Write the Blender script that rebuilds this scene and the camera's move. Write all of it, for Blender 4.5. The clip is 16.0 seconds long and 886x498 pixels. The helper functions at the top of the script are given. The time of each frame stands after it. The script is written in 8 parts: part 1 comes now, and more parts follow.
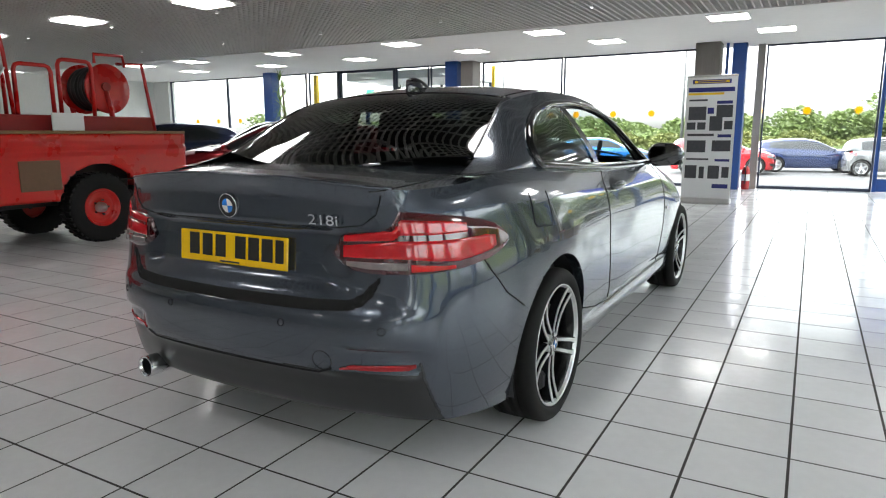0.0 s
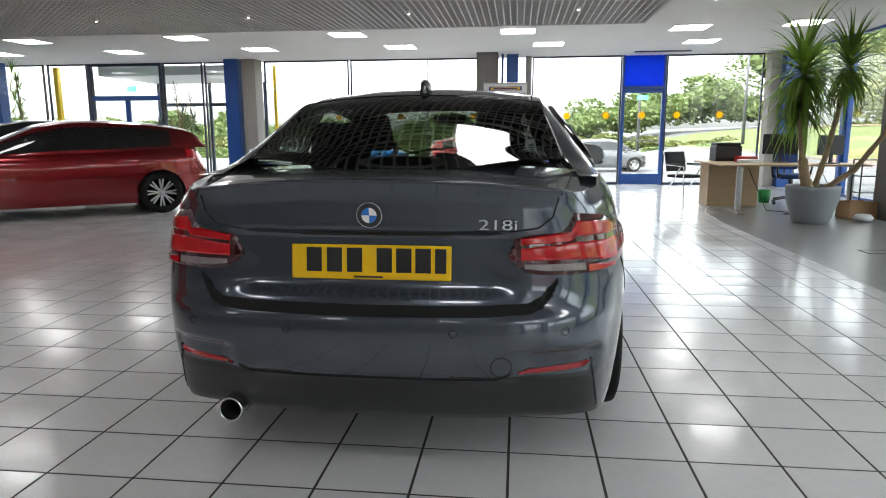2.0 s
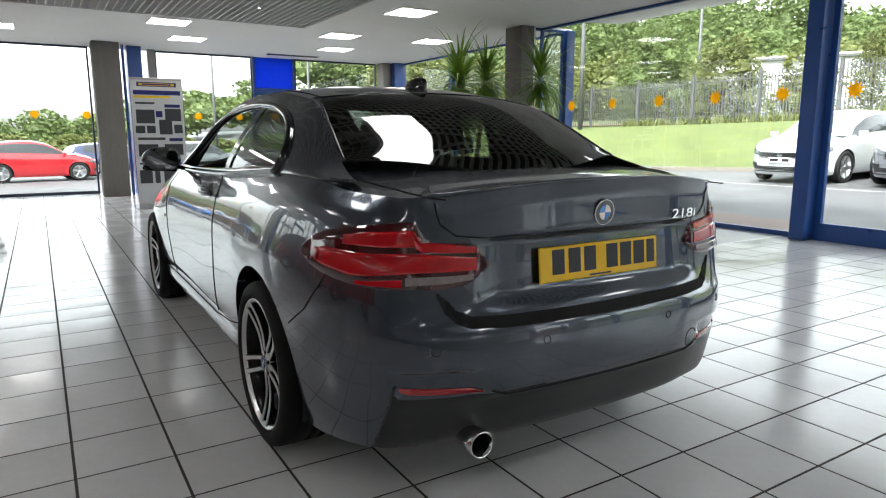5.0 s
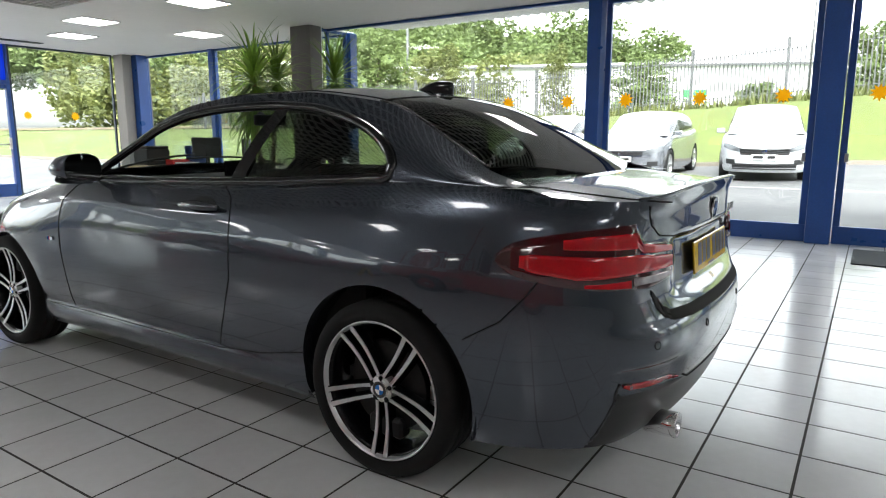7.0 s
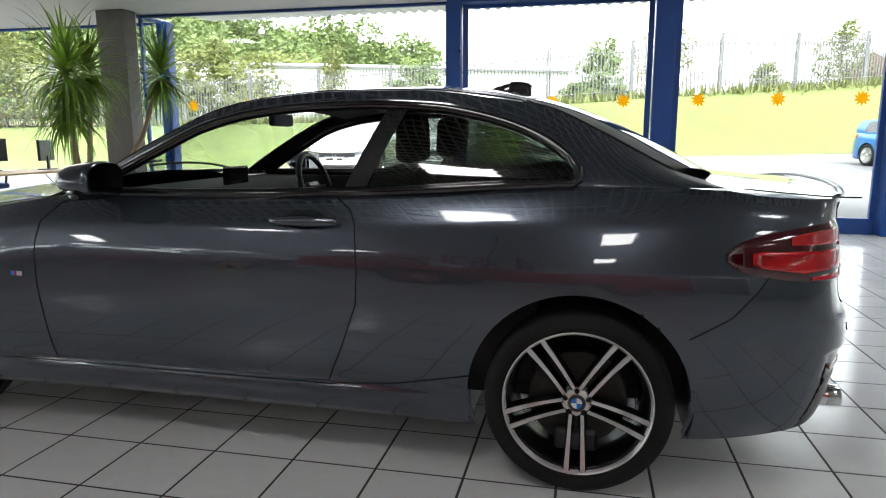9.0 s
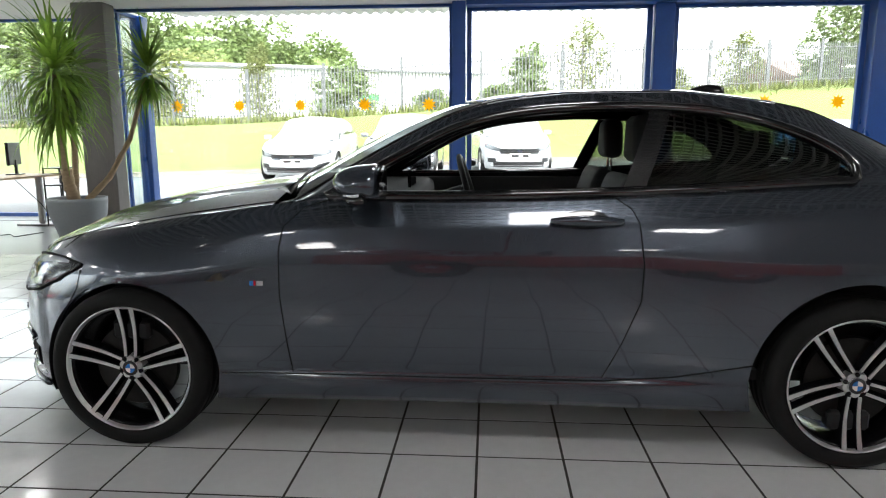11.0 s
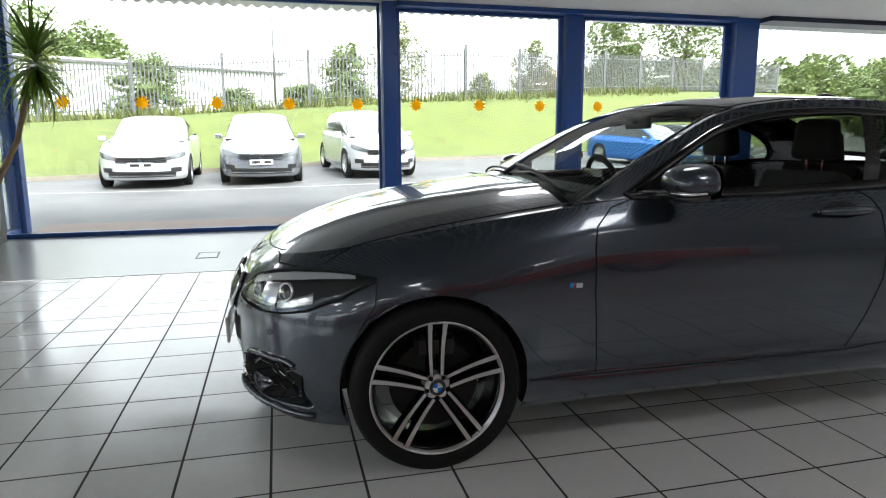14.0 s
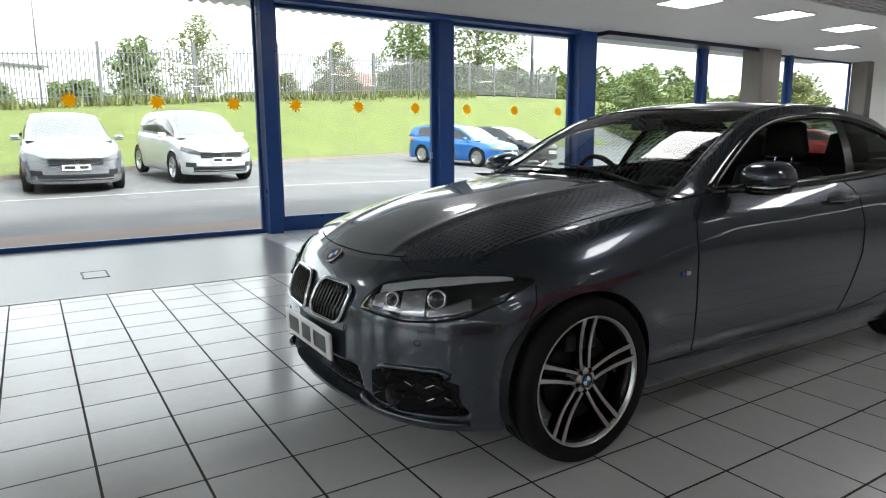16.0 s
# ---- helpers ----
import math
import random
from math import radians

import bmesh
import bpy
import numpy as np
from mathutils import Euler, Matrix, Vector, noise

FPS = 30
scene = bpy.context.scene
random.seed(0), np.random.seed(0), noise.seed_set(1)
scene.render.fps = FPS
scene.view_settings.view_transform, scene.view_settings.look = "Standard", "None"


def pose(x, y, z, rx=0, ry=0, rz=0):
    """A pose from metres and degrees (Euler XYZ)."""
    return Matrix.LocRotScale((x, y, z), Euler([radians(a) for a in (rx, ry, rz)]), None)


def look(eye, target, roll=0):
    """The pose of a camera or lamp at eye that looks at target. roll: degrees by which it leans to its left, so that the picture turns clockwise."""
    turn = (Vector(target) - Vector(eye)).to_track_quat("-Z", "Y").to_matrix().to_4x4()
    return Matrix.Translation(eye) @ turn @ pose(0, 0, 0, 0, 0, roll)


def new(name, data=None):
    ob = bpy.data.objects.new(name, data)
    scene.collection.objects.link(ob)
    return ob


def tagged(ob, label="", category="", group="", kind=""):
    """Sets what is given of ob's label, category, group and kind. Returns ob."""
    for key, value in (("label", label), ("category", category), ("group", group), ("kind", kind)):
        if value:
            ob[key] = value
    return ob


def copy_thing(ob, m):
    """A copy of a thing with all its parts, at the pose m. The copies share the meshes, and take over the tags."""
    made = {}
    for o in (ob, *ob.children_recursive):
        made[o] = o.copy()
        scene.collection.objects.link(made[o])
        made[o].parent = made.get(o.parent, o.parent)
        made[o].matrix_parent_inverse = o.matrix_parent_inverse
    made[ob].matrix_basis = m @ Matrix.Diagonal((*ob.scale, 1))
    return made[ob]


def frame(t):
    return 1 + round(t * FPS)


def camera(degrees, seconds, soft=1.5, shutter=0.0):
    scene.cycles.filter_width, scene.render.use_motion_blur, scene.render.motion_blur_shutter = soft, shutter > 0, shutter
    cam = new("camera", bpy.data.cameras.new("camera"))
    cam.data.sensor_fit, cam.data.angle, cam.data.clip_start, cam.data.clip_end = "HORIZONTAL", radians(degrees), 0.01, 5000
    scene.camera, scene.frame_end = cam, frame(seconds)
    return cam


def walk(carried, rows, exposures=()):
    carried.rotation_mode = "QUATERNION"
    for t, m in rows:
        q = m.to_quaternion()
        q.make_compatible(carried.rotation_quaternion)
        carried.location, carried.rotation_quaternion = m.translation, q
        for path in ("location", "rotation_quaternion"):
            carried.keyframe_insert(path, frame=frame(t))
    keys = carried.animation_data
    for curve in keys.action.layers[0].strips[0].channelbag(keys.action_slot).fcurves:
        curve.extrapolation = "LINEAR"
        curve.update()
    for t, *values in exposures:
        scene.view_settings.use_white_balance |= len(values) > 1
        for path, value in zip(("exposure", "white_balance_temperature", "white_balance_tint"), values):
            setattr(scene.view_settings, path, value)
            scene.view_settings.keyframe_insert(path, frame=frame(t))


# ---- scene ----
cam = camera(68.5, 16.0, soft=1.1)
PATH = [
    (0, (1.743, -2.651, 1.184), (0.779, -0.934, 0.836), -0.23),
    (0.5, (1.459, -2.818, 1.189), (0.666, -1.016, 0.841), -0.28),
    (1, (1.134, -2.941, 1.191), (0.514, -1.072, 0.844), -0.3),
    (1.5, (0.798, -3.025, 1.192), (0.368, -1.103, 0.845), -0.25),
    (2, (0.46, -3.067, 1.194), (0.235, -1.11, 0.848), -0.2),
    (2.5, (0.125, -3.082, 1.194), (0.103, -1.112, 0.848), -0.25),
    (3, (-0.214, -3.066, 1.194), (-0.047, -1.103, 0.849), -0.3),
    (3.5, (-0.558, -3.014, 1.195), (-0.211, -1.075, 0.849), -0.3),
    (4, (-0.901, -2.922, 1.195), (-0.339, -1.034, 0.849), -0.25),
    (4.5, (-1.227, -2.768, 1.192), (-0.421, -0.971, 0.846), -0.15),
    (4.7, (-1.356, -2.688, 1.186), (-0.454, -0.937, 0.841), -0.1),
    (6.8, (-2.503, -1.656, 1.196), (-0.905, -0.502, 0.859), -0.18),
    (7, (-2.582, -1.53, 1.205), (-0.933, -0.452, 0.864), 0.0),
    (7.5, (-2.745, -1.216, 1.215), (-0.988, -0.327, 0.869), 0.15),
    (8, (-2.886, -0.891, 1.218), (-1.048, -0.182, 0.872), 0.05),
    (8.2, (-2.922, -0.74, 1.218), (-1.06, -0.1, 0.872), -0.03),
    (10.3, (-3.166, 0.733, 1.211), (-1.205, 0.941, 0.874), -0.05),
    (10.5, (-3.2, 0.857, 1.217), (-1.239, 1.046, 0.878), -0.15),
    (11, (-3.225, 1.197, 1.217), (-1.259, 1.337, 0.879), -0.18),
    (11.5, (-3.226, 1.542, 1.215), (-1.256, 1.628, 0.878), -0.15),
    (12, (-3.239, 1.859, 1.215), (-1.268, 1.855, 0.879), -0.17),
    (12.5, (-3.208, 2.182, 1.214), (-1.241, 2.053, 0.879), -0.2),
    (13, (-3.176, 2.501, 1.216), (-1.221, 2.244, 0.881), -0.15),
    (13.5, (-3.125, 2.826, 1.22), (-1.19, 2.445, 0.885), -0.12),
    (14, (-3.06, 3.144, 1.223), (-1.15, 2.66, 0.886), -0.2),
    (14.5, (-2.958, 3.454, 1.222), (-1.075, 2.87, 0.886), -0.3),
    (15, (-2.837, 3.752, 1.222), (-1.006, 3.02, 0.887), -0.38),
    (15.5, (-2.698, 4.034, 1.223), (-0.939, 3.142, 0.888), -0.35),
    (16, (-2.549, 4.316, 1.226), (-0.883, 3.263, 0.891), -0.3),
]
EXPOSURES = [(0, 3.48), (1.5, 3.27), (3, 3.47), (4.5, 3.08), (8, 3.46), (11, 3.68), (12.5, 3.56), (14, 3.18), (16, 2.93)]
walk(cam, [(t, look(eye, target, roll)) for t, eye, target, roll in PATH], EXPOSURES)

# ---- light ----
world = bpy.data.worlds.new("sky")
scene.world = world
world.use_nodes = True
wn, wl = world.node_tree.nodes, world.node_tree.links
wn.clear()
sky = wn.new("ShaderNodeTexSky")
sky.sky_type, sky.sun_disc = "NISHITA", False
sky.sun_elevation, sky.sun_rotation = radians(56), radians(237)
sky.air_density, sky.dust_density, sky.ozone_density = 1.0, 4.0, 1.0
haze = wn.new("ShaderNodeHueSaturation")
haze.inputs["Saturation"].default_value = 0.16
bg = wn.new("ShaderNodeBackground")
bg.inputs["Strength"].default_value = 0.15
wout = wn.new("ShaderNodeOutputWorld")
wl.new(sky.outputs[0], haze.inputs["Color"])
wl.new(haze.outputs[0], bg.inputs["Color"])
wl.new(bg.outputs[0], wout.inputs["Surface"])
sun = new("sun", bpy.data.lights.new("sun", "SUN"))
sun.data.energy, sun.data.angle, sun.data.color = 0.8, radians(16), (1.0, 0.975, 0.93)
sun.matrix_world = look((0, 0, 30), (5.6, 3.6, 20.1))


# ---- materials ----
def mat(name, color, rough=0.5, metal=0.0, var=0.06, scale=6.0, bump=0.0, bump_scale=60.0, coat=0.0, spec=0.5, coat_ior=1.5, rvar=0.0, stretch=(1, 1, 1), per_object=0.0, per_island=0.0, color2=None):
    """Principled material with colour variation at two scales, uneven gloss and fine relief."""
    m = bpy.data.materials.new(name)
    m.use_nodes = True
    n, l = m.node_tree.nodes, m.node_tree.links
    b = n["Principled BSDF"]
    b.inputs["Roughness"].default_value, b.inputs["Metallic"].default_value = rough, metal
    b.inputs["Coat Weight"].default_value, b.inputs["Coat Roughness"].default_value = coat, 0.03
    b.inputs["Specular IOR Level"].default_value, b.inputs["Coat IOR"].default_value = spec, coat_ior
    co = n.new("ShaderNodeTexCoord")
    mp = n.new("ShaderNodeMapping")
    mp.inputs["Scale"].default_value = stretch
    l.new(co.outputs["Object"], mp.inputs["Vector"])
    big, fine = n.new("ShaderNodeTexNoise"), n.new("ShaderNodeTexNoise")
    big.inputs["Scale"].default_value, fine.inputs["Scale"].default_value = scale, scale * 9
    big.inputs["Detail"].default_value = fine.inputs["Detail"].default_value = 3
    add = n.new("ShaderNodeMath")
    add.operation = "ADD"
    for t in (big, fine):
        l.new(mp.outputs[0], t.inputs["Vector"])
    l.new(big.outputs[0], add.inputs[0])
    l.new(fine.outputs[0], add.inputs[1])
    value = add.outputs[0]
    for weight, kind, out in ((per_object, "ShaderNodeObjectInfo", "Random"), (per_island, "ShaderNodeNewGeometry", "Random Per Island")):
        if weight:
            src = n.new(kind)
            ma = n.new("ShaderNodeMath")
            ma.operation = "MULTIPLY_ADD"
            ma.inputs[1].default_value = weight
            l.new(src.outputs[out], ma.inputs[0])
            l.new(value, ma.inputs[2])
            value = ma.outputs[0]
    ramp = n.new("ShaderNodeMapRange")
    ramp.inputs["From Min"].default_value, ramp.inputs["From Max"].default_value = 0.6, 1.4 + per_object + per_island
    l.new(value, ramp.inputs["Value"])
    mix = n.new("ShaderNodeMix")
    mix.data_type = "RGBA"
    lo = [max(0.0, c * (1 - var)) for c in color]
    hi = [min(1.0, c * (1 + var)) for c in (color2 or color)]
    mix.inputs[6].default_value, mix.inputs[7].default_value = (*lo, 1), (*hi, 1)
    l.new(ramp.outputs[0], mix.inputs[0])
    l.new(mix.outputs[2], b.inputs["Base Color"])
    if rvar:
        rr = n.new("ShaderNodeMapRange")
        rr.inputs["From Min"].default_value, rr.inputs["From Max"].default_value = 0.3, 0.7
        rr.inputs["To Min"].default_value, rr.inputs["To Max"].default_value = max(0.0, rough - rvar), rough + rvar
        l.new(big.outputs[0], rr.inputs["Value"])
        l.new(rr.outputs[0], b.inputs["Roughness"])
    if bump:
        bt, bp = n.new("ShaderNodeTexNoise"), n.new("ShaderNodeBump")
        bt.inputs["Scale"].default_value = bump_scale
        bt.inputs["Detail"].default_value = 4
        bp.inputs["Strength"].default_value, bp.inputs["Distance"].default_value = bump, 0.01
        l.new(mp.outputs[0], bt.inputs["Vector"])
        l.new(bt.outputs[0], bp.inputs["Height"])
        l.new(bp.outputs[0], b.inputs["Normal"])
    return m


def glow(name, color, strength):
    m = bpy.data.materials.new(name)
    m.use_nodes = True
    b = m.node_tree.nodes["Principled BSDF"]
    b.inputs["Base Color"].default_value = (0.8, 0.8, 0.8, 1)
    b.inputs["Emission Color"].default_value, b.inputs["Emission Strength"].default_value = (*color, 1), strength
    return m


def glass(name, tint, base=0.04, rough=0.0):
    """Thin pane: clear or tinted view through, with a mirror film that grows towards grazing view."""
    m = bpy.data.materials.new(name)
    m.use_nodes = True
    n, l = m.node_tree.nodes, m.node_tree.links
    n.clear()
    tr, gl, fr, mx, out = (n.new("ShaderNode" + k) for k in ("BsdfTransparent", "BsdfGlossy", "LayerWeight", "MixShader", "OutputMaterial"))
    tr.inputs["Color"].default_value = (*tint, 1)
    gl.inputs["Roughness"].default_value = rough
    pw, ma = n.new("ShaderNodeMath"), n.new("ShaderNodeMath")
    pw.operation, ma.operation = "POWER", "MULTIPLY_ADD"
    fr.inputs["Blend"].default_value = 0.5
    pw.inputs[1].default_value = 5.0
    ma.inputs[1].default_value, ma.inputs[2].default_value = 1 - base, base
    l.new(fr.outputs["Facing"], pw.inputs[0])
    l.new(pw.outputs[0], ma.inputs[0])
    l.new(ma.outputs[0], mx.inputs[0])
    l.new(tr.outputs[0], mx.inputs[1])
    l.new(gl.outputs[0], mx.inputs[2])
    l.new(mx.outputs[0], out.inputs["Surface"])
    return m


def backlit(name, color, share, rough=0.5, **kw):
    """Thin coloured film that lets part of the light through."""
    m = mat(name, color, rough, **{"var": 0.06, **kw})
    n, l = m.node_tree.nodes, m.node_tree.links
    tl, mx = n.new("ShaderNodeBsdfTranslucent"), n.new("ShaderNodeMixShader")
    mx.inputs[0].default_value = share
    b, out = n["Principled BSDF"], n["Material Output"]
    l.new(b.inputs["Base Color"].links[0].from_socket, tl.inputs["Color"])
    l.new(b.outputs[0], mx.inputs[1])
    l.new(tl.outputs[0], mx.inputs[2])
    l.new(mx.outputs[0], out.inputs["Surface"])
    return m


M = {}
M["tile"] = mat("glazed_tile", (0.67, 0.672, 0.675), 0.17, var=0.07, scale=2.4, rvar=0.09, per_object=0.35, per_island=0.35, bump=0.02, bump_scale=9, spec=0.42)
M["joint"] = mat("tile_joint", (0.035, 0.03, 0.027), 0.8)
M["vinyl"] = mat("grey_plank", (0.20, 0.20, 0.195), 0.28, var=0.05, scale=2.0, stretch=(6, 0.7, 1), per_island=0.06)
M["ceiling"] = mat("ceiling_paint", (0.74, 0.73, 0.71), 0.8, var=0.03, scale=1.0)
M["egg"] = mat("crate_blade", (0.62, 0.61, 0.59), 0.5, var=0.04)
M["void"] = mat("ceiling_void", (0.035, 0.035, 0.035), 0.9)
M["wall"] = mat("wall_paint", (0.70, 0.70, 0.68), 0.75, var=0.04, scale=1.5, bump=0.03)
M["blue"] = mat("blue_steel_paint", (0.012, 0.062, 0.25), 0.35, var=0.12, scale=5, rvar=0.08)
M["dark_frame"] = mat("dark_frame_paint", (0.02, 0.03, 0.06), 0.4, var=0.1)
M["concrete"] = mat("column_grey", (0.13, 0.12, 0.11), 0.75, var=0.14, scale=3, stretch=(4, 4, 0.4), bump=0.12, bump_scale=30)
M["taupe"] = mat("taupe_board", (0.26, 0.24, 0.225), 0.7, var=0.1, scale=3, stretch=(4, 4, 0.4))
M["window"] = glass("window_glass", (0.93, 0.96, 0.95), 0.035)
M["sign_blue"] = backlit("blue_panel", (0.012, 0.12, 0.72), 0.7)
M["green"] = glow("exit_green", (0.02, 0.55, 0.22), 0.25)
M["led"] = glow("led_panel", (1.0, 0.99, 0.98), 1.55)
M["spot"] = glow("spot_lamp", (1.0, 0.97, 0.92), 3.0)
M["alu"] = mat("brushed_metal", (0.55, 0.55, 0.55), 0.3, 1.0, var=0.05, scale=20)
M["chrome"] = mat("chrome", (0.75, 0.75, 0.76), 0.06, 1.0, var=0.02)
M["mirror"] = mat("dim_mirror", (0.30, 0.31, 0.32), 0.03, 1.0, var=0.02)
M["black"] = mat("black_plastic", (0.008, 0.008, 0.009), 0.45, var=0.15, scale=12, bump=0.04)
M["gloss_black"] = mat("gloss_black", (0.006, 0.006, 0.007), 0.08, var=0.05, coat=0.6)
M["rubber"] = mat("tyre_rubber", (0.008, 0.008, 0.008), 0.72, var=0.2, scale=20, bump=0.1, spec=0.25)
M["white_paint"] = mat("white_gloss", (0.78, 0.78, 0.77), 0.35, var=0.03)
M["paper"] = mat("paper_white", (0.74, 0.74, 0.74), 0.7, var=0.02)
M["sticker"] = backlit("sun_sticker_orange", (1.0, 0.62, 0.02), 0.75)
M["yellow"] = mat("yellow_plastic", (0.80, 0.52, 0.01), 0.4, var=0.06)
M["plate_yellow"] = mat("plate_yellow", (0.86, 0.52, 0.008), 0.25, var=0.03, coat=0.4)
M["plate_white"] = mat("plate_white", (0.75, 0.75, 0.74), 0.25, var=0.03, coat=0.4)
M["ink"] = mat("black_ink", (0.012, 0.012, 0.012), 0.4)


# ---- mesh helpers ----
def mesh(name, verts, faces, material, parent=None, label="", smooth=False, loc=None, normals=None):
    """One mesh object of one or several materials; parent makes it a part."""
    me = bpy.data.meshes.new(name)
    me.from_pydata([tuple(v) for v in verts], [], [tuple(f) for f in faces])
    me.materials.append(material)
    if smooth:
        me.polygons.foreach_set("use_smooth", [True] * len(me.polygons))
    me.update()
    if normals is not None:
        me.normals_split_custom_set_from_vertices([tuple(v) for v in normals])
    ob = new(name, me)
    if parent:
        ob.parent = parent
    if loc:
        ob.location = loc
    if label:
        ob["label"] = label
    return ob


def part(name, bm, material, parent, label="", smooth=False):
    me = bpy.data.meshes.new(name)
    bm.to_mesh(me)
    bm.free()
    me.materials.append(material)
    if smooth:
        me.polygons.foreach_set("use_smooth", [True] * len(me.polygons))
    ob = new(name, me)
    if parent:
        ob.parent = parent
    if label:
        ob["label"] = label
    return ob


def empty(name, loc=(0, 0, 0), rz=0.0, **tags):
    ob = new(name)
    ob.empty_display_size = 0.1
    ob.matrix_basis = pose(*loc, 0, 0, rz)
    return tagged(ob, **tags)


def box_vf(x0, x1, y0, y1, z0, z1):
    v = [(x, y, z) for z in (z0, z1) for y in (y0, y1) for x in (x0, x1)]
    return v, [(0, 2, 3, 1), (4, 5, 7, 6), (0, 1, 5, 4), (2, 6, 7, 3), (0, 4, 6, 2), (1, 3, 7, 5)]


def join_vf(*items):
    verts, faces = [], []
    for v, f in items:
        o = len(verts)
        verts += [tuple(p) for p in v]
        faces += [tuple(i + o for i in q) for q in f]
    return verts, faces


def bevel_box(x0, x1, y0, y1, z0, z1, r=0.004, seg=1):
    bm = bmesh.new()
    v, f = box_vf(x0, x1, y0, y1, z0, z1)
    vs = [bm.verts.new(p) for p in v]
    for q in f:
        bm.faces.new([vs[i] for i in q])
    if r:
        bmesh.ops.bevel(bm, geom=bm.edges[:], offset=r, segments=seg, affect="EDGES", profile=0.6)
    return bm


def bm_vf(bm):
    bm.verts.index_update()
    out = [v.co[:] for v in bm.verts], [[v.index for v in f.verts] for f in bm.faces]
    bm.free()
    return out


def boxy(name, x0, x1, y0, y1, z0, z1, material, parent=None, label="", r=0.004):
    return part(name, bevel_box(x0, x1, y0, y1, z0, z1, r), material, parent, label)


def cyl_vf(p0, p1, r0, r1=None, n=16, caps=True):
    p0, p1 = Vector(p0), Vector(p1)
    r1 = r0 if r1 is None else r1
    q = (p1 - p0).to_track_quat("Z", "Y").to_matrix()
    v, f = [], []
    for p, r in ((p0, r0), (p1, r1)):
        for i in range(n):
            a = 2 * math.pi * i / n
            v.append(tuple(p + q @ Vector((r * math.cos(a), r * math.sin(a), 0))))
    for i in range(n):
        f.append((i, (i + 1) % n, n + (i + 1) % n, n + i))
    if caps:
        f += [tuple(range(n - 1, -1, -1)), tuple(range(n, 2 * n))]
    return v, f


def tube_vf(points, r, n=8, closed=False, flat=1.0):
    """A tube along a polyline; r is one radius or one per point."""
    pts = [Vector(p) for p in points]
    k = len(pts)
    rs = r if isinstance(r, (list, tuple)) else [r] * k
    v, f = [], []
    up = None
    for i, p in enumerate(pts):
        a = pts[i - 1] if (i or closed) else p
        b = pts[(i + 1) % k] if (i < k - 1 or closed) else p
        d = (b - a).normalized()
        if up is None:
            up = Vector((0, 0, 1)) if abs(d.z) < 0.9 else Vector((1, 0, 0))
        s = d.cross(up).normalized()
        up = s.cross(d).normalized()
        for j in range(n):
            c = 2 * math.pi * j / n
            v.append(tuple(p + rs[i] * (math.cos(c) * s + flat * math.sin(c) * up)))
    for i in range(k if closed else k - 1):
        for j in range(n):
            a, b = i * n, ((i + 1) % k) * n
            f.append((a + j, a + (j + 1) % n, b + (j + 1) % n, b + j))
    if not closed:
        f += [tuple(range(n - 1, -1, -1)), tuple((k - 1) * n + j for j in range(n))]
    return v, f


def lathe_vf(profile, axis="z", n=32, center=(0, 0, 0)):
    """Turned body; profile of (radius, height)."""
    v, f = [], []
    for r, h in profile:
        for i in range(n):
            a = 2 * math.pi * i / n
            c, s = r * math.cos(a), r * math.sin(a)
            p = {"z": (c, s, h), "x": (h, c, s), "y": (s, h, c)}[axis]
            v.append(tuple(p[k] + center[k] for k in range(3)))
    for j in range(len(profile) - 1):
        for i in range(n):
            f.append((j * n + i, j * n + (i + 1) % n, (j + 1) * n + (i + 1) % n, (j + 1) * n + i))
    return v, f


def grid_vf(fn, us, vs):
    verts = [tuple(fn(u, v)) for u in us for v in vs]
    k = len(vs)
    faces = [(i * k + j, (i + 1) * k + j, (i + 1) * k + j + 1, i * k + j + 1) for i in range(len(us) - 1) for j in range(k - 1)]
    return verts, faces


def lin(a, b, n):
    return [a + (b - a) * i / (n - 1) for i in range(n)]


def smooth_curve(*pts):
    """Monotone-slope cubic through (t, value) pairs, held level outside."""
    ts = [p[0] for p in pts]
    vs = [p[1] for p in pts]
    if ts[0] > ts[-1]:
        ts, vs = ts[::-1], vs[::-1]
    k = len(ts)
    d = [(vs[i + 1] - vs[i]) / (ts[i + 1] - ts[i]) for i in range(k - 1)]
    m = [d[0]] + [0.0 if d[i - 1] * d[i] <= 0 else 2 * d[i - 1] * d[i] / (d[i - 1] + d[i]) for i in range(1, k - 1)] + [d[-1]]

    def fn(t):
        if t <= ts[0]:
            return vs[0]
        if t >= ts[-1]:
            return vs[-1]
        i = 0
        while ts[i + 1] < t:
            i += 1
        h = ts[i + 1] - ts[i]
        s = (t - ts[i]) / h
        return vs[i] * (1 + 2 * s) * (1 - s) ** 2 + m[i] * h * s * (1 - s) ** 2 + vs[i + 1] * s * s * (3 - 2 * s) + m[i + 1] * h * s * s * (s - 1)

    return fn


def sstep(a, b, x):
    t = min(1.0, max(0.0, (x - a) / (b - a)))
    return t * t * (3 - 2 * t)


def bump_fn(x, a0, a1, b1, b0):
    """Rises over a0..a1, falls over b1..b0."""
    return sstep(a0, a1, x) * (1 - sstep(b1, b0, x))


# ---- building: walls, windows, ceiling ----
EAST, NORTH, WEST, SOUTH, TOP = 6.0, 13.0, -18.6, -14.0, 3.0


def slab(name, label, *boxes, material="wall"):
    v, f = join_vf(*[box_vf(*b) for b in boxes])
    return tagged(mesh(name, v, f, M[material]), label, "wall", kind="structure")


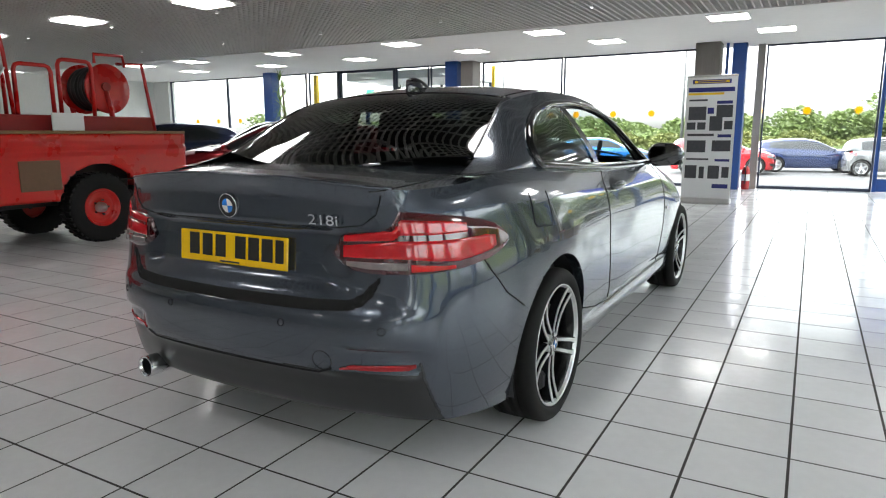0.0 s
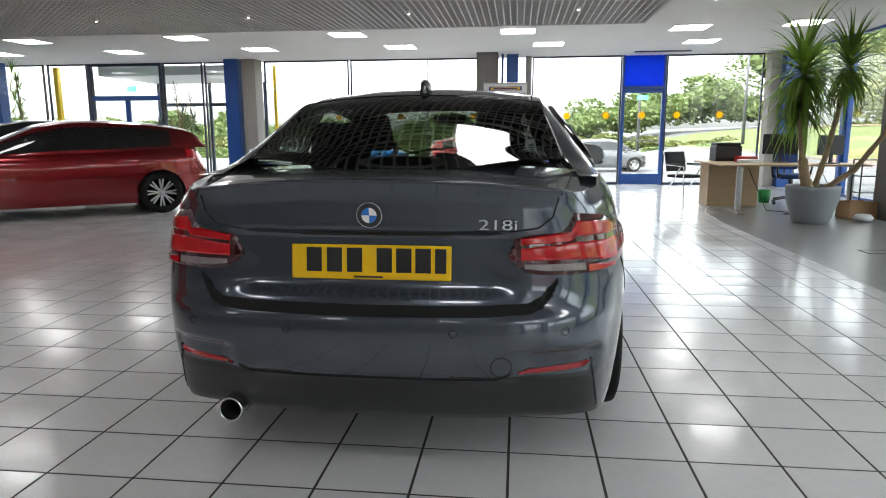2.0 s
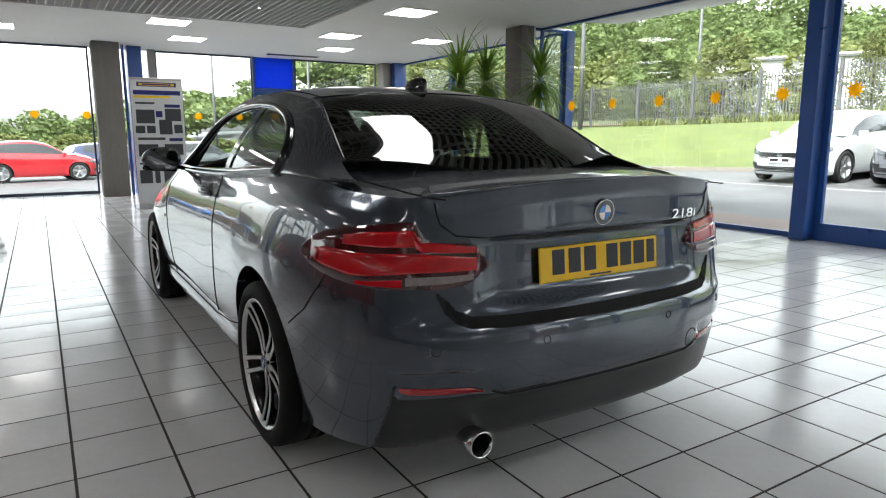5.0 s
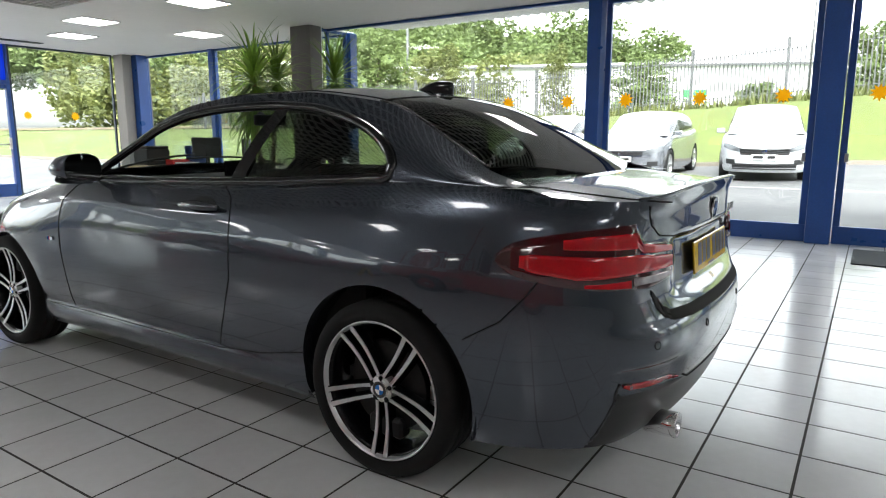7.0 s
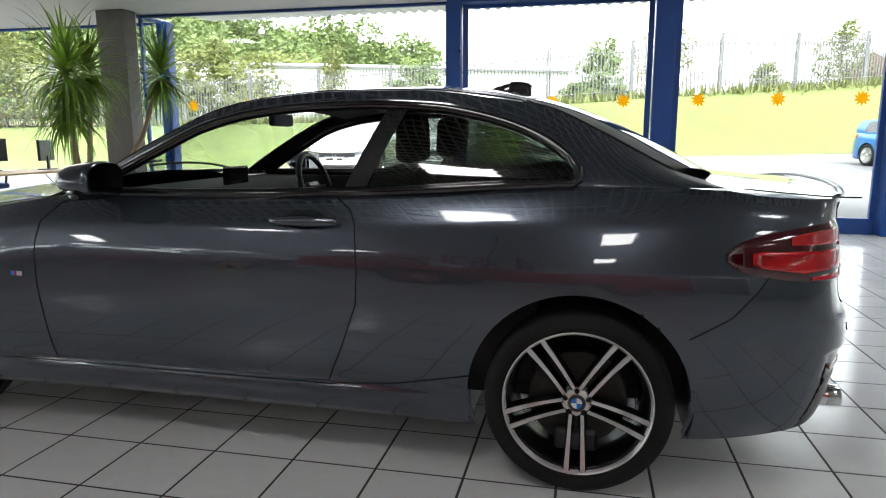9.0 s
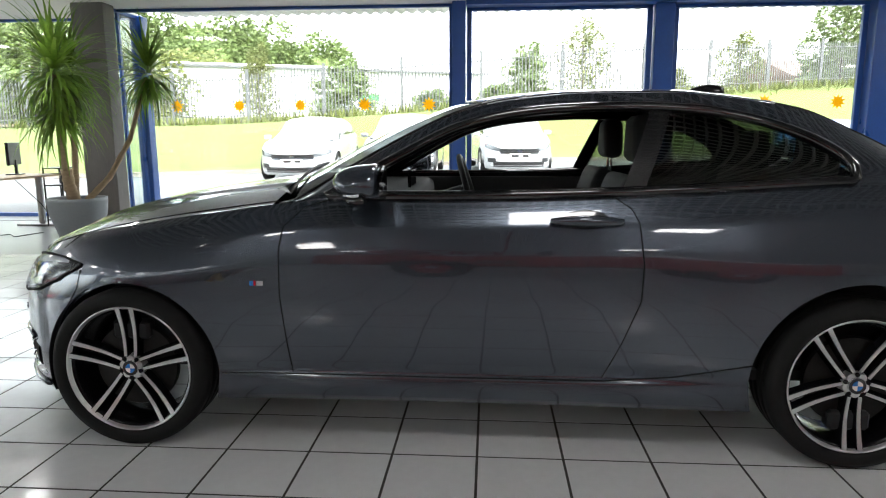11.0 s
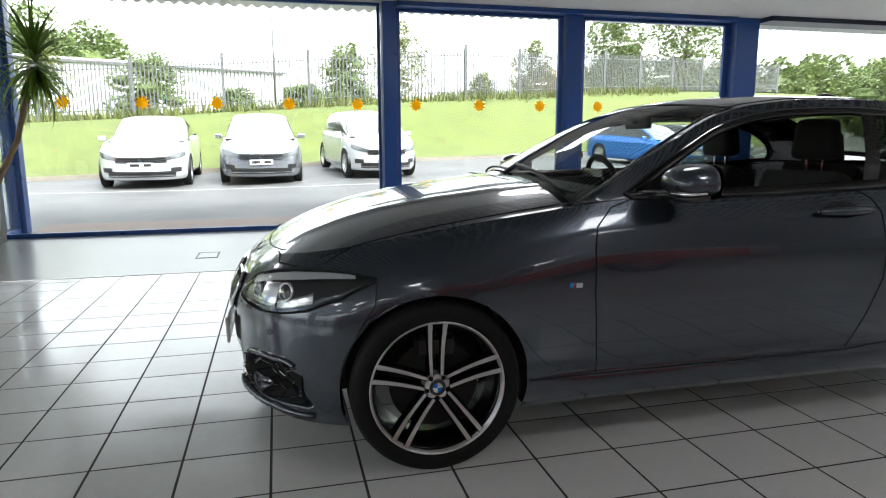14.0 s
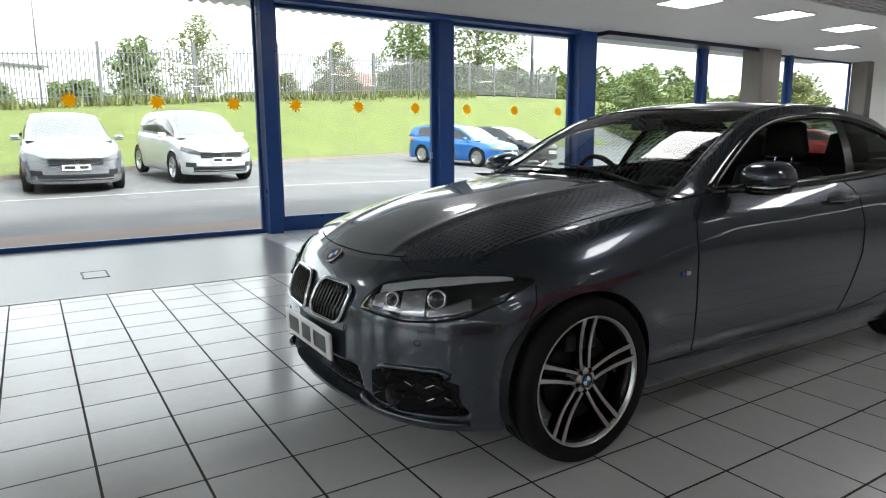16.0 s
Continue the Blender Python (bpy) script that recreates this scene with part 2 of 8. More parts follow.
slab("wall_west", "plain light grey painted showroom wall", (WEST - 0.25, WEST, SOUTH, NORTH, 0, TOP))
slab("wall_south", "plain light grey painted showroom wall", (WEST - 0.25, EAST + 0.2, SOUTH - 0.25, SOUTH, 0, TOP))
slab("wall_pier", "light grey wall pier beside the far windows", (WEST + 0.002, WEST + 0.75, NORTH - 0.12, NORTH + 0.15, 0, TOP))
slab("roof_slab", "flat roof slab over the showroom", (WEST - 0.25, EAST + 0.18, SOUTH - 0.25, NORTH + 0.2, TOP + 0.42, TOP + 0.6))
slab("fascia", "dark roof edge band above the windows", (WEST - 0.25, EAST + 0.18, NORTH + 0.06, NORTH + 0.2, TOP + 0.002, TOP + 0.419), (EAST + 0.06, EAST + 0.18, SOUTH - 0.25, NORTH + 0.059, TOP + 0.002, TOP + 0.419), material="dark_frame")

GX, GY = 2.52, 8.5
v, f = join_vf(box_vf(WEST, EAST + 0.05, GY, NORTH + 0.05, TOP, TOP + 0.03), box_vf(GX, EAST + 0.05, SOUTH, GY - 0.0005, TOP, TOP + 0.03))
tagged(mesh("ceiling", v, f, M["ceiling"]), "plain white ceiling border with flush lights", "ceiling", kind="structure")
blades = []
step = 0.105
n = int((GX - WEST) / step)
for i in range(n):
    x = GX - i * step
    blades.append(box_vf(x - 0.018, x, SOUTH, GY, TOP + 0.012, TOP + 0.05))
n = int((GY - SOUTH) / step)
for i in range(n):
    y = GY - i * step
    blades.append(box_vf(WEST, GX, y - 0.014, y, TOP + 0.014, TOP + 0.048))
v, f = join_vf(*blades)
tagged(mesh("ceiling_grid", v, f, M["egg"]), "grey open egg-crate ceiling grid", "ceiling", kind="structure")
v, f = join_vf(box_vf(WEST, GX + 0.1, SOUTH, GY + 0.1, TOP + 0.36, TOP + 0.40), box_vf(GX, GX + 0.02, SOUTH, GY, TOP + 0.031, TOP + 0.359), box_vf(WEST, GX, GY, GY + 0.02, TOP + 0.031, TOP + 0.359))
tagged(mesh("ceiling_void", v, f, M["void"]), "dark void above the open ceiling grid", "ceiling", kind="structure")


def led_panel():
    top = empty("ceiling_light", label="square white LED panel set flush in the ceiling", category="ceiling light", group="ceiling lights", kind="thing")
    fr = join_vf(box_vf(-0.31, 0.31, -0.31, -0.295, 0, 0.016), box_vf(-0.31, 0.31, 0.295, 0.31, 0, 0.016), box_vf(-0.31, -0.295, -0.2949, 0.2949, 0, 0.016), box_vf(0.295, 0.31, -0.2949, 0.2949, 0, 0.016))
    mesh("frame", *fr, M["white_paint"], top)
    mesh("diffuser", *box_vf(-0.2948, 0.2948, -0.2948, 0.2948, 0.004, 0.014), M["led"], top)
    return top


lamp_places = [(x, 8.98) for x in (-12.0, -8.95, -5.75, -2.66, 0.42, 3.35)] + [(x, 10.75) for x in (-14.0, -11.0, -8.1, -5.03, -2.0, 1.03, 4.0)]
lamp_places += [(5.15, 8.72), (3.35, 6.3), (-8.75, 4.05), (-5.85, 4.05), (-11.7, 4.05), (-14.0, 8.98)]
# most panels south of y = 0 are unseen, added by repeating the pattern
lamp_places += [(0.42, 0.8), (3.35, 0.8), (-2.66, 0.8), (-5.85, -0.8), (-8.75, -0.8), (-2.66, -3.3), (0.42, -3.3), (3.35, -3.3), (3.25, -5.35), (3.35, -7.4), (4.7, -9.7), (-5.85, -5.6), (0.42, -8.1), (-2.66, -8.1)]
base_lamp = led_panel()
base_lamp.matrix_basis = pose(*lamp_places[0], TOP - 0.016)
for x, y in lamp_places[1:]:
    copy_thing(base_lamp, pose(x, y, TOP - 0.016))


def spot(x, y):
    top = empty("ceiling_spot", (x, y, TOP - 0.03), label="small round white spotlight hanging under the grid", category="spotlight", group="ceiling spotlights", kind="thing")
    mesh("body", *lathe_vf([(0.0, 0.05), (0.022, 0.05), (0.026, 0.012), (0.028, 0.0), (0.02, 0.0)], n=12), M["white_paint"], top, smooth=True)
    mesh("lens", *lathe_vf([(0.02, 0.002), (0.0, 0.002)], n=12), M["spot"], top)
    return top


base_spot = spot(-1.2, 7.0)
for x, y in ((1.3, 7.0), (-3.7, 7.0), (-6.2, 7.0), (-8.7, 7.0), (-11.2, 7.0), (-3.7, 4.6), (-6.2, 4.6), (-8.7, 4.6), (1.3, 4.6), (-11.2, 4.6)):
    copy_thing(base_spot, pose(x, y, TOP - 0.03))

vent = empty("ceiling_vent", (3.6, 12.3, TOP - 0.012), label="long dark slotted air vent in the ceiling", category="vent", kind="thing")
mesh("frame", *join_vf(box_vf(-0.6, 0.6, -0.09, -0.07, 0, 0.011), box_vf(-0.6, 0.6, 0.07, 0.09, 0, 0.011)), M["black"], vent)
for i in range(4):
    mesh("slat", *box_vf(-0.6, 0.6, -0.06 + i * 0.034, -0.042 + i * 0.034, 0.002, 0.01), M["black"], vent)


def window(name, label, along, at, a0, a1, z0, z1, finish="dark_frame", w=0.05, d=0.06, sill=None, head=None):
    """A glazed opening: frame of four bars and one pane, in a wall along x or y."""
    top = tagged(new(name), label, "window", kind="structure")
    sill, head = sill or w, head or w

    def bar(nm, p0, p1, q0, q1):
        if along == "x":
            b = bevel_box(p0, p1, at - d / 2, at + d / 2, q0, q1, 0.004)
        else:
            b = bevel_box(at - d / 2, at + d / 2, p0, p1, q0, q1, 0.004)
        part(nm, b, M[finish], top)

    bar("sill", a0, a1, z0, z0 + sill)
    bar("head", a0, a1, z1 - head, z1)
    bar("jamb", a0, a0 + w, z0 + sill + 0.0005, z1 - head - 0.0005)
    bar("jamb", a1 - w, a1, z0 + sill + 0.0005, z1 - head - 0.0005)
    g = (a0 + w, a1 - w, at - 0.004, at + 0.004) if along == "x" else (at - 0.004, at + 0.004, a0 + w, a1 - w)
    pane = mesh("pane", *box_vf(*g, z0 + sill, z1 - head), M["window"], top)
    pane.visible_shadow = False
    return top


def post(name, x0, x1, y0, y1, material, label, z1=TOP, r=0.006, cat="column"):
    ob = part(name, bevel_box(x0, x1, y0, y1, 0, z1 - 0.001, r), M[material], None)
    return tagged(ob, label, cat, kind="structure")


# north glazing
wn_i = 0
for a0, a1, lab in ((-17.85, -15.1, "wide clear window pane in a dark frame"), (-15.1, -13.1, "wide clear window pane in a dark frame"), (-12.9, -11.75, "clear window pane beside the plant"), (-11.65, -10.55, "tall clear pane beside the entrance"), (-8.5, -7.45, "tall clear pane beside the entrance"), (-7.4, -6.72, "narrow clear pane beside a blue steel post"), (-5.84, -3.69, "wide clear showroom window with sun stickers"), (-3.65, -0.5, "wide clear showroom window with sun stickers"), (0.76, 2.84, "wide clear showroom window with sun stickers"), (3.85, 6.0, "wide clear showroom window with sun stickers")):
    wn_i += 1
    window("window_%d" % wn_i, lab, "x", NORTH, a0, a1, 0.0, TOP - 0.002, w=0.035, sill=0.06)
post("column_north_blue", -6.60, -6.26, 12.35, 12.75, "blue", "dark blue painted steel column by the window")
post("column_north_grey", -6.20, -5.86, 12.45, 12.9, "taupe", "grey-brown boarded column by the window")
post("post_yellow", -5.80, -5.73, 13.45, 13.52, "yellow", "yellow painted steel post outside the glass", z1=2.95)
post("column_centre_grey", -0.50, -0.02, 11.95, 12.4, "concrete", "dark grey boarded column by the window")
post("column_centre_blue", 0.16, 0.43, 12.4, 12.75, "blue", "dark blue painted steel column by the window")
post("pipe_blue", 0.045, 0.10, 12.3, 12.36, "blue", "thin dark blue steel post by the column", cat="post")
post("column_centre_taupe", 0.60, 0.745, 12.8, 12.94, "taupe", "narrow grey-brown board at the window's edge")
post("column_corner_grey", 6.54, 6.70, 12.62, 12.95, "concrete", "grey concrete column at the corner of the glazing")
post("column_corner_blue", 6.27, 6.52, 12.45, 12.8, "blue", "dark blue steel column at the corner of the glazing")
post("column_west_blue", -12.75, -12.40, 12.2, 12.5, "blue", "dark blue steel column beside the tall plant")
post("post_yellow", -11.62, -11.5, 13.15, 13.27, "yellow", "yellow painted steel post outside the glass", z1=2.95)

post("column_corner_taupe", 6.02, 6.24, 12.6, 12.94, "taupe", "grey-brown board at the corner of the glazing")

# north door with the blue panel over it
door = tagged(new("door_1"), "blue-framed glass door under a plain blue panel", "door", kind="structure")
D0, D1 = 2.85, 3.84
part("jamb", bevel_box(D0, D0 + 0.07, NORTH - 0.05, NORTH + 0.05, 0, 2.22), M["blue"], door)
part("jamb", bevel_box(D1 - 0.07, D1, NORTH - 0.05, NORTH + 0.05, 0, 2.22), M["blue"], door)
part("transom", bevel_box(D0, D1, NORTH - 0.05, NORTH + 0.05, 2.2205, 2.30), M["blue"], door)
part("side_rail", bevel_box(D0, D0 + 0.05, NORTH - 0.04, NORTH + 0.04, 2.3005, 2.998), M["blue"], door)
part("side_rail", bevel_box(D1 - 0.05, D1, NORTH - 0.04, NORTH + 0.04, 2.3005, 2.998), M["blue"], door)
part("bottom_rail", bevel_box(D0 + 0.0705, D1 - 0.0705, NORTH - 0.03, NORTH + 0.03, 0.01, 0.26), M["blue"], door)
part("mid_rail", bevel_box(D0 + 0.0705, D1 - 0.0705, NORTH - 0.02, NORTH + 0.02, 1.03, 1.06), M["alu"], door)
part("top_rail", bevel_box(D0 + 0.0705, D1 - 0.0705, NORTH - 0.03, NORTH + 0.03, 2.14, 2.219), M["blue"], door)
part("blue_panel", bevel_box(D0 + 0.0505, D1 - 0.0505, NORTH - 0.02, NORTH + 0.02, 2.301, 2.99), M["sign_blue"], door, "plain blue panel over the door")
part("handle", bevel_box(D1 - 0.12, D1 - 0.09, NORTH - 0.1, NORTH - 0.031, 0.95, 1.18), M["alu"], door, "metal pull handle")
p = mesh("pane", *box_vf(D0 + 0.071, D1 - 0.071, NORTH - 0.004, NORTH + 0.004, 0.26, 2.14), M["window"], door)
p.visible_shadow = False
tagged(boxy("exit_sign", 3.20, 3.46, NORTH - 0.05, NORTH - 0.035, 1.98, 2.09, M["green"]), "small green exit sign on the door glass", "sign", kind="thing")

# main entrance in the north glazing: frame, transom and glass doors, porch outside
ent = tagged(new("door_2"), "dark blue glazed entrance doors with glass above", "door", kind="structure")
E0, E1 = -10.5, -8.52
for x in (E0, E1 - 0.07):
    part("jamb", bevel_box(x, x + 0.07, NORTH - 0.06, NORTH + 0.06, 0, 2.998), M["dark_frame"], ent)
part("transom", bevel_box(E0 + 0.0705, E1 - 0.0705, NORTH - 0.08, NORTH + 0.06, 2.08, 2.2), M["blue"], ent)
part("head", bevel_box(E0 + 0.0705, E1 - 0.0705, NORTH - 0.03, NORTH + 0.03, 2.93, 2.998), M["dark_frame"], ent)
part("meeting_stile", bevel_box((E0 + E1) / 2 - 0.06, (E0 + E1) / 2 + 0.06, NORTH - 0.03, NORTH + 0.03, 0.11, 2.079), M["blue"], ent)
part("bottom_rail", bevel_box(E0 + 0.0705, E1 - 0.0705, NORTH - 0.03, NORTH + 0.03, 0.0, 0.1), M["blue"], ent)
for z0, z1 in ((0.1, 2.08), (2.2, 2.93)):
    p = mesh("pane", *box_vf(E0 + 0.07, E1 - 0.07, NORTH - 0.004, NORTH + 0.004, z0, z1), M["window"], ent)
    p.visible_shadow = False
tagged(boxy("exit_sign", -9.3, -9.04, NORTH - 0.35, NORTH - 0.33, 2.28, 2.42, M["green"]), "small green exit sign over the entrance", "sign", kind="thing")
porch = tagged(new("porch"), "flat-roofed glazed porch outside the entrance", "porch", kind="structure")
part("roof", bevel_box(-10.4, -6.9, NORTH + 0.21, NORTH + 3.0, 2.72, 2.95), M["white_paint"], porch)
for x in (-10.3, -8.7, -7.0):
    part("post", bevel_box(x, x + 0.08, NORTH + 2.8, NORTH + 2.88, 0, 2.72), M["dark_frame"], porch)
part("rail", bevel_box(-10.22, -6.92, NORTH + 2.81, NORTH + 2.87, 2.05, 2.15), M["dark_frame"], porch)

BAY = 6.6
# east glazing: big panes between deep blue posts
leaf_of = {}
for a0, a1, lab, kw in ((1.72, 6.46, "very wide clear window with orange sun stickers", {}), (-0.95, 1.52, "tall blue-framed glass door leaf with sun stickers", dict(sill=0.2, head=0.1, w=0.07)), (-3.70, -1.22, "tall blue-framed glass door leaf with sun stickers", dict(sill=0.2, head=0.1, w=0.07)), (-7.1, -4.12, "wide clear window pane in a slim frame", {}), (-10.15, -7.3, "wide clear window pane in a slim frame", {}), (-12.9, -10.3, "wide clear window pane in a slim frame", {})):
    wn_i += 1
    made_win = window("window_%d" % wn_i, lab, "y", EAST, a0, a1, 0.0, TOP - 0.002, finish="blue", **(kw or dict(w=0.04, sill=0.06)))
    if kw:
        leaf_of[-0.87 if a0 > -1 else -1.29] = made_win
for a0, a1 in ((10.305, 12.6), (6.545, 10.175)):
    wn_i += 1
    window("window_%d" % wn_i, "wide clear window pane in a slim blue frame", "y", BAY, a0, a1, 0.0, TOP - 0.002, finish="blue", w=0.04, sill=0.06)
wn_i += 1
window("window_%d" % wn_i, "narrow return pane in a blue frame beside the column", "x", 6.45, 5.80, 6.495, 0.0, TOP - 0.002, finish="blue", w=0.045, sill=0.07)
v, f = box_vf(EAST + 0.051, BAY + 0.06, 6.42, NORTH + 0.05, TOP, TOP + 0.03)
tagged(mesh("ceiling", v, f, M["ceiling"]), "plain white ceiling of the stepped-out window bay", "ceiling", kind="structure")
v, f = box_vf(EAST + 0.051, BAY + 0.06, 6.42, NORTH + 0.05, -0.12, 0.003)
tagged(mesh("floor", v, f, M["vinyl"]), "grey vinyl floor of the stepped-out window bay", "floor", kind="structure")
EPOST = [("post_east", 5.80, 6.06, 1.53, 1.71, "blue"), ("post_east", 5.86, 6.06, -1.21, -0.96, "blue"), ("post_east", 5.80, 6.06, -4.11, -3.71, "blue"), ("post_east", 5.9, 6.06, -7.28, -7.12, "blue"), ("post_east", 5.9, 6.06, -10.28, -10.17, "blue"), ("post_east", 6.52, 6.68, 10.18, 10.3, "blue"), ("post_east", 6.5, 6.68, 6.36, 6.54, "blue")]
for nm, x0, x1, y0, y1, m in EPOST:
    post(nm, x0, x1, y0, y1, m, "dark blue painted steel window post", cat="post")
post("column_east_grey", 5.47, 5.74, 6.33, 6.78, "concrete", "dark grey boarded column by the big window")
post("column_east_white", 5.745, 5.79, 6.36, 6.75, "white_paint", "white edging board on the column")
post("column_south_grey", 5.5, 5.95, -9.1, -8.45, "taupe", "grey-brown boarded column by the window")
post("column_south_grey", 5.6, 5.98, -13.2, -12.92, "taupe", "grey-brown boarded column by the window")
tagged(boxy("lintel_beam", 5.75, 6.05, -3.70, 1.52, 2.94, 2.999, M["blue"]), "dark blue steel beam over the glass doors", "beam", kind="structure")
tagged(boxy("soffit_strip", 5.55, 5.95, -8.4, -4.12, 2.93, 2.999, M["dark_frame"]), "dark slotted strip along the ceiling's edge", "trim", kind="structure")
for y in (-0.87, -1.29):
    part("door_handle", bevel_box(5.955, 5.969, y - 0.02, y + 0.02, 0.92, 1.02), M["alu"], leaf_of[y], "small metal lock plate")

# sun-shaped stickers on the glass
star_v = [(0, 0)] + [((0.102 if i % 2 else 0.056) * math.cos(math.pi * i / 10), (0.102 if i % 2 else 0.056) * math.sin(math.pi * i / 10)) for i in range(20)]
star_f = [(0, i, i % 20 + 1) for i in range(1, 21)]


def star(x, y, z, facing):
    v = [((x, y + a, z + b) if facing == "x" else (x + a, y, z + b)) for a, b in star_v]
    back = [((x + 0.002, y + a, z + b) if facing == "x" else (x + a, y + 0.002, z + b)) for a, b in star_v]
    f = star_f + [tuple(reversed([i + 21 for i in q])) for q in star_f] + [(i, i % 20 + 1, i % 20 + 22, i + 21) for i in range(1, 21)]
    ob = mesh("sun_sticker", v + back, f, M["sticker"])
    return tagged(ob, "small orange sun-shaped sticker on the window glass", "sticker", group="sun stickers on the windows", kind="thing")


for y in (5.645, 4.747, 3.86, 2.946, 2.042, 1.23, 0.311, -0.61, -1.535, -2.472, -3.418):
    star(EAST - 0.012, y, 1.67, "x")
for x in (-4.87, -3.97, -3.32, -2.42, -1.54, -0.62, 0.69, 1.59, 2.5, 3.33, 4.13, 5.09, -14.6, -15.6, -16.6):
    star(x, NORTH - 0.012, 1.63, "y")


# ---- outside ground ----
M["asphalt"] = mat("wet_asphalt", (0.064, 0.064, 0.066), 0.6, var=0.2, scale=0.6, rvar=0.1, bump=0.15, bump_scale=80)
M["grass"] = mat("grass", (0.058, 0.076, 0.011), 0.9, var=0.32, scale=0.8, bump=0.5, bump_scale=40)
M["kerb"] = mat("kerb_stone", (0.15, 0.13, 0.11), 0.8, var=0.15)
M["line"] = mat("road_line", (0.34, 0.34, 0.33), 0.6, var=0.15)
M["brickpave"] = mat("brick_paving", (0.13, 0.07, 0.05), 0.6, var=0.2, scale=4)
kerb_x = smooth_curve((-60, 48), (-30, 35), (-20, 30), (-10, 24), (-5, 20.3), (-1.6, 18.2), (3, 17.5), (6, 16.7), (9, 15.2), (13, 13.2), (20, 12.0), (40, 13.0), (90, 14.0))
fence_z = smooth_curve((-60, 5.2), (-30, 4.5), (-18, 3.9), (-7, 3.0), (0, 2.6), (6, 2.2), (14, 1.75), (30, 1.6), (90, 1.6))


rise = smooth_curve((-90, .47), (-10, .47), (-3, .47), (0.5, .45), (3, .33), (6, .23), (10, .18), (14, .18), (90, .18))


def fence_x(y):
    return max(27.0, kerb_x(y) + 6.0)


def ground_z(x, y):
    k = kerb_x(y)
    north = -0.5 * sstep(14, 24, y) * (1 - sstep(6, 12, x))
    if x <= k:
        u = max(0.0, (x - 6.2) / (k - 6.2))
        return -0.012 + rise(y) * u ** 1.4 + north
    fx = fence_x(y)
    t = (x - k) / (fx - k)
    if t < 1:
        return rise(y) + (fence_z(y) - rise(y)) * (0.25 * t + 0.75 * sstep(0, 1, t))
    return fence_z(y) + 0.05 * (x - fx) * (1 - sstep(20, 60, x - fx) * 0.5)


def ground_patch(name, label, material, inside):
    """Sheet of ground, finer near the building."""
    xs = [-400, -200, -100, -60, -40, -30, -24] + lin(-19, 6.0, 11) + lin(6.2, 40, 90) + lin(43, 80, 14) + [100, 140, 200, 400]
    ys = [-400, -200, -100, -70] + lin(-55, -16, 20) + lin(-14, 30, 60) + lin(32, 80, 20) + [100, 150, 250, 500]
    verts = [(x, y, ground_z(x, y)) for x in xs for y in ys]
    k = len(ys)
    faces = []
    for i in range(len(xs) - 1):
        for j in range(k - 1):
            if inside((xs[i] + xs[i + 1]) / 2, (ys[j] + ys[j + 1]) / 2):
                faces.append((i * k + j, (i + 1) * k + j, (i + 1) * k + j + 1, i * k + j + 1))
    return tagged(mesh(name, verts, faces, M[material], smooth=True), label, "ground", kind="structure")


def indoors(x, y):
    return WEST < x < EAST and SOUTH < y < NORTH


ground_patch("ground", "wet grey asphalt car park around the showroom", "asphalt", lambda x, y: not indoors(x, y))


def bank(u, v):
    y = v
    x = kerb_x(y) + 0.14 + u
    return (x, y, ground_z(x, y) + 0.10)


bys = lin(-90, 80, 120)
tagged(mesh("grass_bank", *grid_vf(bank, [0, 0.4, 1, 2, 3, 4.5, 6, 7.5, 9.5, 12, 15, 20, 26, 34, 45, 70, 120], bys), M["grass"], smooth=True), "bright mown grass bank rising to the fence", "grass", kind="structure")


M["verge"] = mat("rough_verge", (0.085, 0.075, 0.028), 0.95, var=0.4, scale=0.5, color2=(0.12, 0.085, 0.05), bump=0.6, bump_scale=30)
tagged(mesh("rough_verge", *grid_vf(lambda u, y: (fence_x(y) + 0.3 + u, y, ground_z(fence_x(y) + 0.3 + u, y) + 0.16), [0, 1, 2.5, 4, 5.5], bys), M["verge"], smooth=True), "strip of rough straw-coloured ground behind the fence", "ground", kind="structure")
kv = []
for a, za, b, zb in ((0.0, -0.05, 0.0, 0.12), (0.0, 0.12, 0.15, 0.12), (0.15, 0.12, 0.15, -0.05)):
    kv.append(grid_vf(lambda u, y, a=a, za=za, b=b, zb=zb: (kerb_x(y) + (b if u else a), y, ground_z(kerb_x(y) - 0.001, y) + (zb if u else za)), [0, 1], bys))
tagged(mesh("kerb", *join_vf(*kv), M["kerb"]), "low stone kerb along the grass bank", "kerb", kind="structure")
tagged(mesh("road_line", *grid_vf(lambda u, y: (12.1 + 0.012 * y * y * (0.12 if y > 0 else 0.5) + u, y, ground_z(12.1 + 0.012 * y * y * (0.12 if y > 0 else 0.5) + u, y) + 0.006), [0, 0.1], lin(-14, 22, 60)), M["line"]), "worn white line painted on the asphalt", "road marking", kind="structure")
tagged(mesh("paving", *grid_vf(lambda u, y: (6.1 + u, y, ground_z(6.1 + u, y) + 0.005), [0, 0.5, 1.0, 1.3], lin(-14, 6.34, 30)), M["brickpave"]), "strip of red-brown brick paving under the windows", "paving", kind="structure")


def canopy_fn(u, y):
    return (6.19 + u * 1.5, y, 3.12 + u * 0.08 + 0.022 * math.cos(2 * math.pi * y / 0.17))


cv, cf = grid_vf(canopy_fn, [0, 0.5, 1], lin(-14, 6.3, 980))
M["sheet"] = mat("white_sheet_metal", (0.70, 0.70, 0.69), 0.45, var=0.06)
ob = mesh("canopy", cv, cf, M["sheet"], smooth=True)
mod = ob.modifiers.new("thick", "SOLIDIFY")
mod.thickness = 0.004
tagged(ob, "white corrugated sheet canopy outside the windows", "canopy", kind="structure")


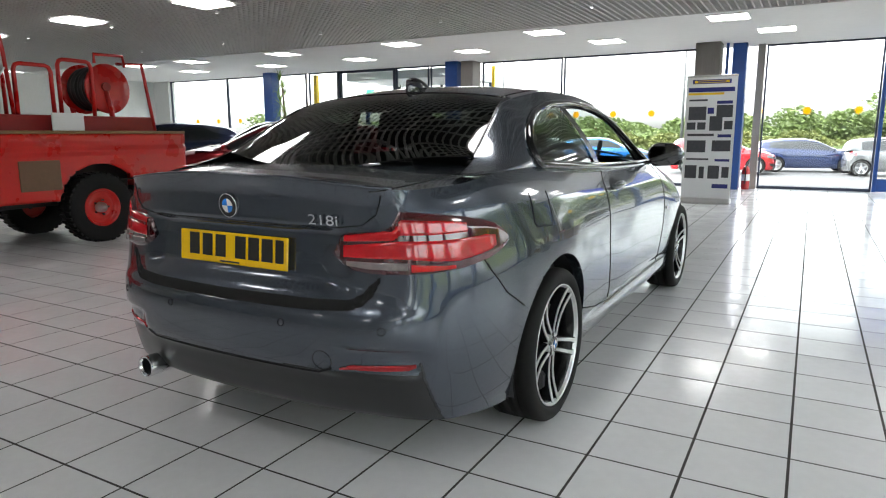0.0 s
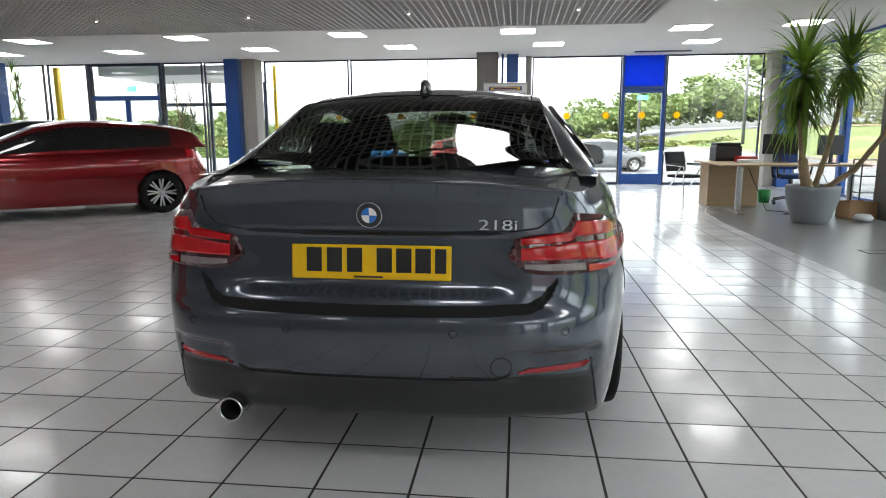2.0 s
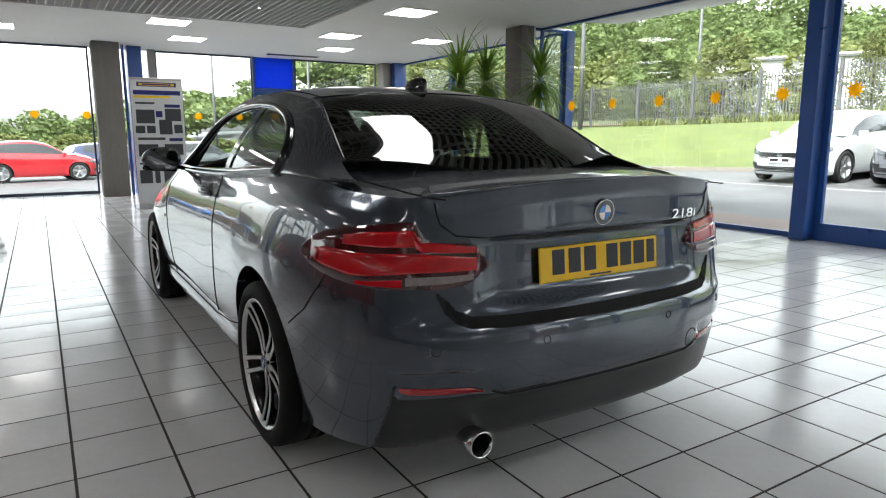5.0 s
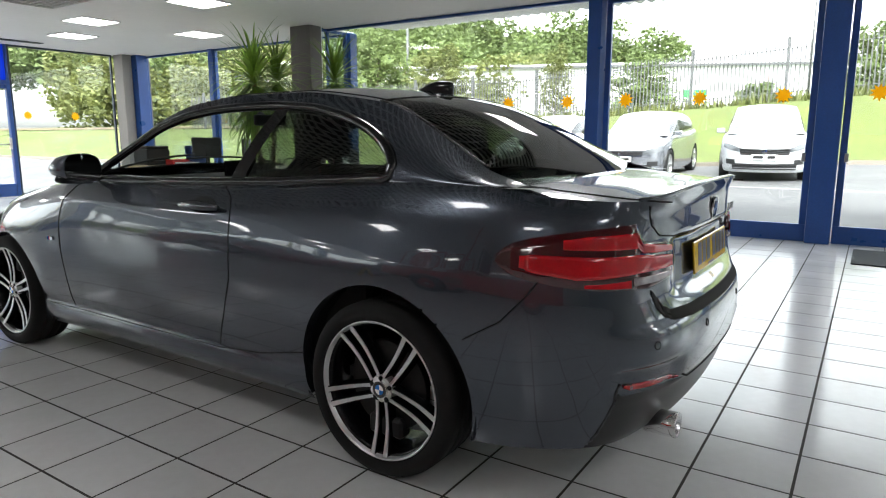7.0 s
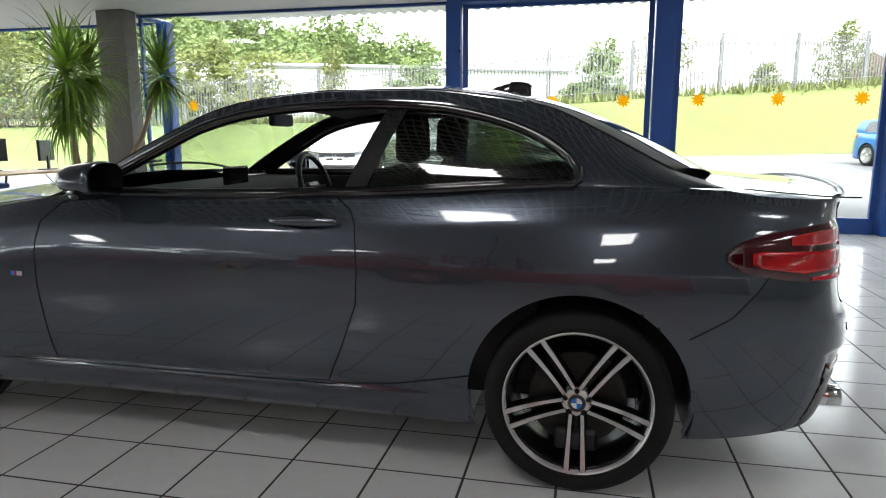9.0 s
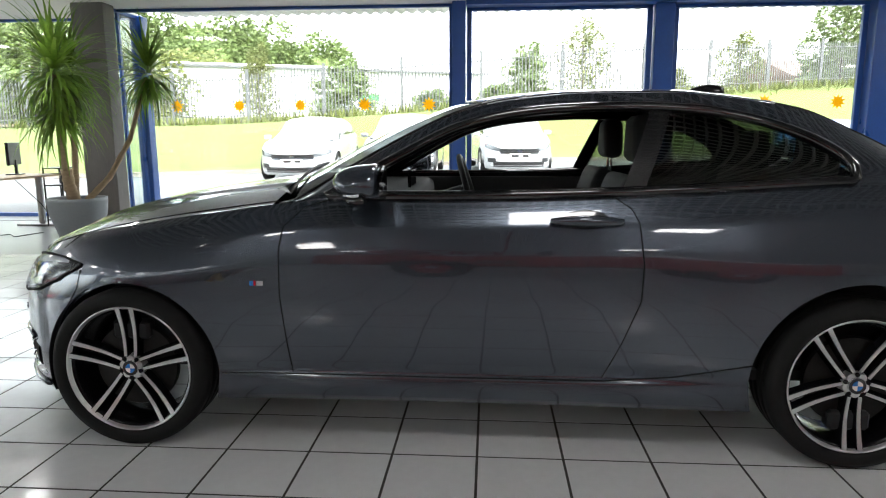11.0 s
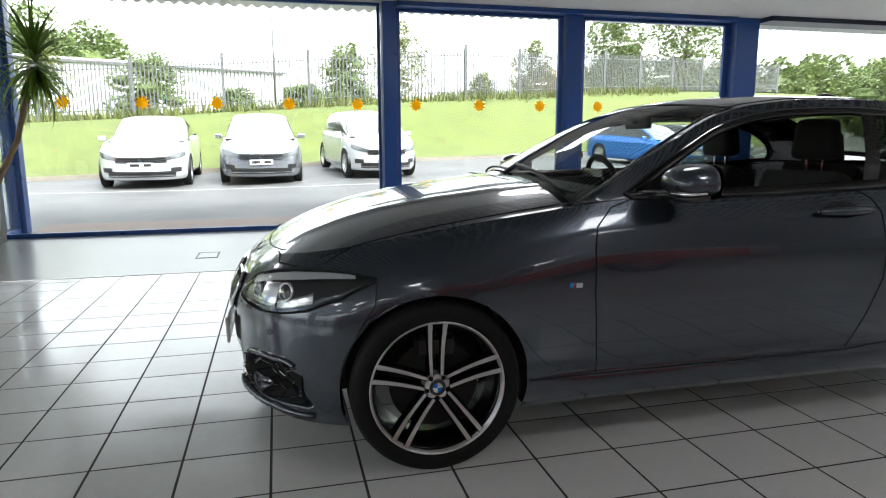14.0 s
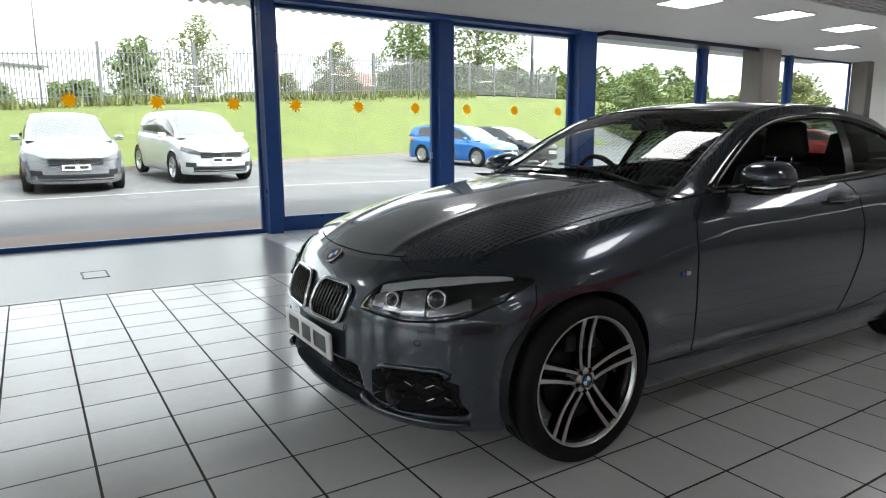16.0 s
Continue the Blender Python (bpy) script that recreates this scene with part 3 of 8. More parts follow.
# ---- the grey coupe ----
M["paint"] = mat("mineral_grey_paint", (0.054, 0.067, 0.088), 0.26, 0.65, var=0.04, scale=900, coat=1.0, coat_ior=1.55)
M["diffuser"] = mat("satin_dark_valance", (0.011, 0.012, 0.013), 0.32, var=0.06, scale=30, coat=0.2)
M["gap"] = mat("panel_gap", (0.004, 0.004, 0.004), 0.9)
M["trim"] = mat("satin_black_trim", (0.010, 0.010, 0.011), 0.22, var=0.05, coat=0.3)
M["tint"] = glass("tinted_car_glass", (0.17, 0.20, 0.17), 0.09)
M["clear"] = glass("clear_car_glass", (0.72, 0.77, 0.75), 0.07)
M["cloth"] = mat("dark_seat_cloth", (0.012, 0.012, 0.013), 0.85, var=0.3, scale=40, bump=0.2, bump_scale=200)
M["lining"] = mat("cabin_lining", (0.022, 0.022, 0.023), 0.8, var=0.2, scale=8)
M["red_lens"] = mat("red_lamp_lens", (0.50, 0.006, 0.012), 0.10, var=0.2, scale=30, coat=0.7)
M["dark_red_lens"] = mat("dark_red_lens", (0.06, 0.003, 0.006), 0.07, var=0.15, scale=30, coat=1.0)
M["pale_lens"] = mat("smoked_clear_lens", (0.22, 0.19, 0.19), 0.12, var=0.3, scale=60, coat=1.0)
M["reflector"] = mat("red_reflector", (0.33, 0.008, 0.012), 0.12, var=0.2, scale=120, coat=0.8)
M["lamp_clear"] = glass("lamp_cover", (0.86, 0.88, 0.90), 0.05)
M["lamp_bezel"] = mat("dark_lamp_housing", (0.022, 0.023, 0.025), 0.16, 0.2, var=0.2, scale=40, coat=0.6)
M["drl"] = mat("frosted_light_strip", (0.62, 0.63, 0.64), 0.25, var=0.05, coat=0.6)
M["far_lens"] = mat("projector_glass", (0.10, 0.11, 0.12), 0.05, 0.6, var=0.05, coat=1.0)
M["lamp_bowl"] = mat("lamp_bowl", (0.72, 0.72, 0.74), 0.16, 1.0, var=0.05)
M["machined"] = mat("machined_alloy", (0.72, 0.72, 0.72), 0.38, 1.0, var=0.04, scale=60)
M["rim_black"] = mat("gloss_black_rim", (0.005, 0.005, 0.006), 0.22, var=0.1, spec=0.25)
M["disc"] = mat("brake_steel", (0.035, 0.034, 0.033), 0.45, 1.0, var=0.15, scale=20)
M["badge_blue"] = mat("badge_blue", (0.02, 0.17, 0.55), 0.2, coat=0.6)
M["badge_white"] = mat("badge_white", (0.8, 0.8, 0.8), 0.2, coat=0.6)
M["amber"] = mat("badge_red", (0.5, 0.01, 0.02), 0.2)

OUT = [(0, 3.335), (0.15, 3.33), (0.3, 3.31), (0.45, 3.268), (0.58, 3.20), (0.68, 3.115), (0.755, 3.01), (0.815, 2.88), (0.86, 2.7), (0.88, 2.5), (0.882, 2.25), (0.872, 1.95), (0.868, 1.6), (0.868, 1.2), (0.870, 0.8), (0.878, 0.45), (0.890, 0.1), (0.892, -0.2), (0.880, -0.45), (0.853, -0.66), (0.805, -0.83), (0.735, -0.955), (0.62, -1.035), (0.45, -1.083), (0.25, -1.105), (0, -1.112)]


def outline_table(ctrl, n):
    """Even points, and outward normals, along a smooth curve through the control points."""
    pts = []
    for i in range(len(ctrl) - 1):
        p0 = ctrl[i - 1] if i else (-ctrl[1][0], ctrl[1][1])
        p3 = ctrl[i + 2] if i + 2 < len(ctrl) else (-ctrl[-2][0], ctrl[-2][1])
        p1, p2 = ctrl[i], ctrl[i + 1]
        for k in range(24):
            t = k / 24
            pts.append(tuple(0.5 * (2 * p1[c] + (p2[c] - p0[c]) * t + (2 * p0[c] - 5 * p1[c] + 4 * p2[c] - p3[c]) * t * t + (3 * p1[c] - p0[c] - 3 * p2[c] + p3[c]) * t ** 3) for c in (0, 1)))
    pts.append(ctrl[-1])
    pts = np.array(pts)
    seg = np.r_[0, np.cumsum(np.hypot(*np.diff(pts, axis=0).T))]
    s = np.linspace(0, seg[-1], n)
    xy = np.stack([np.interp(s, seg, pts[:, c]) for c in (0, 1)], 1)
    d = np.gradient(xy, axis=0)
    d /= np.linalg.norm(d, axis=1)[:, None]
    nrm = np.stack([-d[:, 1], d[:, 0]], 1)
    nrm[0], nrm[-1] = (0, 1), (0, -1)
    return s, xy, nrm


NS = 520
ARC, XY, NRM = outline_table(OUT, NS)
PROFILE = [
    ("nose", smooth_curve((.16, .07), (.19, .03), (.24, .006), (.35, 0), (.5, 0), (.6, .004), (.7, .022), (.8, .048), (.9, .085), (.985, .14))),
    ("fcorner", smooth_curve((.16, .03), (.22, .008), (.3, 0), (.5, 0), (.60, .006), (.70, .022), (.82, .055), (.9, .09), (.985, .14))),
    ("fender", smooth_curve((.19, .05), (.3, .03), (.45, .011), (.55, .002), (.62, 0), (.68, .001), (.73, .005), (.78, .015), (.84, .036), (.90, .066), (.95, .100), (.985, .145))),
    ("door", smooth_curve((.19, .055), (.22, .03), (.26, .020), (.30, .026), (.315, .034), (.36, .023), (.45, .0115), (.55, .003), (.62, 0), (.69, .0005), (.745, .0025), (.785, .0065), (.82, .0135), (.86, .0225), (.885, .029), (.90, .036), (.935, .055), (.985, .085))),
    ("door2", smooth_curve((.19, .055), (.22, .03), (.26, .020), (.30, .026), (.315, .034), (.36, .024), (.45, .0115), (.55, .003), (.62, 0), (.69, .0005), (.745, .003), (.785, .0075), (.82, .0155), (.86, .0255), (.885, .033), (.90, .041), (.935, .060), (.985, .09))),
    ("quarter", smooth_curve((.19, .06), (.3, .03), (.45, .011), (.55, .003), (.62, 0), (.68, .001), (.73, .005), (.78, .016), (.84, .034), (.885, .050), (.92, .071), (.96, .098), (.985, .12))),
    ("rcorner", smooth_curve((.19, .055), (.28, .032), (.38, .018), (.5, .006), (.58, .001), (.62, 0), (.68, .003), (.76, .015), (.86, .036), (.93, .056), (.985, .095))),
    ("rear", smooth_curve((.19, .17), (.24, .11), (.28, .07), (.34, .048), (.405, .03), (.42, .016), (.47, .004), (.55, 0), (.60, .008), (.64, .032), (.70, .05), (.80, .06), (.87, .068), (.93, .068), (.985, .052))),
]


def arc_at(y, lo, hi):
    return min((abs(XY[i, 1] - y), ARC[i]) for i in range(lo, hi))[1]


def arc_at_x(x, lo, hi):
    return min((abs(XY[i, 0] - x), ARC[i]) for i in range(lo, hi))[1]


HALF = NS // 2
SKEYS = [arc_at_x(0.2, 0, 90), arc_at(3.0, 20, HALF), arc_at(2.55, 40, HALF), arc_at(1.9, 60, HALF), arc_at(0.8, 100, NS), arc_at(-0.15, 120, NS), arc_at(-0.83, 200, NS), arc_at_x(0.52, NS - 110, NS)]


def inset(s, zq):
    if s <= SKEYS[0]:
        return PROFILE[0][1](zq)
    for k in range(len(SKEYS) - 1):
        if s <= SKEYS[k + 1]:
            t = (s - SKEYS[k]) / (SKEYS[k + 1] - SKEYS[k])
            t = t * t * (3 - 2 * t)
            return PROFILE[k][1](zq) * (1 - t) + PROFILE[k + 1][1](zq) * t
    return PROFILE[-1][1](zq)


hood_c = smooth_curve((3.34, .675), (3.2, .74), (3.0, .845), (2.7, .940), (2.4, .99), (2.05, 1.03), (1.8, 1.04))
hood_s = smooth_curve((3.3, .66), (3.05, .75), (2.8, .825), (2.5, .885), (2.2, .93), (1.95, .962), (1.7, .975))
hood_x = smooth_curve((3.3, .69), (3.0, .70), (2.7, .725), (2.4, .738), (2.1, .752), (1.9, .775))
boot_c = smooth_curve((-.4, 1.07), (-.6, 1.062), (-.8, 1.048), (-.95, 1.034), (-1.0, 1.034), (-1.06, 1.042))
boot_s = smooth_curve((-.3, 1.05), (-.5, 1.04), (-.8, 1.012), (-1.0, .998), (-1.07, .995))
boot_x = smooth_curve((-.3, .77), (-.6, .735), (-.8, .70), (-1.06, .66))
belt_z = smooth_curve((2.1, .955), (1.9, .972), (1.7, .98), (1.3, .982), (.9, .99), (.5, 1.006), (.1, 1.03), (-.2, 1.044), (-.5, 1.04))


def hood_z(x, y):
    t = min(1.0, abs(x) / hood_x(y))
    ridge = 0.007 * math.exp(-((abs(x) - (0.30 + 0.10 * (3.2 - y))) / 0.028) ** 2) * sstep(3.25, 2.9, y)
    return hood_c(y) - (hood_c(y) - hood_s(y)) * t ** 2.4 + ridge


def boot_z(x, y):
    t = min(1.05, abs(x) / boot_x(y))
    return boot_c(y) - (boot_c(y) - boot_s(y)) * t ** 2.6


BOT = []
TOPZ = []
for i in range(NS):
    x, y = XY[i] - NRM[i] * inset(ARC[i], .985)
    if y > 2.05:
        zt = hood_z(x, y)
    elif y > 1.8:
        t = (y - 1.8) / 0.25
        zt = hood_z(x, y) * t + belt_z(y) * (1 - t)
    elif y > -0.4:
        zt = belt_z(y)
    elif y > -0.7:
        t = (y + 0.7) / 0.3
        zt = belt_z(y) * t + boot_z(x, y) * (1 - t)
    else:
        zt = boot_z(x, y)
    TOPZ.append(zt)
    yb = XY[i, 1]
    zb = 0.165 if yb > 2.4 else 0.19
    if yb < -0.4:
        zb = 0.205 + 0.055 * sstep(-0.5, -1.08, yb)
    if yb > 3.2:
        zb = 0.165 + 0.02 * sstep(3.2, 3.33, yb)
    BOT.append(zb)


def wall_point(i, z, out=0.0):
    """Point of the side, nose or tail skin at outline index i and height z."""
    zt = TOPZ[i]
    zq = z if z < 0.5 else 0.5 + (z - 0.5) * 0.485 / (zt - 0.5)
    d = inset(ARC[i], zq) - out
    x, y = XY[i] - NRM[i] * d
    if XY[i, 1] < -0.8:
        # recess round the plate, and the scooped corners of the bumper
        y += 0.026 * sstep(0.50, 0.37, x - 0.10 * (0.87 - z)) * sstep(0.890, 0.868, z) * sstep(0.66, 0.72, z)
        y += 0.018 * bump_fn(x, 0.44, 0.52, 0.70, 0.76) * bump_fn(z, 0.40, 0.43, 0.50, 0.515)
    if XY[i, 1] > 2.85:
        # front intakes
        y -= 0.10 * sstep(0.43 - (z - 0.21) * 0.35, 0.385 - (z - 0.21) * 0.35, x) * bump_fn(z, 0.205, 0.22, 0.35, 0.368)
        xl, xr = 0.485 + (0.37 - z) * 0.3, 0.665 + (0.375 - z) * 0.4
        k = 0.07 * bump_fn(x, xl, xl + 0.025, xr, xr + 0.025) * bump_fn(z, 0.232, 0.248, 0.372, 0.39)
        y -= k
        x -= k * 0.3
    return (x, y, z)


NV = 74
ARCH = [(2.578, 0.315, 0.346), (-0.145, 0.325, 0.372)]
WV = np.zeros((NS, NV, 3))
for i in range(NS):
    for j in range(NV):
        WV[i, j] = wall_point(i, BOT[i] + (TOPZ[i] - BOT[i]) * j / (NV - 1))
side_rows = [i for i in range(NS) if XY[i, 0] > 0.7]
keep = np.ones((NS, NV), bool)
for cy, cz, R in ARCH:
    for i in side_rows:
        for j in range(NV):
            dy, dz = WV[i, j, 1] - cy, WV[i, j, 2] - cz
            r = math.hypot(dy, dz)
            if r < R - 0.0075:
                keep[i, j] = False
            elif r < R + 0.0075:
                x = WV[i, j, 0]
                WV[i, j] = (x, cy + dy * R / r, cz + dz * R / r)
flat_v = WV.reshape(-1, 3)
quads = []
for i in range(NS - 1):
    for j in range(NV - 1):
        q = (i * NV + j, i * NV + j + 1, (i + 1) * NV + j + 1, (i + 1) * NV + j)
        if all(keep.reshape(-1)[k] for k in q):
            quads.append(q)
tang_a = np.gradient(WV, axis=0)
tang_b = np.gradient(WV, axis=1)
WN = np.cross(tang_b, tang_a)
WN[0, :, 0] = 0
WN[-1, :, 0] = 0
WN /= np.linalg.norm(WN, axis=2)[:, :, None] + 1e-12
mid = WN[HALF, NV // 2]
if mid[0] < 0:
    WN = -WN
flat_n = WN.reshape(-1, 3)

coupe = empty("car", (0.0, 0.0, 0), -0.35, label="dark grey metallic two-door coupe on black and silver alloy wheels", category="car", kind="thing")
coupe.scale = (1.007, 1.007, 1.007)


def door_front(z):
    return 1.97 if z > 0.6 else 1.97 - (0.6 - z) * 0.1


def door_rear(z):
    return 0.62 + (0.09 if z > 0.94 else 0) * 1 + max(0.0, 0.62 - z) * 0.42


def panel_of(c):
    x, y, z = c
    if y > 2.9 or (y > 2.55 and z < 0.69 - (2.9 - y) * 0.3 and y > 2.87):
        return "front_bumper"
    if y < -1.0 and abs(x) < 0.62 and z > 0.645:
        return "boot_lid"
    if y < -0.80 and z < 0.425 and abs(x) < 0.715 + (0.45 - z) * 0.16 and y < -0.86:
        return "rear_diffuser"
    if y < -0.48 and z < 0.60 + (-0.48 - y) * 0.62 and z < 0.80:
        return "rear_bumper"
    if z < 0.305 and 0.2 < y < 2.25:
        return "side_skirt"
    if y > door_front(z):
        return "front_wing"
    if y > door_rear(z):
        return "door"
    return "rear_quarter"


cent = flat_v[np.array(quads)].mean(axis=1)
groups = {}
for q, c in zip(quads, cent):
    groups.setdefault(panel_of(c), []).append(q)


def skin_panel(name, qs, both, finish):
    """Panels from the shared skin keep its normals, so that reflections run on across the joints."""
    use = sorted({k for q in qs for k in q})
    at = {k: n for n, k in enumerate(use)}
    v0, n0 = flat_v[use], flat_n[use]
    f0 = [tuple(at[k] for k in q) for q in qs]
    flip = np.array((-1, 1, 1))
    v1, n1 = v0 * flip, n0 * flip
    f1 = [tuple(reversed(q)) for q in f0]
    if both:
        m = len(use)
        return [mesh(name, np.vstack([v0, v1]), f0 + [tuple(k + m for k in q) for q in f1], finish, coupe, smooth=True, normals=np.vstack([n0, n1]))]
    return [mesh(name, v, f, finish, coupe, smooth=True, normals=n) for v, f, n in ((v0, f0, n0), (v1, f1, n1))]


PANEL = {}
for name, qs in groups.items():
    PANEL[name] = skin_panel(name, qs, name in ("front_bumper", "rear_bumper", "boot_lid", "rear_diffuser"), M["diffuser" if name == "rear_diffuser" else "paint"])


def nearest_index(y=None, x=None, tail=False, nose=False):
    if x is not None:
        rng = range(NS - 140, NS) if tail else range(0, 140)
        return min(rng, key=lambda i: abs(XY[i, 0] - x))
    return min(side_rows, key=lambda i: abs(XY[i, 1] - y))


def on_side(y, z, out=0.0, side=1):
    """Point on the flank at a given y and z."""
    rng = side_rows
    best = min(rng, key=lambda i: abs(wall_point(i, z)[1] - y))
    p = wall_point(best, z, out)
    return (p[0] * side, y, z)


def on_tail(x, z, out=0.0):
    best = min(range(NS - 150, NS), key=lambda i: abs(wall_point(i, z)[0] - abs(x)))
    p = wall_point(best, z, out)
    return (x, p[1], z)


def on_nose(x, z, out=0.0):
    best = min(range(0, 150), key=lambda i: abs(wall_point(i, z)[0] - abs(x)))
    p = wall_point(best, z, out)
    return (x, p[1], z)


def dense(pts, n=10):
    out = []
    for a, b in zip(pts[:-1], pts[1:]):
        out += [tuple(a[k] + (b[k] - a[k]) * i / n for k in range(len(a))) for i in range(n)]
    return out + [pts[-1]]


def gap_line(pts, fn, parent, r=0.0028, sides=(1, -1), n=8, name="panel_gap", material="gap"):
    for s in sides:
        line = [fn(a, b) for a, b in dense(pts, n)]
        mesh(name, *tube_vf([(p[0] * s, p[1], p[2]) for p in line], r, 6), M[material], parent, smooth=True)


gap_line([(1.76, .985), (1.88, .95), (1.955, .88), (1.97, .80), (1.97, .62), (1.955, .45), (1.94, .31)], lambda y, z: on_side(y, z), PANEL["door"][0])
gap_line([(.735, .997), (.665, .95), (.64, .90), (.625, .75), (.63, .62), (.69, .46), (.755, .315)], lambda y, z: on_side(y, z), PANEL["door"][0])
gap_line([(2.22, .305), (1.4, .302), (.75, .304), (.5, .325), (.22, .385)], lambda y, z: on_side(y, z), PANEL["side_skirt"][0], n=14)
gap_line([(-.495, .565), (-.62, .64), (-.70, .73), (-.73, .775)], lambda y, z: on_side(y, z), PANEL["rear_bumper"][0])
gap_line([(2.86, .535), (2.80, .63), (2.79, .70)], lambda y, z: on_side(y, z), PANEL["front_bumper"][0])


# wheel arches: rolled lip and dark liner
def arch_parts(cy, cz, R):
    for side in (1, -1):
        lip, liner = [], []
        angles = lin(-0.30, math.pi + 0.30, 60)
        for u in (0, 1):
            for a in angles:
                y, z = cy + R * math.cos(a), cz + R * math.sin(a)
                z = max(z, 0.20)
                x = on_side(y, z)[0] - (0.0 if u == 0 else 0.045)
                lip.append((x * side, y, z))
        k = len(angles)
        faces = [(j, j + 1, k + j + 1, k + j) for j in range(k - 1)]
        mesh("arch_lip", lip, faces, M["paint"], coupe, smooth=True)
        v, f = [], []
        for x in (0.845, 0.52):
            for a in angles:
                v.append((x * side, cy + (R + 0.012) * math.cos(a), cz + (R + 0.012) * math.sin(a)))
        f = [(j, j + 1, k + j + 1, k + j) for j in range(k - 1)] + [tuple(k + j for j in range(k))]
        mesh("wheel_liner", v, f, M["black"], coupe)


for a in ARCH:
    arch_parts(*a)

# bonnet, boot lid top, cowl
ptop = [tuple(XY[i] - NRM[i] * inset(ARC[i], .985)) for i in range(NS)]


def front_edge(x):
    i = min(range(0, 170), key=lambda k: abs(ptop[k][0] - x))
    return ptop[i][1]


def rear_edge(x):
    i = min(range(NS - 170, NS), key=lambda k: abs(ptop[k][0] - x))
    return ptop[i][1]


def deck(first, last, height):
    """Level rows across the car from the top edge of one flank to the other."""
    return grid_vf(lambda k, a: (a * ptop[k][0], ptop[k][1], height(a * ptop[k][0], ptop[k][1])), range(first, last + 1), lin(-1, 1, 61))


k_cowl = min(range(60, HALF), key=lambda k: abs(ptop[k][1] - 2.02))
k_deck = min(range(HALF, NS - 60), key=lambda k: abs(ptop[k][1] + 0.42))
v, f = deck(0, k_cowl, hood_z)
mesh("bonnet", v, [tuple(reversed(q)) for q in f], M["paint"], coupe, smooth=True)
v, f = deck(k_deck, NS - 1, boot_z)
mesh("boot_top", v, [tuple(reversed(q)) for q in f], M["paint"], coupe, smooth=True)
bon_edge = lambda y: hood_x(y) - 0.035
gap_line([(y, 0) for y in lin(2.0, 2.98, 26)], lambda y, b: (bon_edge(y), y, hood_z(bon_edge(y), y) - 0.0005), coupe, n=2)
gap_line([(x, 0) for x in lin(-0.42, 0.42, 31)], lambda x, b: (x, front_edge(abs(x)) - 0.03 + 0.02 * (x / 0.66) ** 4, hood_z(x, front_edge(abs(x)) - 0.03 + 0.02 * (x / 0.66) ** 4)), coupe, sides=(1,), n=2)
gap_line([(.42, hood_z(.42, front_edge(.42) - .027) - .004), (.50, .742), (.60, .741)], lambda x, z: on_nose(x, z, 0.0005), coupe, n=8)
boot_gap = smooth_curve((-.42, .665), (-.6, .655), (-.8, .63), (-1.05, .595))
gap_line([(y, 0) for y in lin(-0.55, -1.045, 20)], lambda y, b: (boot_gap(y), y, boot_z(boot_gap(y), y)), coupe, n=2)
gap_line([(.592, .99), (.575, .93), (.53, .895), (.44, .885)], lambda x, z: on_tail(x, z), coupe, n=8)
gap_line([(-.44, .8855), (.44, .8855)], lambda x, z: on_tail(x, z), coupe, sides=(1,), n=40, r=0.0012)
gap_line([(-.45, .437), (-.40, .418), (.40, .418), (.45, .437)], lambda x, z: on_tail(x, z), coupe, sides=(1,), n=30, r=0.004)
gap_line([(.712, .462), (.728, .36), (.742, .272)], lambda x, z: on_tail(x, z), coupe, r=0.0045, name="corner_trim", material="trim")
mesh("spoiler_lip", *tube_vf([(x, rear_edge(abs(x)) + 0.004, boot_z(x, rear_edge(abs(x))) + 0.004) for x in lin(-0.62, 0.62, 41)], 0.009, 8, flat=0.7), M["paint"], coupe, smooth=True)

# greenhouse
rail_z = smooth_curve((2.15, .86), (1.95, .955), (1.75, 1.075), (1.5, 1.215), (1.3, 1.305), (1.1, 1.352), (.8, 1.377), (.5, 1.378), (.2, 1.348), (0, 1.312), (-.2, 1.220), (-.33, 1.150), (-.45, 1.090), (-.6, 1.046), (-.78, .99))
rail_x = smooth_curve((2.15, .735), (1.95, .712), (1.75, .68), (1.5, .638), (1.3, .605), (1.1, .585), (.8, .572), (.5, .565), (.2, .56), (0, .565), (-.2, .601), (-.45, .648), (-.6, .675), (-.78, .69))
roof_c = smooth_curve((2.2, .965), (2.05, 1.035), (1.8, 1.165), (1.5, 1.302), (1.3, 1.368), (1.1, 1.402), (.8, 1.420), (.5, 1.421), (.25, 1.405), (0.05, 1.37), (-.1, 1.33), (-.3, 1.248), (-.5, 1.145), (-.65, 1.058), (-.78, .99))
side_x = smooth_curve((2.1, .755), (1.9, .775), (1.6, .783), (1.0, .783), (.5, .784), (.1, .778), (-.2, .772), (-.5, .758), (-.8, .73))


def top_z(x, y):
    t = abs(x) / rail_x(y)
    return roof_c(y) - (roof_c(y) - rail_z(y)) * t ** 2.3


def side_pt(y, t, out=0.0, side=1):
    """Cabin side, t from the belt (0) to the roof rail (1)."""
    b, r = belt_z(y), max(rail_z(y), belt_z(y) + 0.001)
    x = side_x(y) + (rail_x(y) - side_x(y)) * (t ** 1.25) + 0.012 * math.sin(math.pi * t) + out
    return (x * side, y, b + (r - b) * t)


def side_t(y, z):
    b, r = belt_z(y), max(rail_z(y), belt_z(y) + 0.001)
    return min(1.0, max(0.0, (z - b) / (r - b)))


A_TOP, C_TOP = 1.30, 0.03
glass_w = lambda y: rail_x(y) - (0.028 if y > 0.6 else 0.012)


def ws_edge(a):
    return A_TOP - 0.10 * abs(a) ** 2


def rw_edge(a):
    return C_TOP + 0.05 * abs(a) ** 2


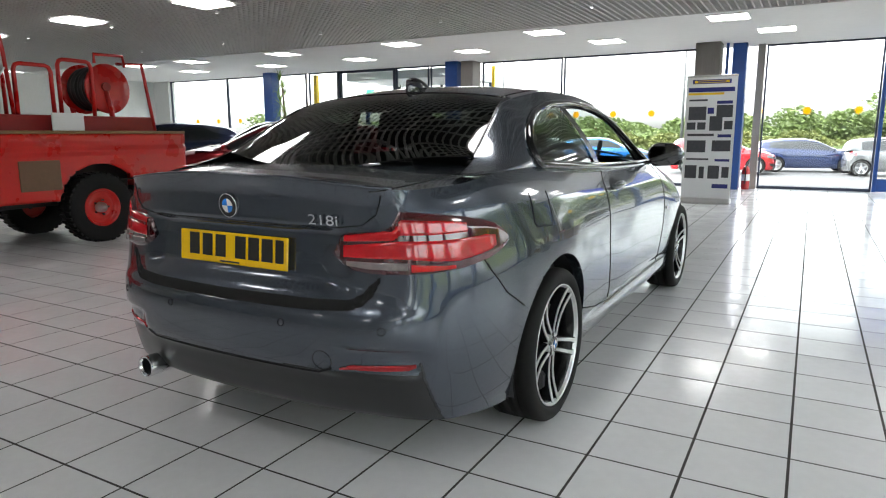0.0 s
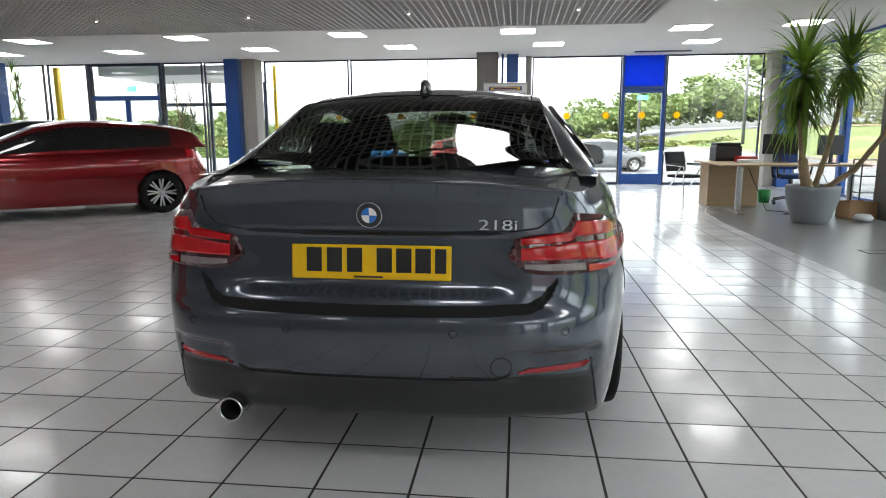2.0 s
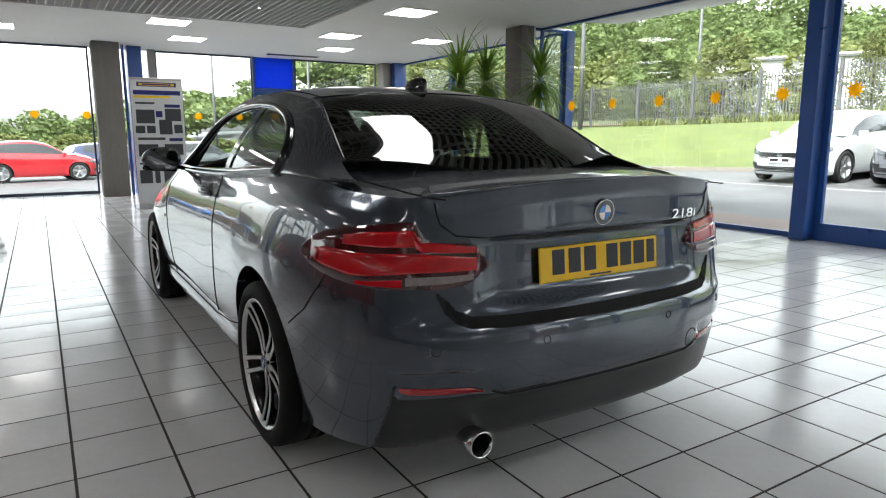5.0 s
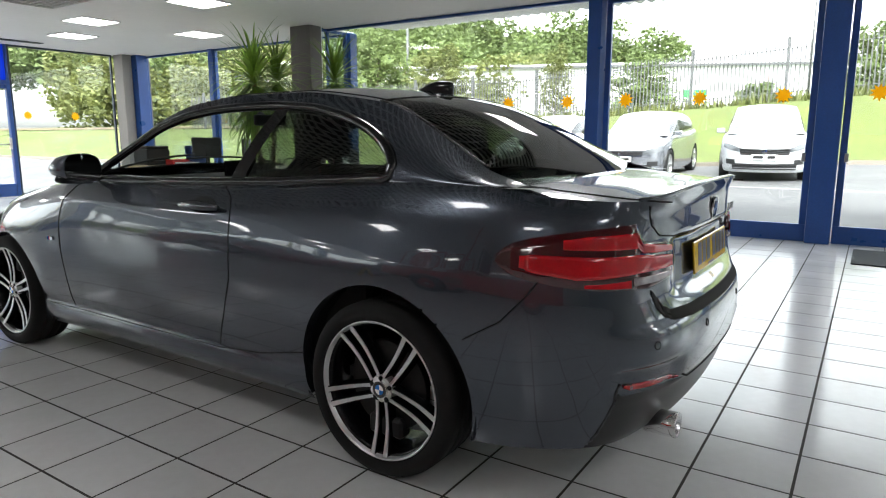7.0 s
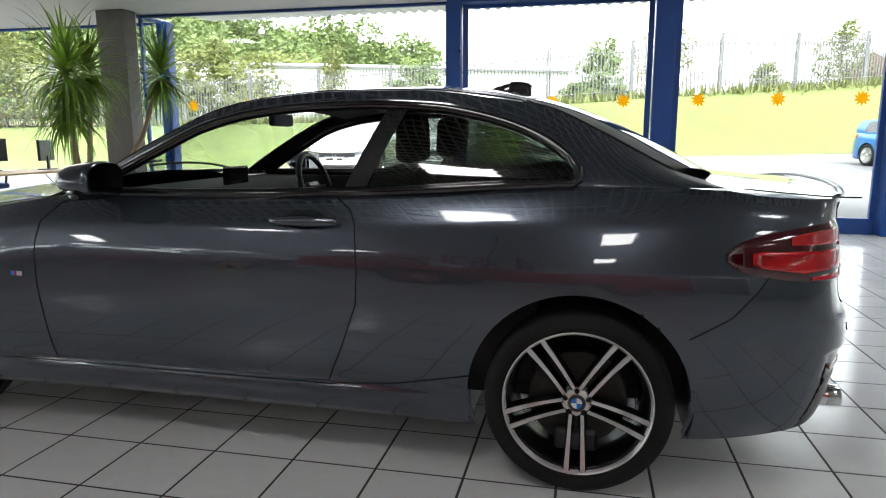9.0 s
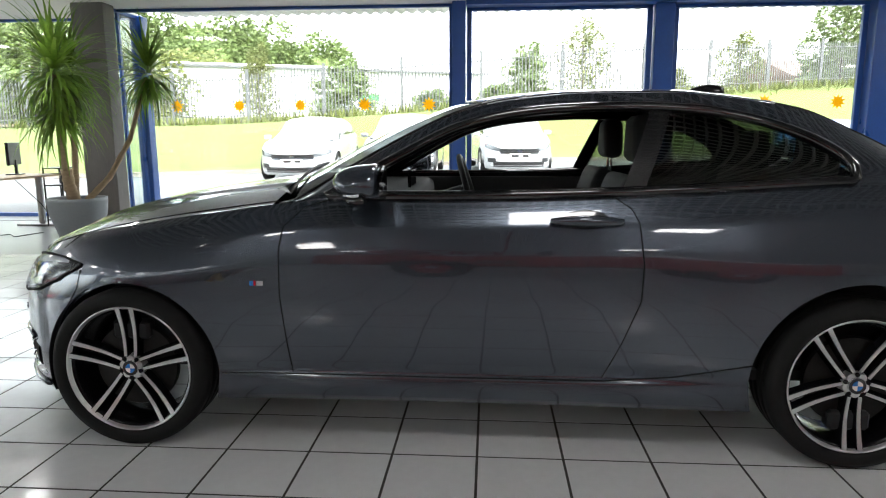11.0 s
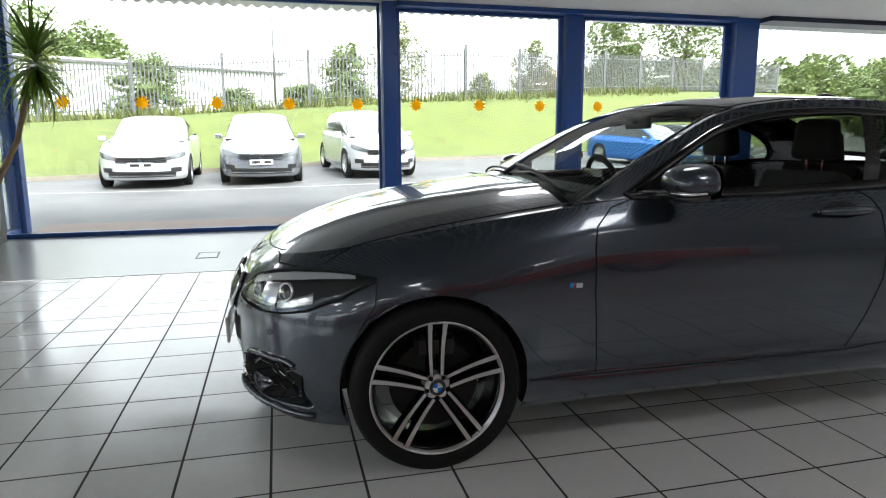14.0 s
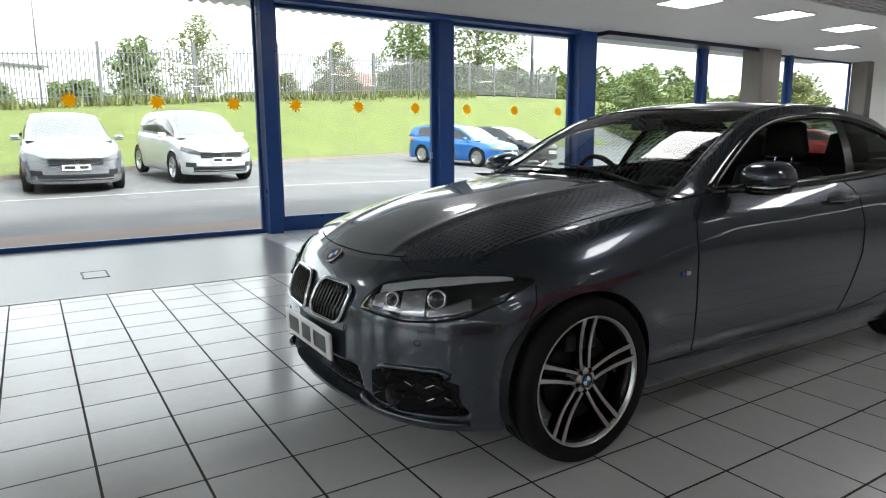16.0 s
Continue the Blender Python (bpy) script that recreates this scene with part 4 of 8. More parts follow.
def patch_top(y_lo, y_hi, x_in, x_out, na, nb, dz=0.0, sym=True):
    """Part of the roof surface between two edges across and two limits along."""
    us = lin(-1, 1, na) if sym else lin(0, 1, na)

    def fn(a, b):
        lo, hi = (y_lo(a), y_hi(a))
        y = lo + (hi - lo) * b
        x = a * x_out(y) if sym else x_in(y) + (x_out(y) - x_in(y)) * a
        return (x, y, top_z(x, y) + dz)

    return grid_vf(fn, us, lin(0, 1, nb))


mesh("roof", *patch_top(rw_edge, ws_edge, None, rail_x, 41, 60), M["paint"], coupe, smooth=True)
mesh("headlining", *patch_top(rw_edge, ws_edge, None, rail_x, 21, 30, dz=-0.03), M["lining"], coupe, smooth=True)
ws = mesh("windscreen", *patch_top(ws_edge, lambda a: 2.14 - 0.20 * a * a, None, glass_w, 31, 30), M["clear"], coupe, smooth=True)
rw = mesh("rear_window", *patch_top(lambda a: -0.66 + 0.215 * a * a, rw_edge, None, glass_w, 41, 40), M["tint"], coupe, smooth=True)
# black printed border of the rear window
RW_LOW = lambda a: -0.66 + 0.215 * a * a


def border_pt(a, b):
    y = RW_LOW(a) + (rw_edge(a) - RW_LOW(a)) * b
    return (a * glass_w(y), y, top_z(a * glass_w(y), y) - 0.004)


for us, vs in ((lin(-1, -0.84, 5), lin(0, 1, 24)), (lin(0.84, 1, 5), lin(0, 1, 24)), (lin(-0.84, 0.84, 31), lin(0, 0.12, 4)), (lin(-0.84, 0.84, 31), lin(0.90, 1, 4))):
    mesh("window_border", *grid_vf(border_pt, us, vs), M["gap"], rw, "black printed border of the rear window")
for s in (1, -1):
    strip_a = grid_vf(lambda u, y: ((glass_w(y) + (rail_x(y) - glass_w(y)) * u) * s, y, top_z(glass_w(y) + (rail_x(y) - glass_w(y)) * u, y)), [0, 0.5, 1], lin(ws_edge(1), 2.05, 30))
    strip_c = grid_vf(lambda u, y: ((glass_w(y) + (rail_x(y) - glass_w(y)) * u) * s, y, top_z(glass_w(y) + (rail_x(y) - glass_w(y)) * u, y)), [0, 0.5, 1], lin(-0.447, rw_edge(1), 24))
    mesh("screen_pillar", *strip_a, M["paint"], coupe, smooth=True)
    mesh("rear_pillar_edge", *strip_c, M["paint"], coupe, smooth=True)
    mesh("screen_seal", *tube_vf([(glass_w(y) * s, y, top_z(glass_w(y), y)) for y in lin(ws_edge(1), 2.0, 30)], 0.006, 6), M["trim"], coupe, smooth=True)
    mesh("screen_seal", *tube_vf([(glass_w(y) * s, y, top_z(glass_w(y), y)) for y in lin(-0.447, rw_edge(1), 24)], 0.005, 6), M["trim"], coupe, smooth=True)
mesh("screen_seal", *tube_vf([(a * glass_w(ws_edge(a)), ws_edge(a), top_z(a * glass_w(ws_edge(a)), ws_edge(a))) for a in lin(-1, 1, 31)], 0.005, 6), M["trim"], coupe, smooth=True)
mesh("screen_seal", *tube_vf([(a * glass_w(rw_edge(a)), rw_edge(a), top_z(a * glass_w(rw_edge(a)), rw_edge(a))) for a in lin(-1, 1, 31)], 0.004, 6), M["trim"], coupe, smooth=True)
gap_line([(y, 0) for y in lin(0.05, 1.22, 30)], lambda y, b: (rail_x(y) - 0.045, y, top_z(rail_x(y) - 0.045, y)), coupe, n=2, r=0.003)

# side windows: outline of the opening in y, z
bot_z = lambda y: belt_z(y) + 0.012
dlo_top = smooth_curve((1.80, .99), (1.70, 1.045), (1.5, 1.155), (1.3, 1.25), (1.1, 1.298), (.9, 1.318), (.65, 1.325), (.4, 1.312), (.2, 1.275), (.05, 1.225), (-.06, 1.165), (-.125, 1.10), (-.13, 1.07))
pillar_y = lambda z, y0: y0 - (z - 1.0) * 0.42
SY = lin(1.98, -0.70, 170)
ST = lin(0, 1, 26)


def in_dlo(y, z):
    return -0.128 < y < 1.80 and bot_z(y) < z < dlo_top(y)


for s in (1, -1):
    verts = [side_pt(y, t, side=s) for y in SY for t in ST]
    faces = []
    k = len(ST)
    for i in range(len(SY) - 1):
        for j in range(k - 1):
            q = (i * k + j, i * k + j + 1, (i + 1) * k + j + 1, (i + 1) * k + j)
            c = [sum(verts[n][m] for n in q) / 4 for m in range(3)]
            if not in_dlo(c[1], c[2]):
                faces.append(q if s < 0 else tuple(reversed(q)))
    mesh("cabin_side", verts, faces, M["paint"], coupe, smooth=True)
    loop = [(y, dlo_top(y)) for y in lin(1.80, -0.125, 70)] + [(-0.125, 1.062), (-0.105, 1.05)] + [(y, bot_z(y)) for y in lin(-0.08, 1.79, 50)]
    mesh("window_surround", *tube_vf([side_pt(y, side_t(y, z), 0.001, s) for y, z in loop], 0.020, 8, closed=True), M["gloss_black"], coupe, smooth=True)
    mesh("window_strip", *tube_vf([side_pt(y, side_t(y, bot_z(y) - 0.012), 0.004, s) for y in lin(-0.1, 1.78, 40)], 0.005, 6), M["gloss_black"], coupe, smooth=True)
    # pillar between door and quarter glass
    pil = []
    for t in lin(0, 1, 12):
        z = 1.0 + t * 0.325
        for d in (0.035, -0.045):
            y = pillar_y(z, 0.67) + d
            pil.append(side_pt(y, side_t(y, z), 0.003, s))
    mesh("centre_pillar", pil, [(2 * n, 2 * n + 1, 2 * n + 3, 2 * n + 2) for n in range(11)], M["trim"], coupe, smooth=True)
    # quarter glass
    gl, gf = [], []
    ys = lin(0, 1, 30)
    for a in ys:
        for t in lin(0, 1, 10):
            y1 = pillar_y(1.0 + 0.325 * t, 0.635)
            y = y1 + (-0.118 - y1) * a
            zb, zt = bot_z(y), dlo_top(y)
            z = zb + (zt - zb) * t
            gl.append(side_pt(y, side_t(y, z), -0.004, s))
    gf = [(i * 10 + j, i * 10 + j + 1, (i + 1) * 10 + j + 1, (i + 1) * 10 + j) for i in range(29) for j in range(9)]
    mesh("quarter_window", gl, gf, M["tint"], coupe, smooth=True)

# cowl, wipers
mesh("cowl", *grid_vf(lambda a, b: (a * 0.70, 2.02 + 0.10 * b - 0.16 * a * a * b, 1.012 + 0.012 * (1 - a * a) - 0.02 * b), lin(-1, 1, 21), lin(0, 1, 4)), M["black"], coupe, smooth=True)
for x0, x1 in ((-0.62, -0.02), (-0.05, 0.58)):
    pts = [(x0 + (x1 - x0) * t, 2.03 - 0.10 * abs(x0 + (x1 - x0) * t) ** 2 - 0.05 * t, top_z(x0 + (x1 - x0) * t, 2.03 - 0.10 * abs(x0 + (x1 - x0) * t) ** 2 - 0.05 * t) + 0.016) for t in lin(0, 1, 12)]
    mesh("wiper", *tube_vf(pts, 0.007, 6), M["black"], coupe, smooth=True)

# underbody and cabin shell
mesh("underbody", *join_vf(box_vf(-0.50, 0.50, -0.78, 3.0, 0.235, 0.26), box_vf(-0.80, 0.80, 0.26, 2.15, 0.20, 0.232)), M["black"], coupe)
mesh("cabin_floor", *box_vf(-0.78, 0.78, -0.2, 2.0, 0.30, 0.34), M["lining"], coupe)
for s in (1, -1):
    mesh("door_card", *join_vf(box_vf(min(s * 0.72, s * 0.755), max(s * 0.72, s * 0.755), 0.0, 1.85, 0.32, 0.975)), M["lining"], coupe)
mesh("parcel_shelf", *bm_vf(bevel_box(-0.66, 0.66, -0.62, -0.18, 1.00, 1.03, 0.01)), M["lining"], coupe)
mesh("bulkhead", *box_vf(-0.74, 0.74, 1.98, 2.0, 0.32, 0.96), M["lining"], coupe)
dash = bevel_box(-0.72, 0.72, 1.52, 1.96, 0.62, 0.975, 0.05, 3)
part("dashboard", dash, M["lining"], coupe, smooth=True)
part("screen", bevel_box(-0.13, 0.10, 1.56, 1.575, 0.965, 1.06, 0.006), M["gloss_black"], coupe, "slim black display on the dashboard")
ring = [(0.36 + 0.185 * math.cos(a), 1.30 + 0.055 * math.sin(a), 0.93 + 0.175 * math.sin(a)) for a in lin(0, 2 * math.pi, 33)[:-1]]
sw = mesh("steering_wheel", *tube_vf(ring, 0.016, 8, closed=True), M["black"], coupe, smooth=True)
mesh("wheel_boss", *join_vf(bm_vf(bevel_box(0.285, 0.435, 1.305, 1.345, 0.87, 0.96, 0.015)), box_vf(0.19, 0.53, 1.312, 1.328, 0.905, 0.935), cyl_vf((0.36, 1.33, 0.92), (0.36, 1.6, 0.84), 0.035)), M["black"], sw)


def seat(x, y, w, front=True):
    st = empty("seat", (0, 0, 0))
    st.parent = coupe
    st.name = "seat"
    part("cushion", bevel_box(x - w / 2, x + w / 2, y - 0.02, y + 0.50, 0.40, 0.58, 0.05, 3), M["cloth"], st, smooth=True)
    bm = bevel_box(x - w / 2, x + w / 2, -0.06, 0.06, 0, 0.56, 0.05, 3)
    bmesh.ops.rotate(bm, verts=bm.verts, cent=(x, 0, 0), matrix=Matrix.Rotation(radians(20), 3, "X"))
    bmesh.ops.translate(bm, verts=bm.verts, vec=(0, y, 0.52))
    part("backrest", bm, M["cloth"], st, smooth=True)
    hz, hy = (1.10, y - 0.23) if front else (1.04, y - 0.20)
    bm = bevel_box(x - 0.13, x + 0.13, hy - 0.05, hy + 0.05, hz, hz + 0.20, 0.045, 3)
    for vv in bm.verts:
        if vv.co.z > hz + 0.1:
            vv.co.x = x + (vv.co.x - x) * 0.82
    part("headrest", bm, M["cloth"], st, smooth=True)
    for dx in (-0.05, 0.05):
        mesh("headrest_bar", *cyl_vf((x + dx, hy, hz - 0.08), (x + dx, hy, hz + 0.02), 0.007, n=8), M["chrome"], st)


seat(-0.36, 0.78, 0.50)
seat(0.36, 0.78, 0.50)
seat(-0.34, 0.02, 0.56, False)
seat(0.34, 0.02, 0.56, False)
mir = mesh("inner_mirror", *bm_vf(bevel_box(-0.11, 0.11, 1.30, 1.33, 1.255, 1.315, 0.014, 2)), M["black"], coupe)
mesh("mirror_stalk", *cyl_vf((0, 1.325, 1.29), (0, 1.40, 1.325), 0.012), M["black"], mir)

# aerial fin
fin_v = []
for t in lin(0, 1, 9):
    h = 0.062 * math.sin(math.pi * min(1, t * 0.62 + 0.0)) ** 1.0
    y = 0.30 - 0.20 * t
    w = 0.030 * math.sin(math.pi * min(0.97, 0.12 + 0.8 * t))
    z0 = top_z(0, y) - 0.004
    for a in lin(0, math.pi, 9):
        fin_v.append((w * math.cos(a), y, z0 + h * (math.sin(a) ** 0.6 if math.sin(a) > 0 else 0)))
mesh("aerial_fin", fin_v, [(i * 9 + j, i * 9 + j + 1, (i + 1) * 9 + j + 1, (i + 1) * 9 + j) for i in range(8) for j in range(8)] + [tuple(range(72, 81))], M["gloss_black"], coupe, smooth=True)


# lamps: patches laid on the skin, a few millimetres proud, with turned-in edges
def skin_patch(name, rows, fn, material, parent=None, out=0.004, label="", mirror=True):
    """rows: list of (a, z_low, z_high); fn(a, z, out) gives the skin point."""
    made = []
    for s in ((1, -1) if mirror else (1,)):
        v, nj = [], 9
        rows_d = dense(rows, 5)
        for a, z0, z1 in rows_d:
            for j in range(nj):
                t = j / (nj - 1)
                edge = out if 0 < j < nj - 1 else -0.004
                p = fn(a, z0 + (z1 - z0) * t, edge)
                v.append((p[0] * s, p[1], p[2]))
        f = [(i * nj + j, i * nj + j + 1, (i + 1) * nj + j + 1, (i + 1) * nj + j) for i in range(len(rows_d) - 1) for j in range(nj - 1)]
        if s < 0:
            f = [tuple(reversed(q)) for q in f]
        made.append(mesh(name, v, f, material, parent or coupe, label, smooth=True))
    return made


# outline index runs from the flank round to the tail
def tail_arc(a, z, out):
    i = min(NS - 1, max(0, int(round(a))))
    return wall_point(i, z, out)


lens_rows = [(413, .820, .842), (415, .797, .868), (418, .780, .886), (423, .766, .902), (429, .756, .915), (436, .747, .928), (444, .742, .938), (452, .740, .945), (456, .740, .947), (458, .740, .902), (461, .740, .884), (466, .741, .880), (471, .749, .877), (475, .768, .868), (478, .795, .815)]
for ob in skin_patch("tail_lamp", lens_rows, tail_arc, M["dark_red_lens"], out=0.010):
    ob["label"] = "dark red tail lamp lens"
lamps = [o for o in coupe.children if o.name.startswith("tail_lamp")]
for lamp in lamps:
    mirrored = lamp.data.vertices[0].co.x < 0
    for nm, rows, finish in (("light_bar", [(432, .864, .90), (440, .862, .914), (455, .862, .922), (458, .848, .884), (474, .842, .864)], "red_lens"), ("light_bar", [(420, .806, .850), (424, .79, .858), (436, .772, .858), (455, .788, .858), (474, .790, .838)], "red_lens"), ("light_bar", [(438, .758, .770), (452, .752, .782)], "red_lens"), ("reverse_lens", [(453, .757, .787), (466, .758, .786), (473, .768, .786)], "pale_lens")):
        for ob in skin_patch(nm, rows, tail_arc, M[finish], lamp, out=0.0125):
            if (ob.data.vertices[0].co.x < 0) != mirrored:
                bpy.data.objects.remove(ob)
skin_patch("rear_reflector", [(452, .448, .458), (454, .436, .458), (463, .433, .456), (471, .432, .451), (475, .434, .440)], tail_arc, M["reflector"], out=0.006, label="red bumper reflector")
# dark step between boot lid and bumper, turned up at its ends
skin_patch("bumper_step", [(462, .715, .737), (465, .664, .715), (468, .638, .682), (472, .626, .664), (483, .620, .660), (NS - 1, .617, .658)], tail_arc, M["gap"], out=0.003)

# number plates with plain bars
plate = mesh("number_plate", *bm_vf(bevel_box(-0.26, 0.26, -0.004, 0.004, -0.0555, 0.0555, 0.003)), M["plate_yellow"], coupe, "yellow rear number plate")
py0, py1 = on_tail(0.0, 0.73)[1], on_tail(0.0, 0.84)[1]
plate.matrix_basis = pose(0.0, (py0 + py1) / 2 - 0.012, 0.785, -math.degrees(math.atan2(py1 - py0, 0.11)))
for x, w in ((-0.185, 0.05), (-0.118, 0.05), (-0.052, 0.05), (0.045, 0.05), (0.108, 0.05), (0.17, 0.05), (0.226, 0.036)):
    mesh("plate_mark", *box_vf(x - w / 2, x + w / 2, -0.0052, -0.0035, -0.032, 0.046), M["ink"], plate)
mesh("plate_mark", *box_vf(-0.055, 0.04, -0.0052, -0.0035, -0.050, -0.044), M["ink"], plate)
nose_y = on_nose(0.0, 0.47)[1]
fplate = mesh("number_plate", *bm_vf(bevel_box(-0.26, 0.26, -0.006, 0.006, -0.0555, 0.0555, 0.003)), M["plate_white"], coupe, "white front number plate")
fplate.matrix_basis = pose(0.0, nose_y + 0.018, 0.415, -2)
for x, w in ((-0.15, 0.12), (0.0, 0.10), (0.15, 0.13)):
    mesh("plate_mark", *box_vf(-x - w / 2, -x + w / 2, 0.0055, 0.0072, -0.034, 0.034), M["ink"], fplate)


def roundel(parent, m, r, both=True):
    """Round badge: dark ring with blue and white quarters."""
    b = mesh("badge", *lathe_vf([(0, -0.004), (r, -0.004), (r, 0.002), (r * 0.96, 0.004), (r * 0.62, 0.004), (0, 0.0042)], n=40), M["gloss_black"], parent, smooth=False)
    b.matrix_basis = m
    mesh("badge_rim", *lathe_vf([(r * 1.0, -0.003), (r * 1.03, 0.003), (r * 0.98, 0.0052), (r * 0.95, 0.0035)], n=40), M["chrome"], b, smooth=True)
    for q in range(4):
        v = [(0, 0, 0.0052)] + [(r * 0.6 * math.cos(a), r * 0.6 * math.sin(a), 0.0052) for a in lin(q * math.pi / 2, (q + 1) * math.pi / 2, 9)]
        mesh("badge_quarter", v, [(0, i, i + 1) for i in range(1, 9)], M["badge_white" if q % 2 == 0 else "badge_blue"], b)
    return b


by = on_tail(0, 0.937)
roundel(coupe, Matrix.Translation((by[0], by[1] - 0.003, 0.937)) @ Matrix.Rotation(radians(90 + 6), 4, "X"), 0.041)
hb = (0, 3.215, hood_z(0, 3.215) - 0.004)
roundel(coupe, Matrix.Translation((0, 3.222, hb[2] + 0.004)) @ Matrix.Rotation(radians(-38), 4, "X"), 0.041)


def lettering(name, text, m, size, material, parent, depth=0.0015):
    cu = bpy.data.curves.new(name, "FONT")
    cu.body, cu.size, cu.extrude, cu.align_x = text, size, depth, "CENTER"
    tmp = bpy.data.objects.new(name, cu)
    me = bpy.data.meshes.new_from_object(tmp)
    bpy.data.objects.remove(tmp)
    me.materials.clear()
    me.materials.append(material)
    ob = new(name, me)
    ob.parent = parent
    ob.matrix_basis = m
    return ob


ty = on_tail(0.40, 0.905)
lettering("model_number", "218i", Matrix.Translation((0.405, ty[1] - 0.010, 0.893)) @ Matrix.Rotation(radians(94), 4, "X") @ Matrix.Diagonal((1.55, 1, 1, 1)), 0.047, M["chrome"], coupe)

# exhaust, parking sensors, tow cover
ex = mesh("exhaust_tip", *lathe_vf([(0.036, 0.10), (0.041, 0.10), (0.043, 0.0), (0.040, -0.004), (0.036, 0.0), (0.035, 0.09), (0.0, 0.09)], axis="y", n=28, center=(-0.487, -1.075, 0.275)), M["chrome"], coupe, smooth=True)
mesh("exhaust_bore", *lathe_vf([(0.0347, -0.002 + 0.012), (0.034, 0.085), (0.0, 0.085)], axis="y", n=24, center=(-0.487, -1.075, 0.275)), M["gap"], ex)
for x in (-0.27, 0.27, -0.62, 0.62):
    p = on_tail(x, 0.573)
    ring = [(p[0] + 0.012 * math.cos(a), on_tail(p[0] + 0.012 * math.cos(a), 0.573 + 0.012 * math.sin(a))[1] - 0.0006, 0.573 + 0.012 * math.sin(a)) for a in lin(0, 2 * math.pi, 17)[:-1]]
    mesh("parking_sensor", *tube_vf(ring, 0.0014, 5, closed=True), M["gap"], coupe)
ring = [(0.42 + 0.033 * math.cos(a), on_tail(0.42 + 0.033 * math.cos(a), 0.462 + 0.033 * math.sin(a))[1], 0.462 + 0.033 * math.sin(a)) for a in lin(0, 2 * math.pi, 33)[:-1]]
mesh("tow_cover", *tube_vf(ring, 0.0016, 5, closed=True), M["gap"], coupe)

# door handles, side badge, fuel flap
for s in (1, -1):
    bowl = [on_side(0.83 + 0.085 * math.cos(a), 0.912 + 0.034 * math.sin(a), 0.0015) for a in lin(0, 2 * math.pi, 25)[:-1]]
    c = on_side(0.83, 0.912, 0.003)
    mesh("handle_bowl", [(p[0] * s, p[1], p[2]) for p in bowl] + [(c[0] * s, c[1], c[2])], [(i, (i + 1) % 24, 24) for i in range(24)], M["gloss_black"], coupe, smooth=True)
    hp = [on_side(y, 0.907 + 0.004 * math.sin((y - 0.70) * 12), 0.020 + 0.016 * math.sin(math.pi * (y - 0.70) / 0.26)) for y in lin(0.70, 0.96, 15)]
    rr = [0.008 + 0.013 * math.sin(math.pi * (0.08 + 0.84 * i / 14)) for i in range(15)]
    mesh("door_handle", *tube_vf([(p[0] * s, p[1], p[2]) for p in hp], rr, 10), M["paint"], PANEL["door"][0 if s > 0 else 1], smooth=True)
    p = on_side(2.05, 0.672, 0.002)
    for dy, w, mt in ((0.028, 0.006, "badge_blue"), (0.020, 0.006, "badge_blue"), (0.012, 0.006, "amber"), (-0.008, 0.026, "chrome")):
        mesh("side_badge", *box_vf(min(s * p[0], s * (p[0] + 0.004)), max(s * p[0], s * (p[0] + 0.004)), 2.05 + dy - w / 2, 2.05 + dy + w / 2, 0.661, 0.679), M[mt], coupe)
flap = [(-0.20, .955), (-0.205, .84), (-0.22, .825), (-0.36, .835), (-0.375, .85), (-0.36, .96)]
gap_line(flap, lambda y, z: on_side(y, z, 0.0005), coupe, sides=(1,), n=6, r=0.0022, name="fuel_flap")


# wing mirrors
def wing_mirror(s):
    top = empty("wing_mirror")
    top.parent = coupe
    bm = bmesh.new()
    bmesh.ops.create_uvsphere(bm, u_segments=28, v_segments=18, radius=1.0)
    for vv in bm.verts:
        x, y, z = vv.co
        x, y, z = (math.copysign(abs(c) ** 0.72, c) for c in (x, y, z))
        taper = (1.0 - 0.18 * (y * 0.5 + 0.5) - 0.10 * (x * 0.5 + 0.5)) * (1.0 if z > 0 else 0.72)
        vv.co = (0.108 * x * (1.0 - 0.16 * max(z, 0)), 0.130 * y * (1 if y > 0 else 0.32), 0.080 * z * taper)
    bmesh.ops.translate(bm, verts=bm.verts, vec=(0.932, 1.60, 1.048))
    if s < 0:
        bmesh.ops.scale(bm, vec=(-1, 1, 1), verts=bm.verts)
        bmesh.ops.reverse_faces(bm, faces=bm.faces)
    part("mirror_shell", bm, M["paint"], top, smooth=True)
    mesh("mirror_base", *join_vf(tube_vf([(s * 0.775, 1.70, 0.985), (s * 0.82, 1.665, 0.995), (s * 0.88, 1.62, 1.005)], [0.03, 0.024, 0.028], 10, flat=0.55)), M["trim"], top, smooth=True)
    mesh("lower_trim", *tube_vf([(s * 0.85, 1.635, 0.985), (s * 0.91, 1.675, 0.985), (s * 0.98, 1.665, 0.99), (s * 1.022, 1.61, 0.998)], 0.017, 8, flat=0.8), M["trim"], top, smooth=True)
    mesh("indicator", *tube_vf([(s * 0.88, 1.680, 1.006), (s * 0.92, 1.700, 1.006), (s * 0.985, 1.684, 1.008), (s * 1.026, 1.625, 1.014)], 0.007, 6), M["chrome"], top, smooth=True)
    gv = [(s * (0.932 + 0.084 * math.copysign(abs(math.cos(a)) ** 0.6, math.cos(a))), 1.5565, 1.048 + 0.064 * math.copysign(abs(math.sin(a)) ** 0.6, math.sin(a))) for a in lin(0, 2 * math.pi, 41)[:-1]]
    mesh("mirror_glass", gv, [tuple(range(40)) if s < 0 else tuple(range(39, -1, -1))], M["mirror"], top)


wing_mirror(1)
wing_mirror(-1)

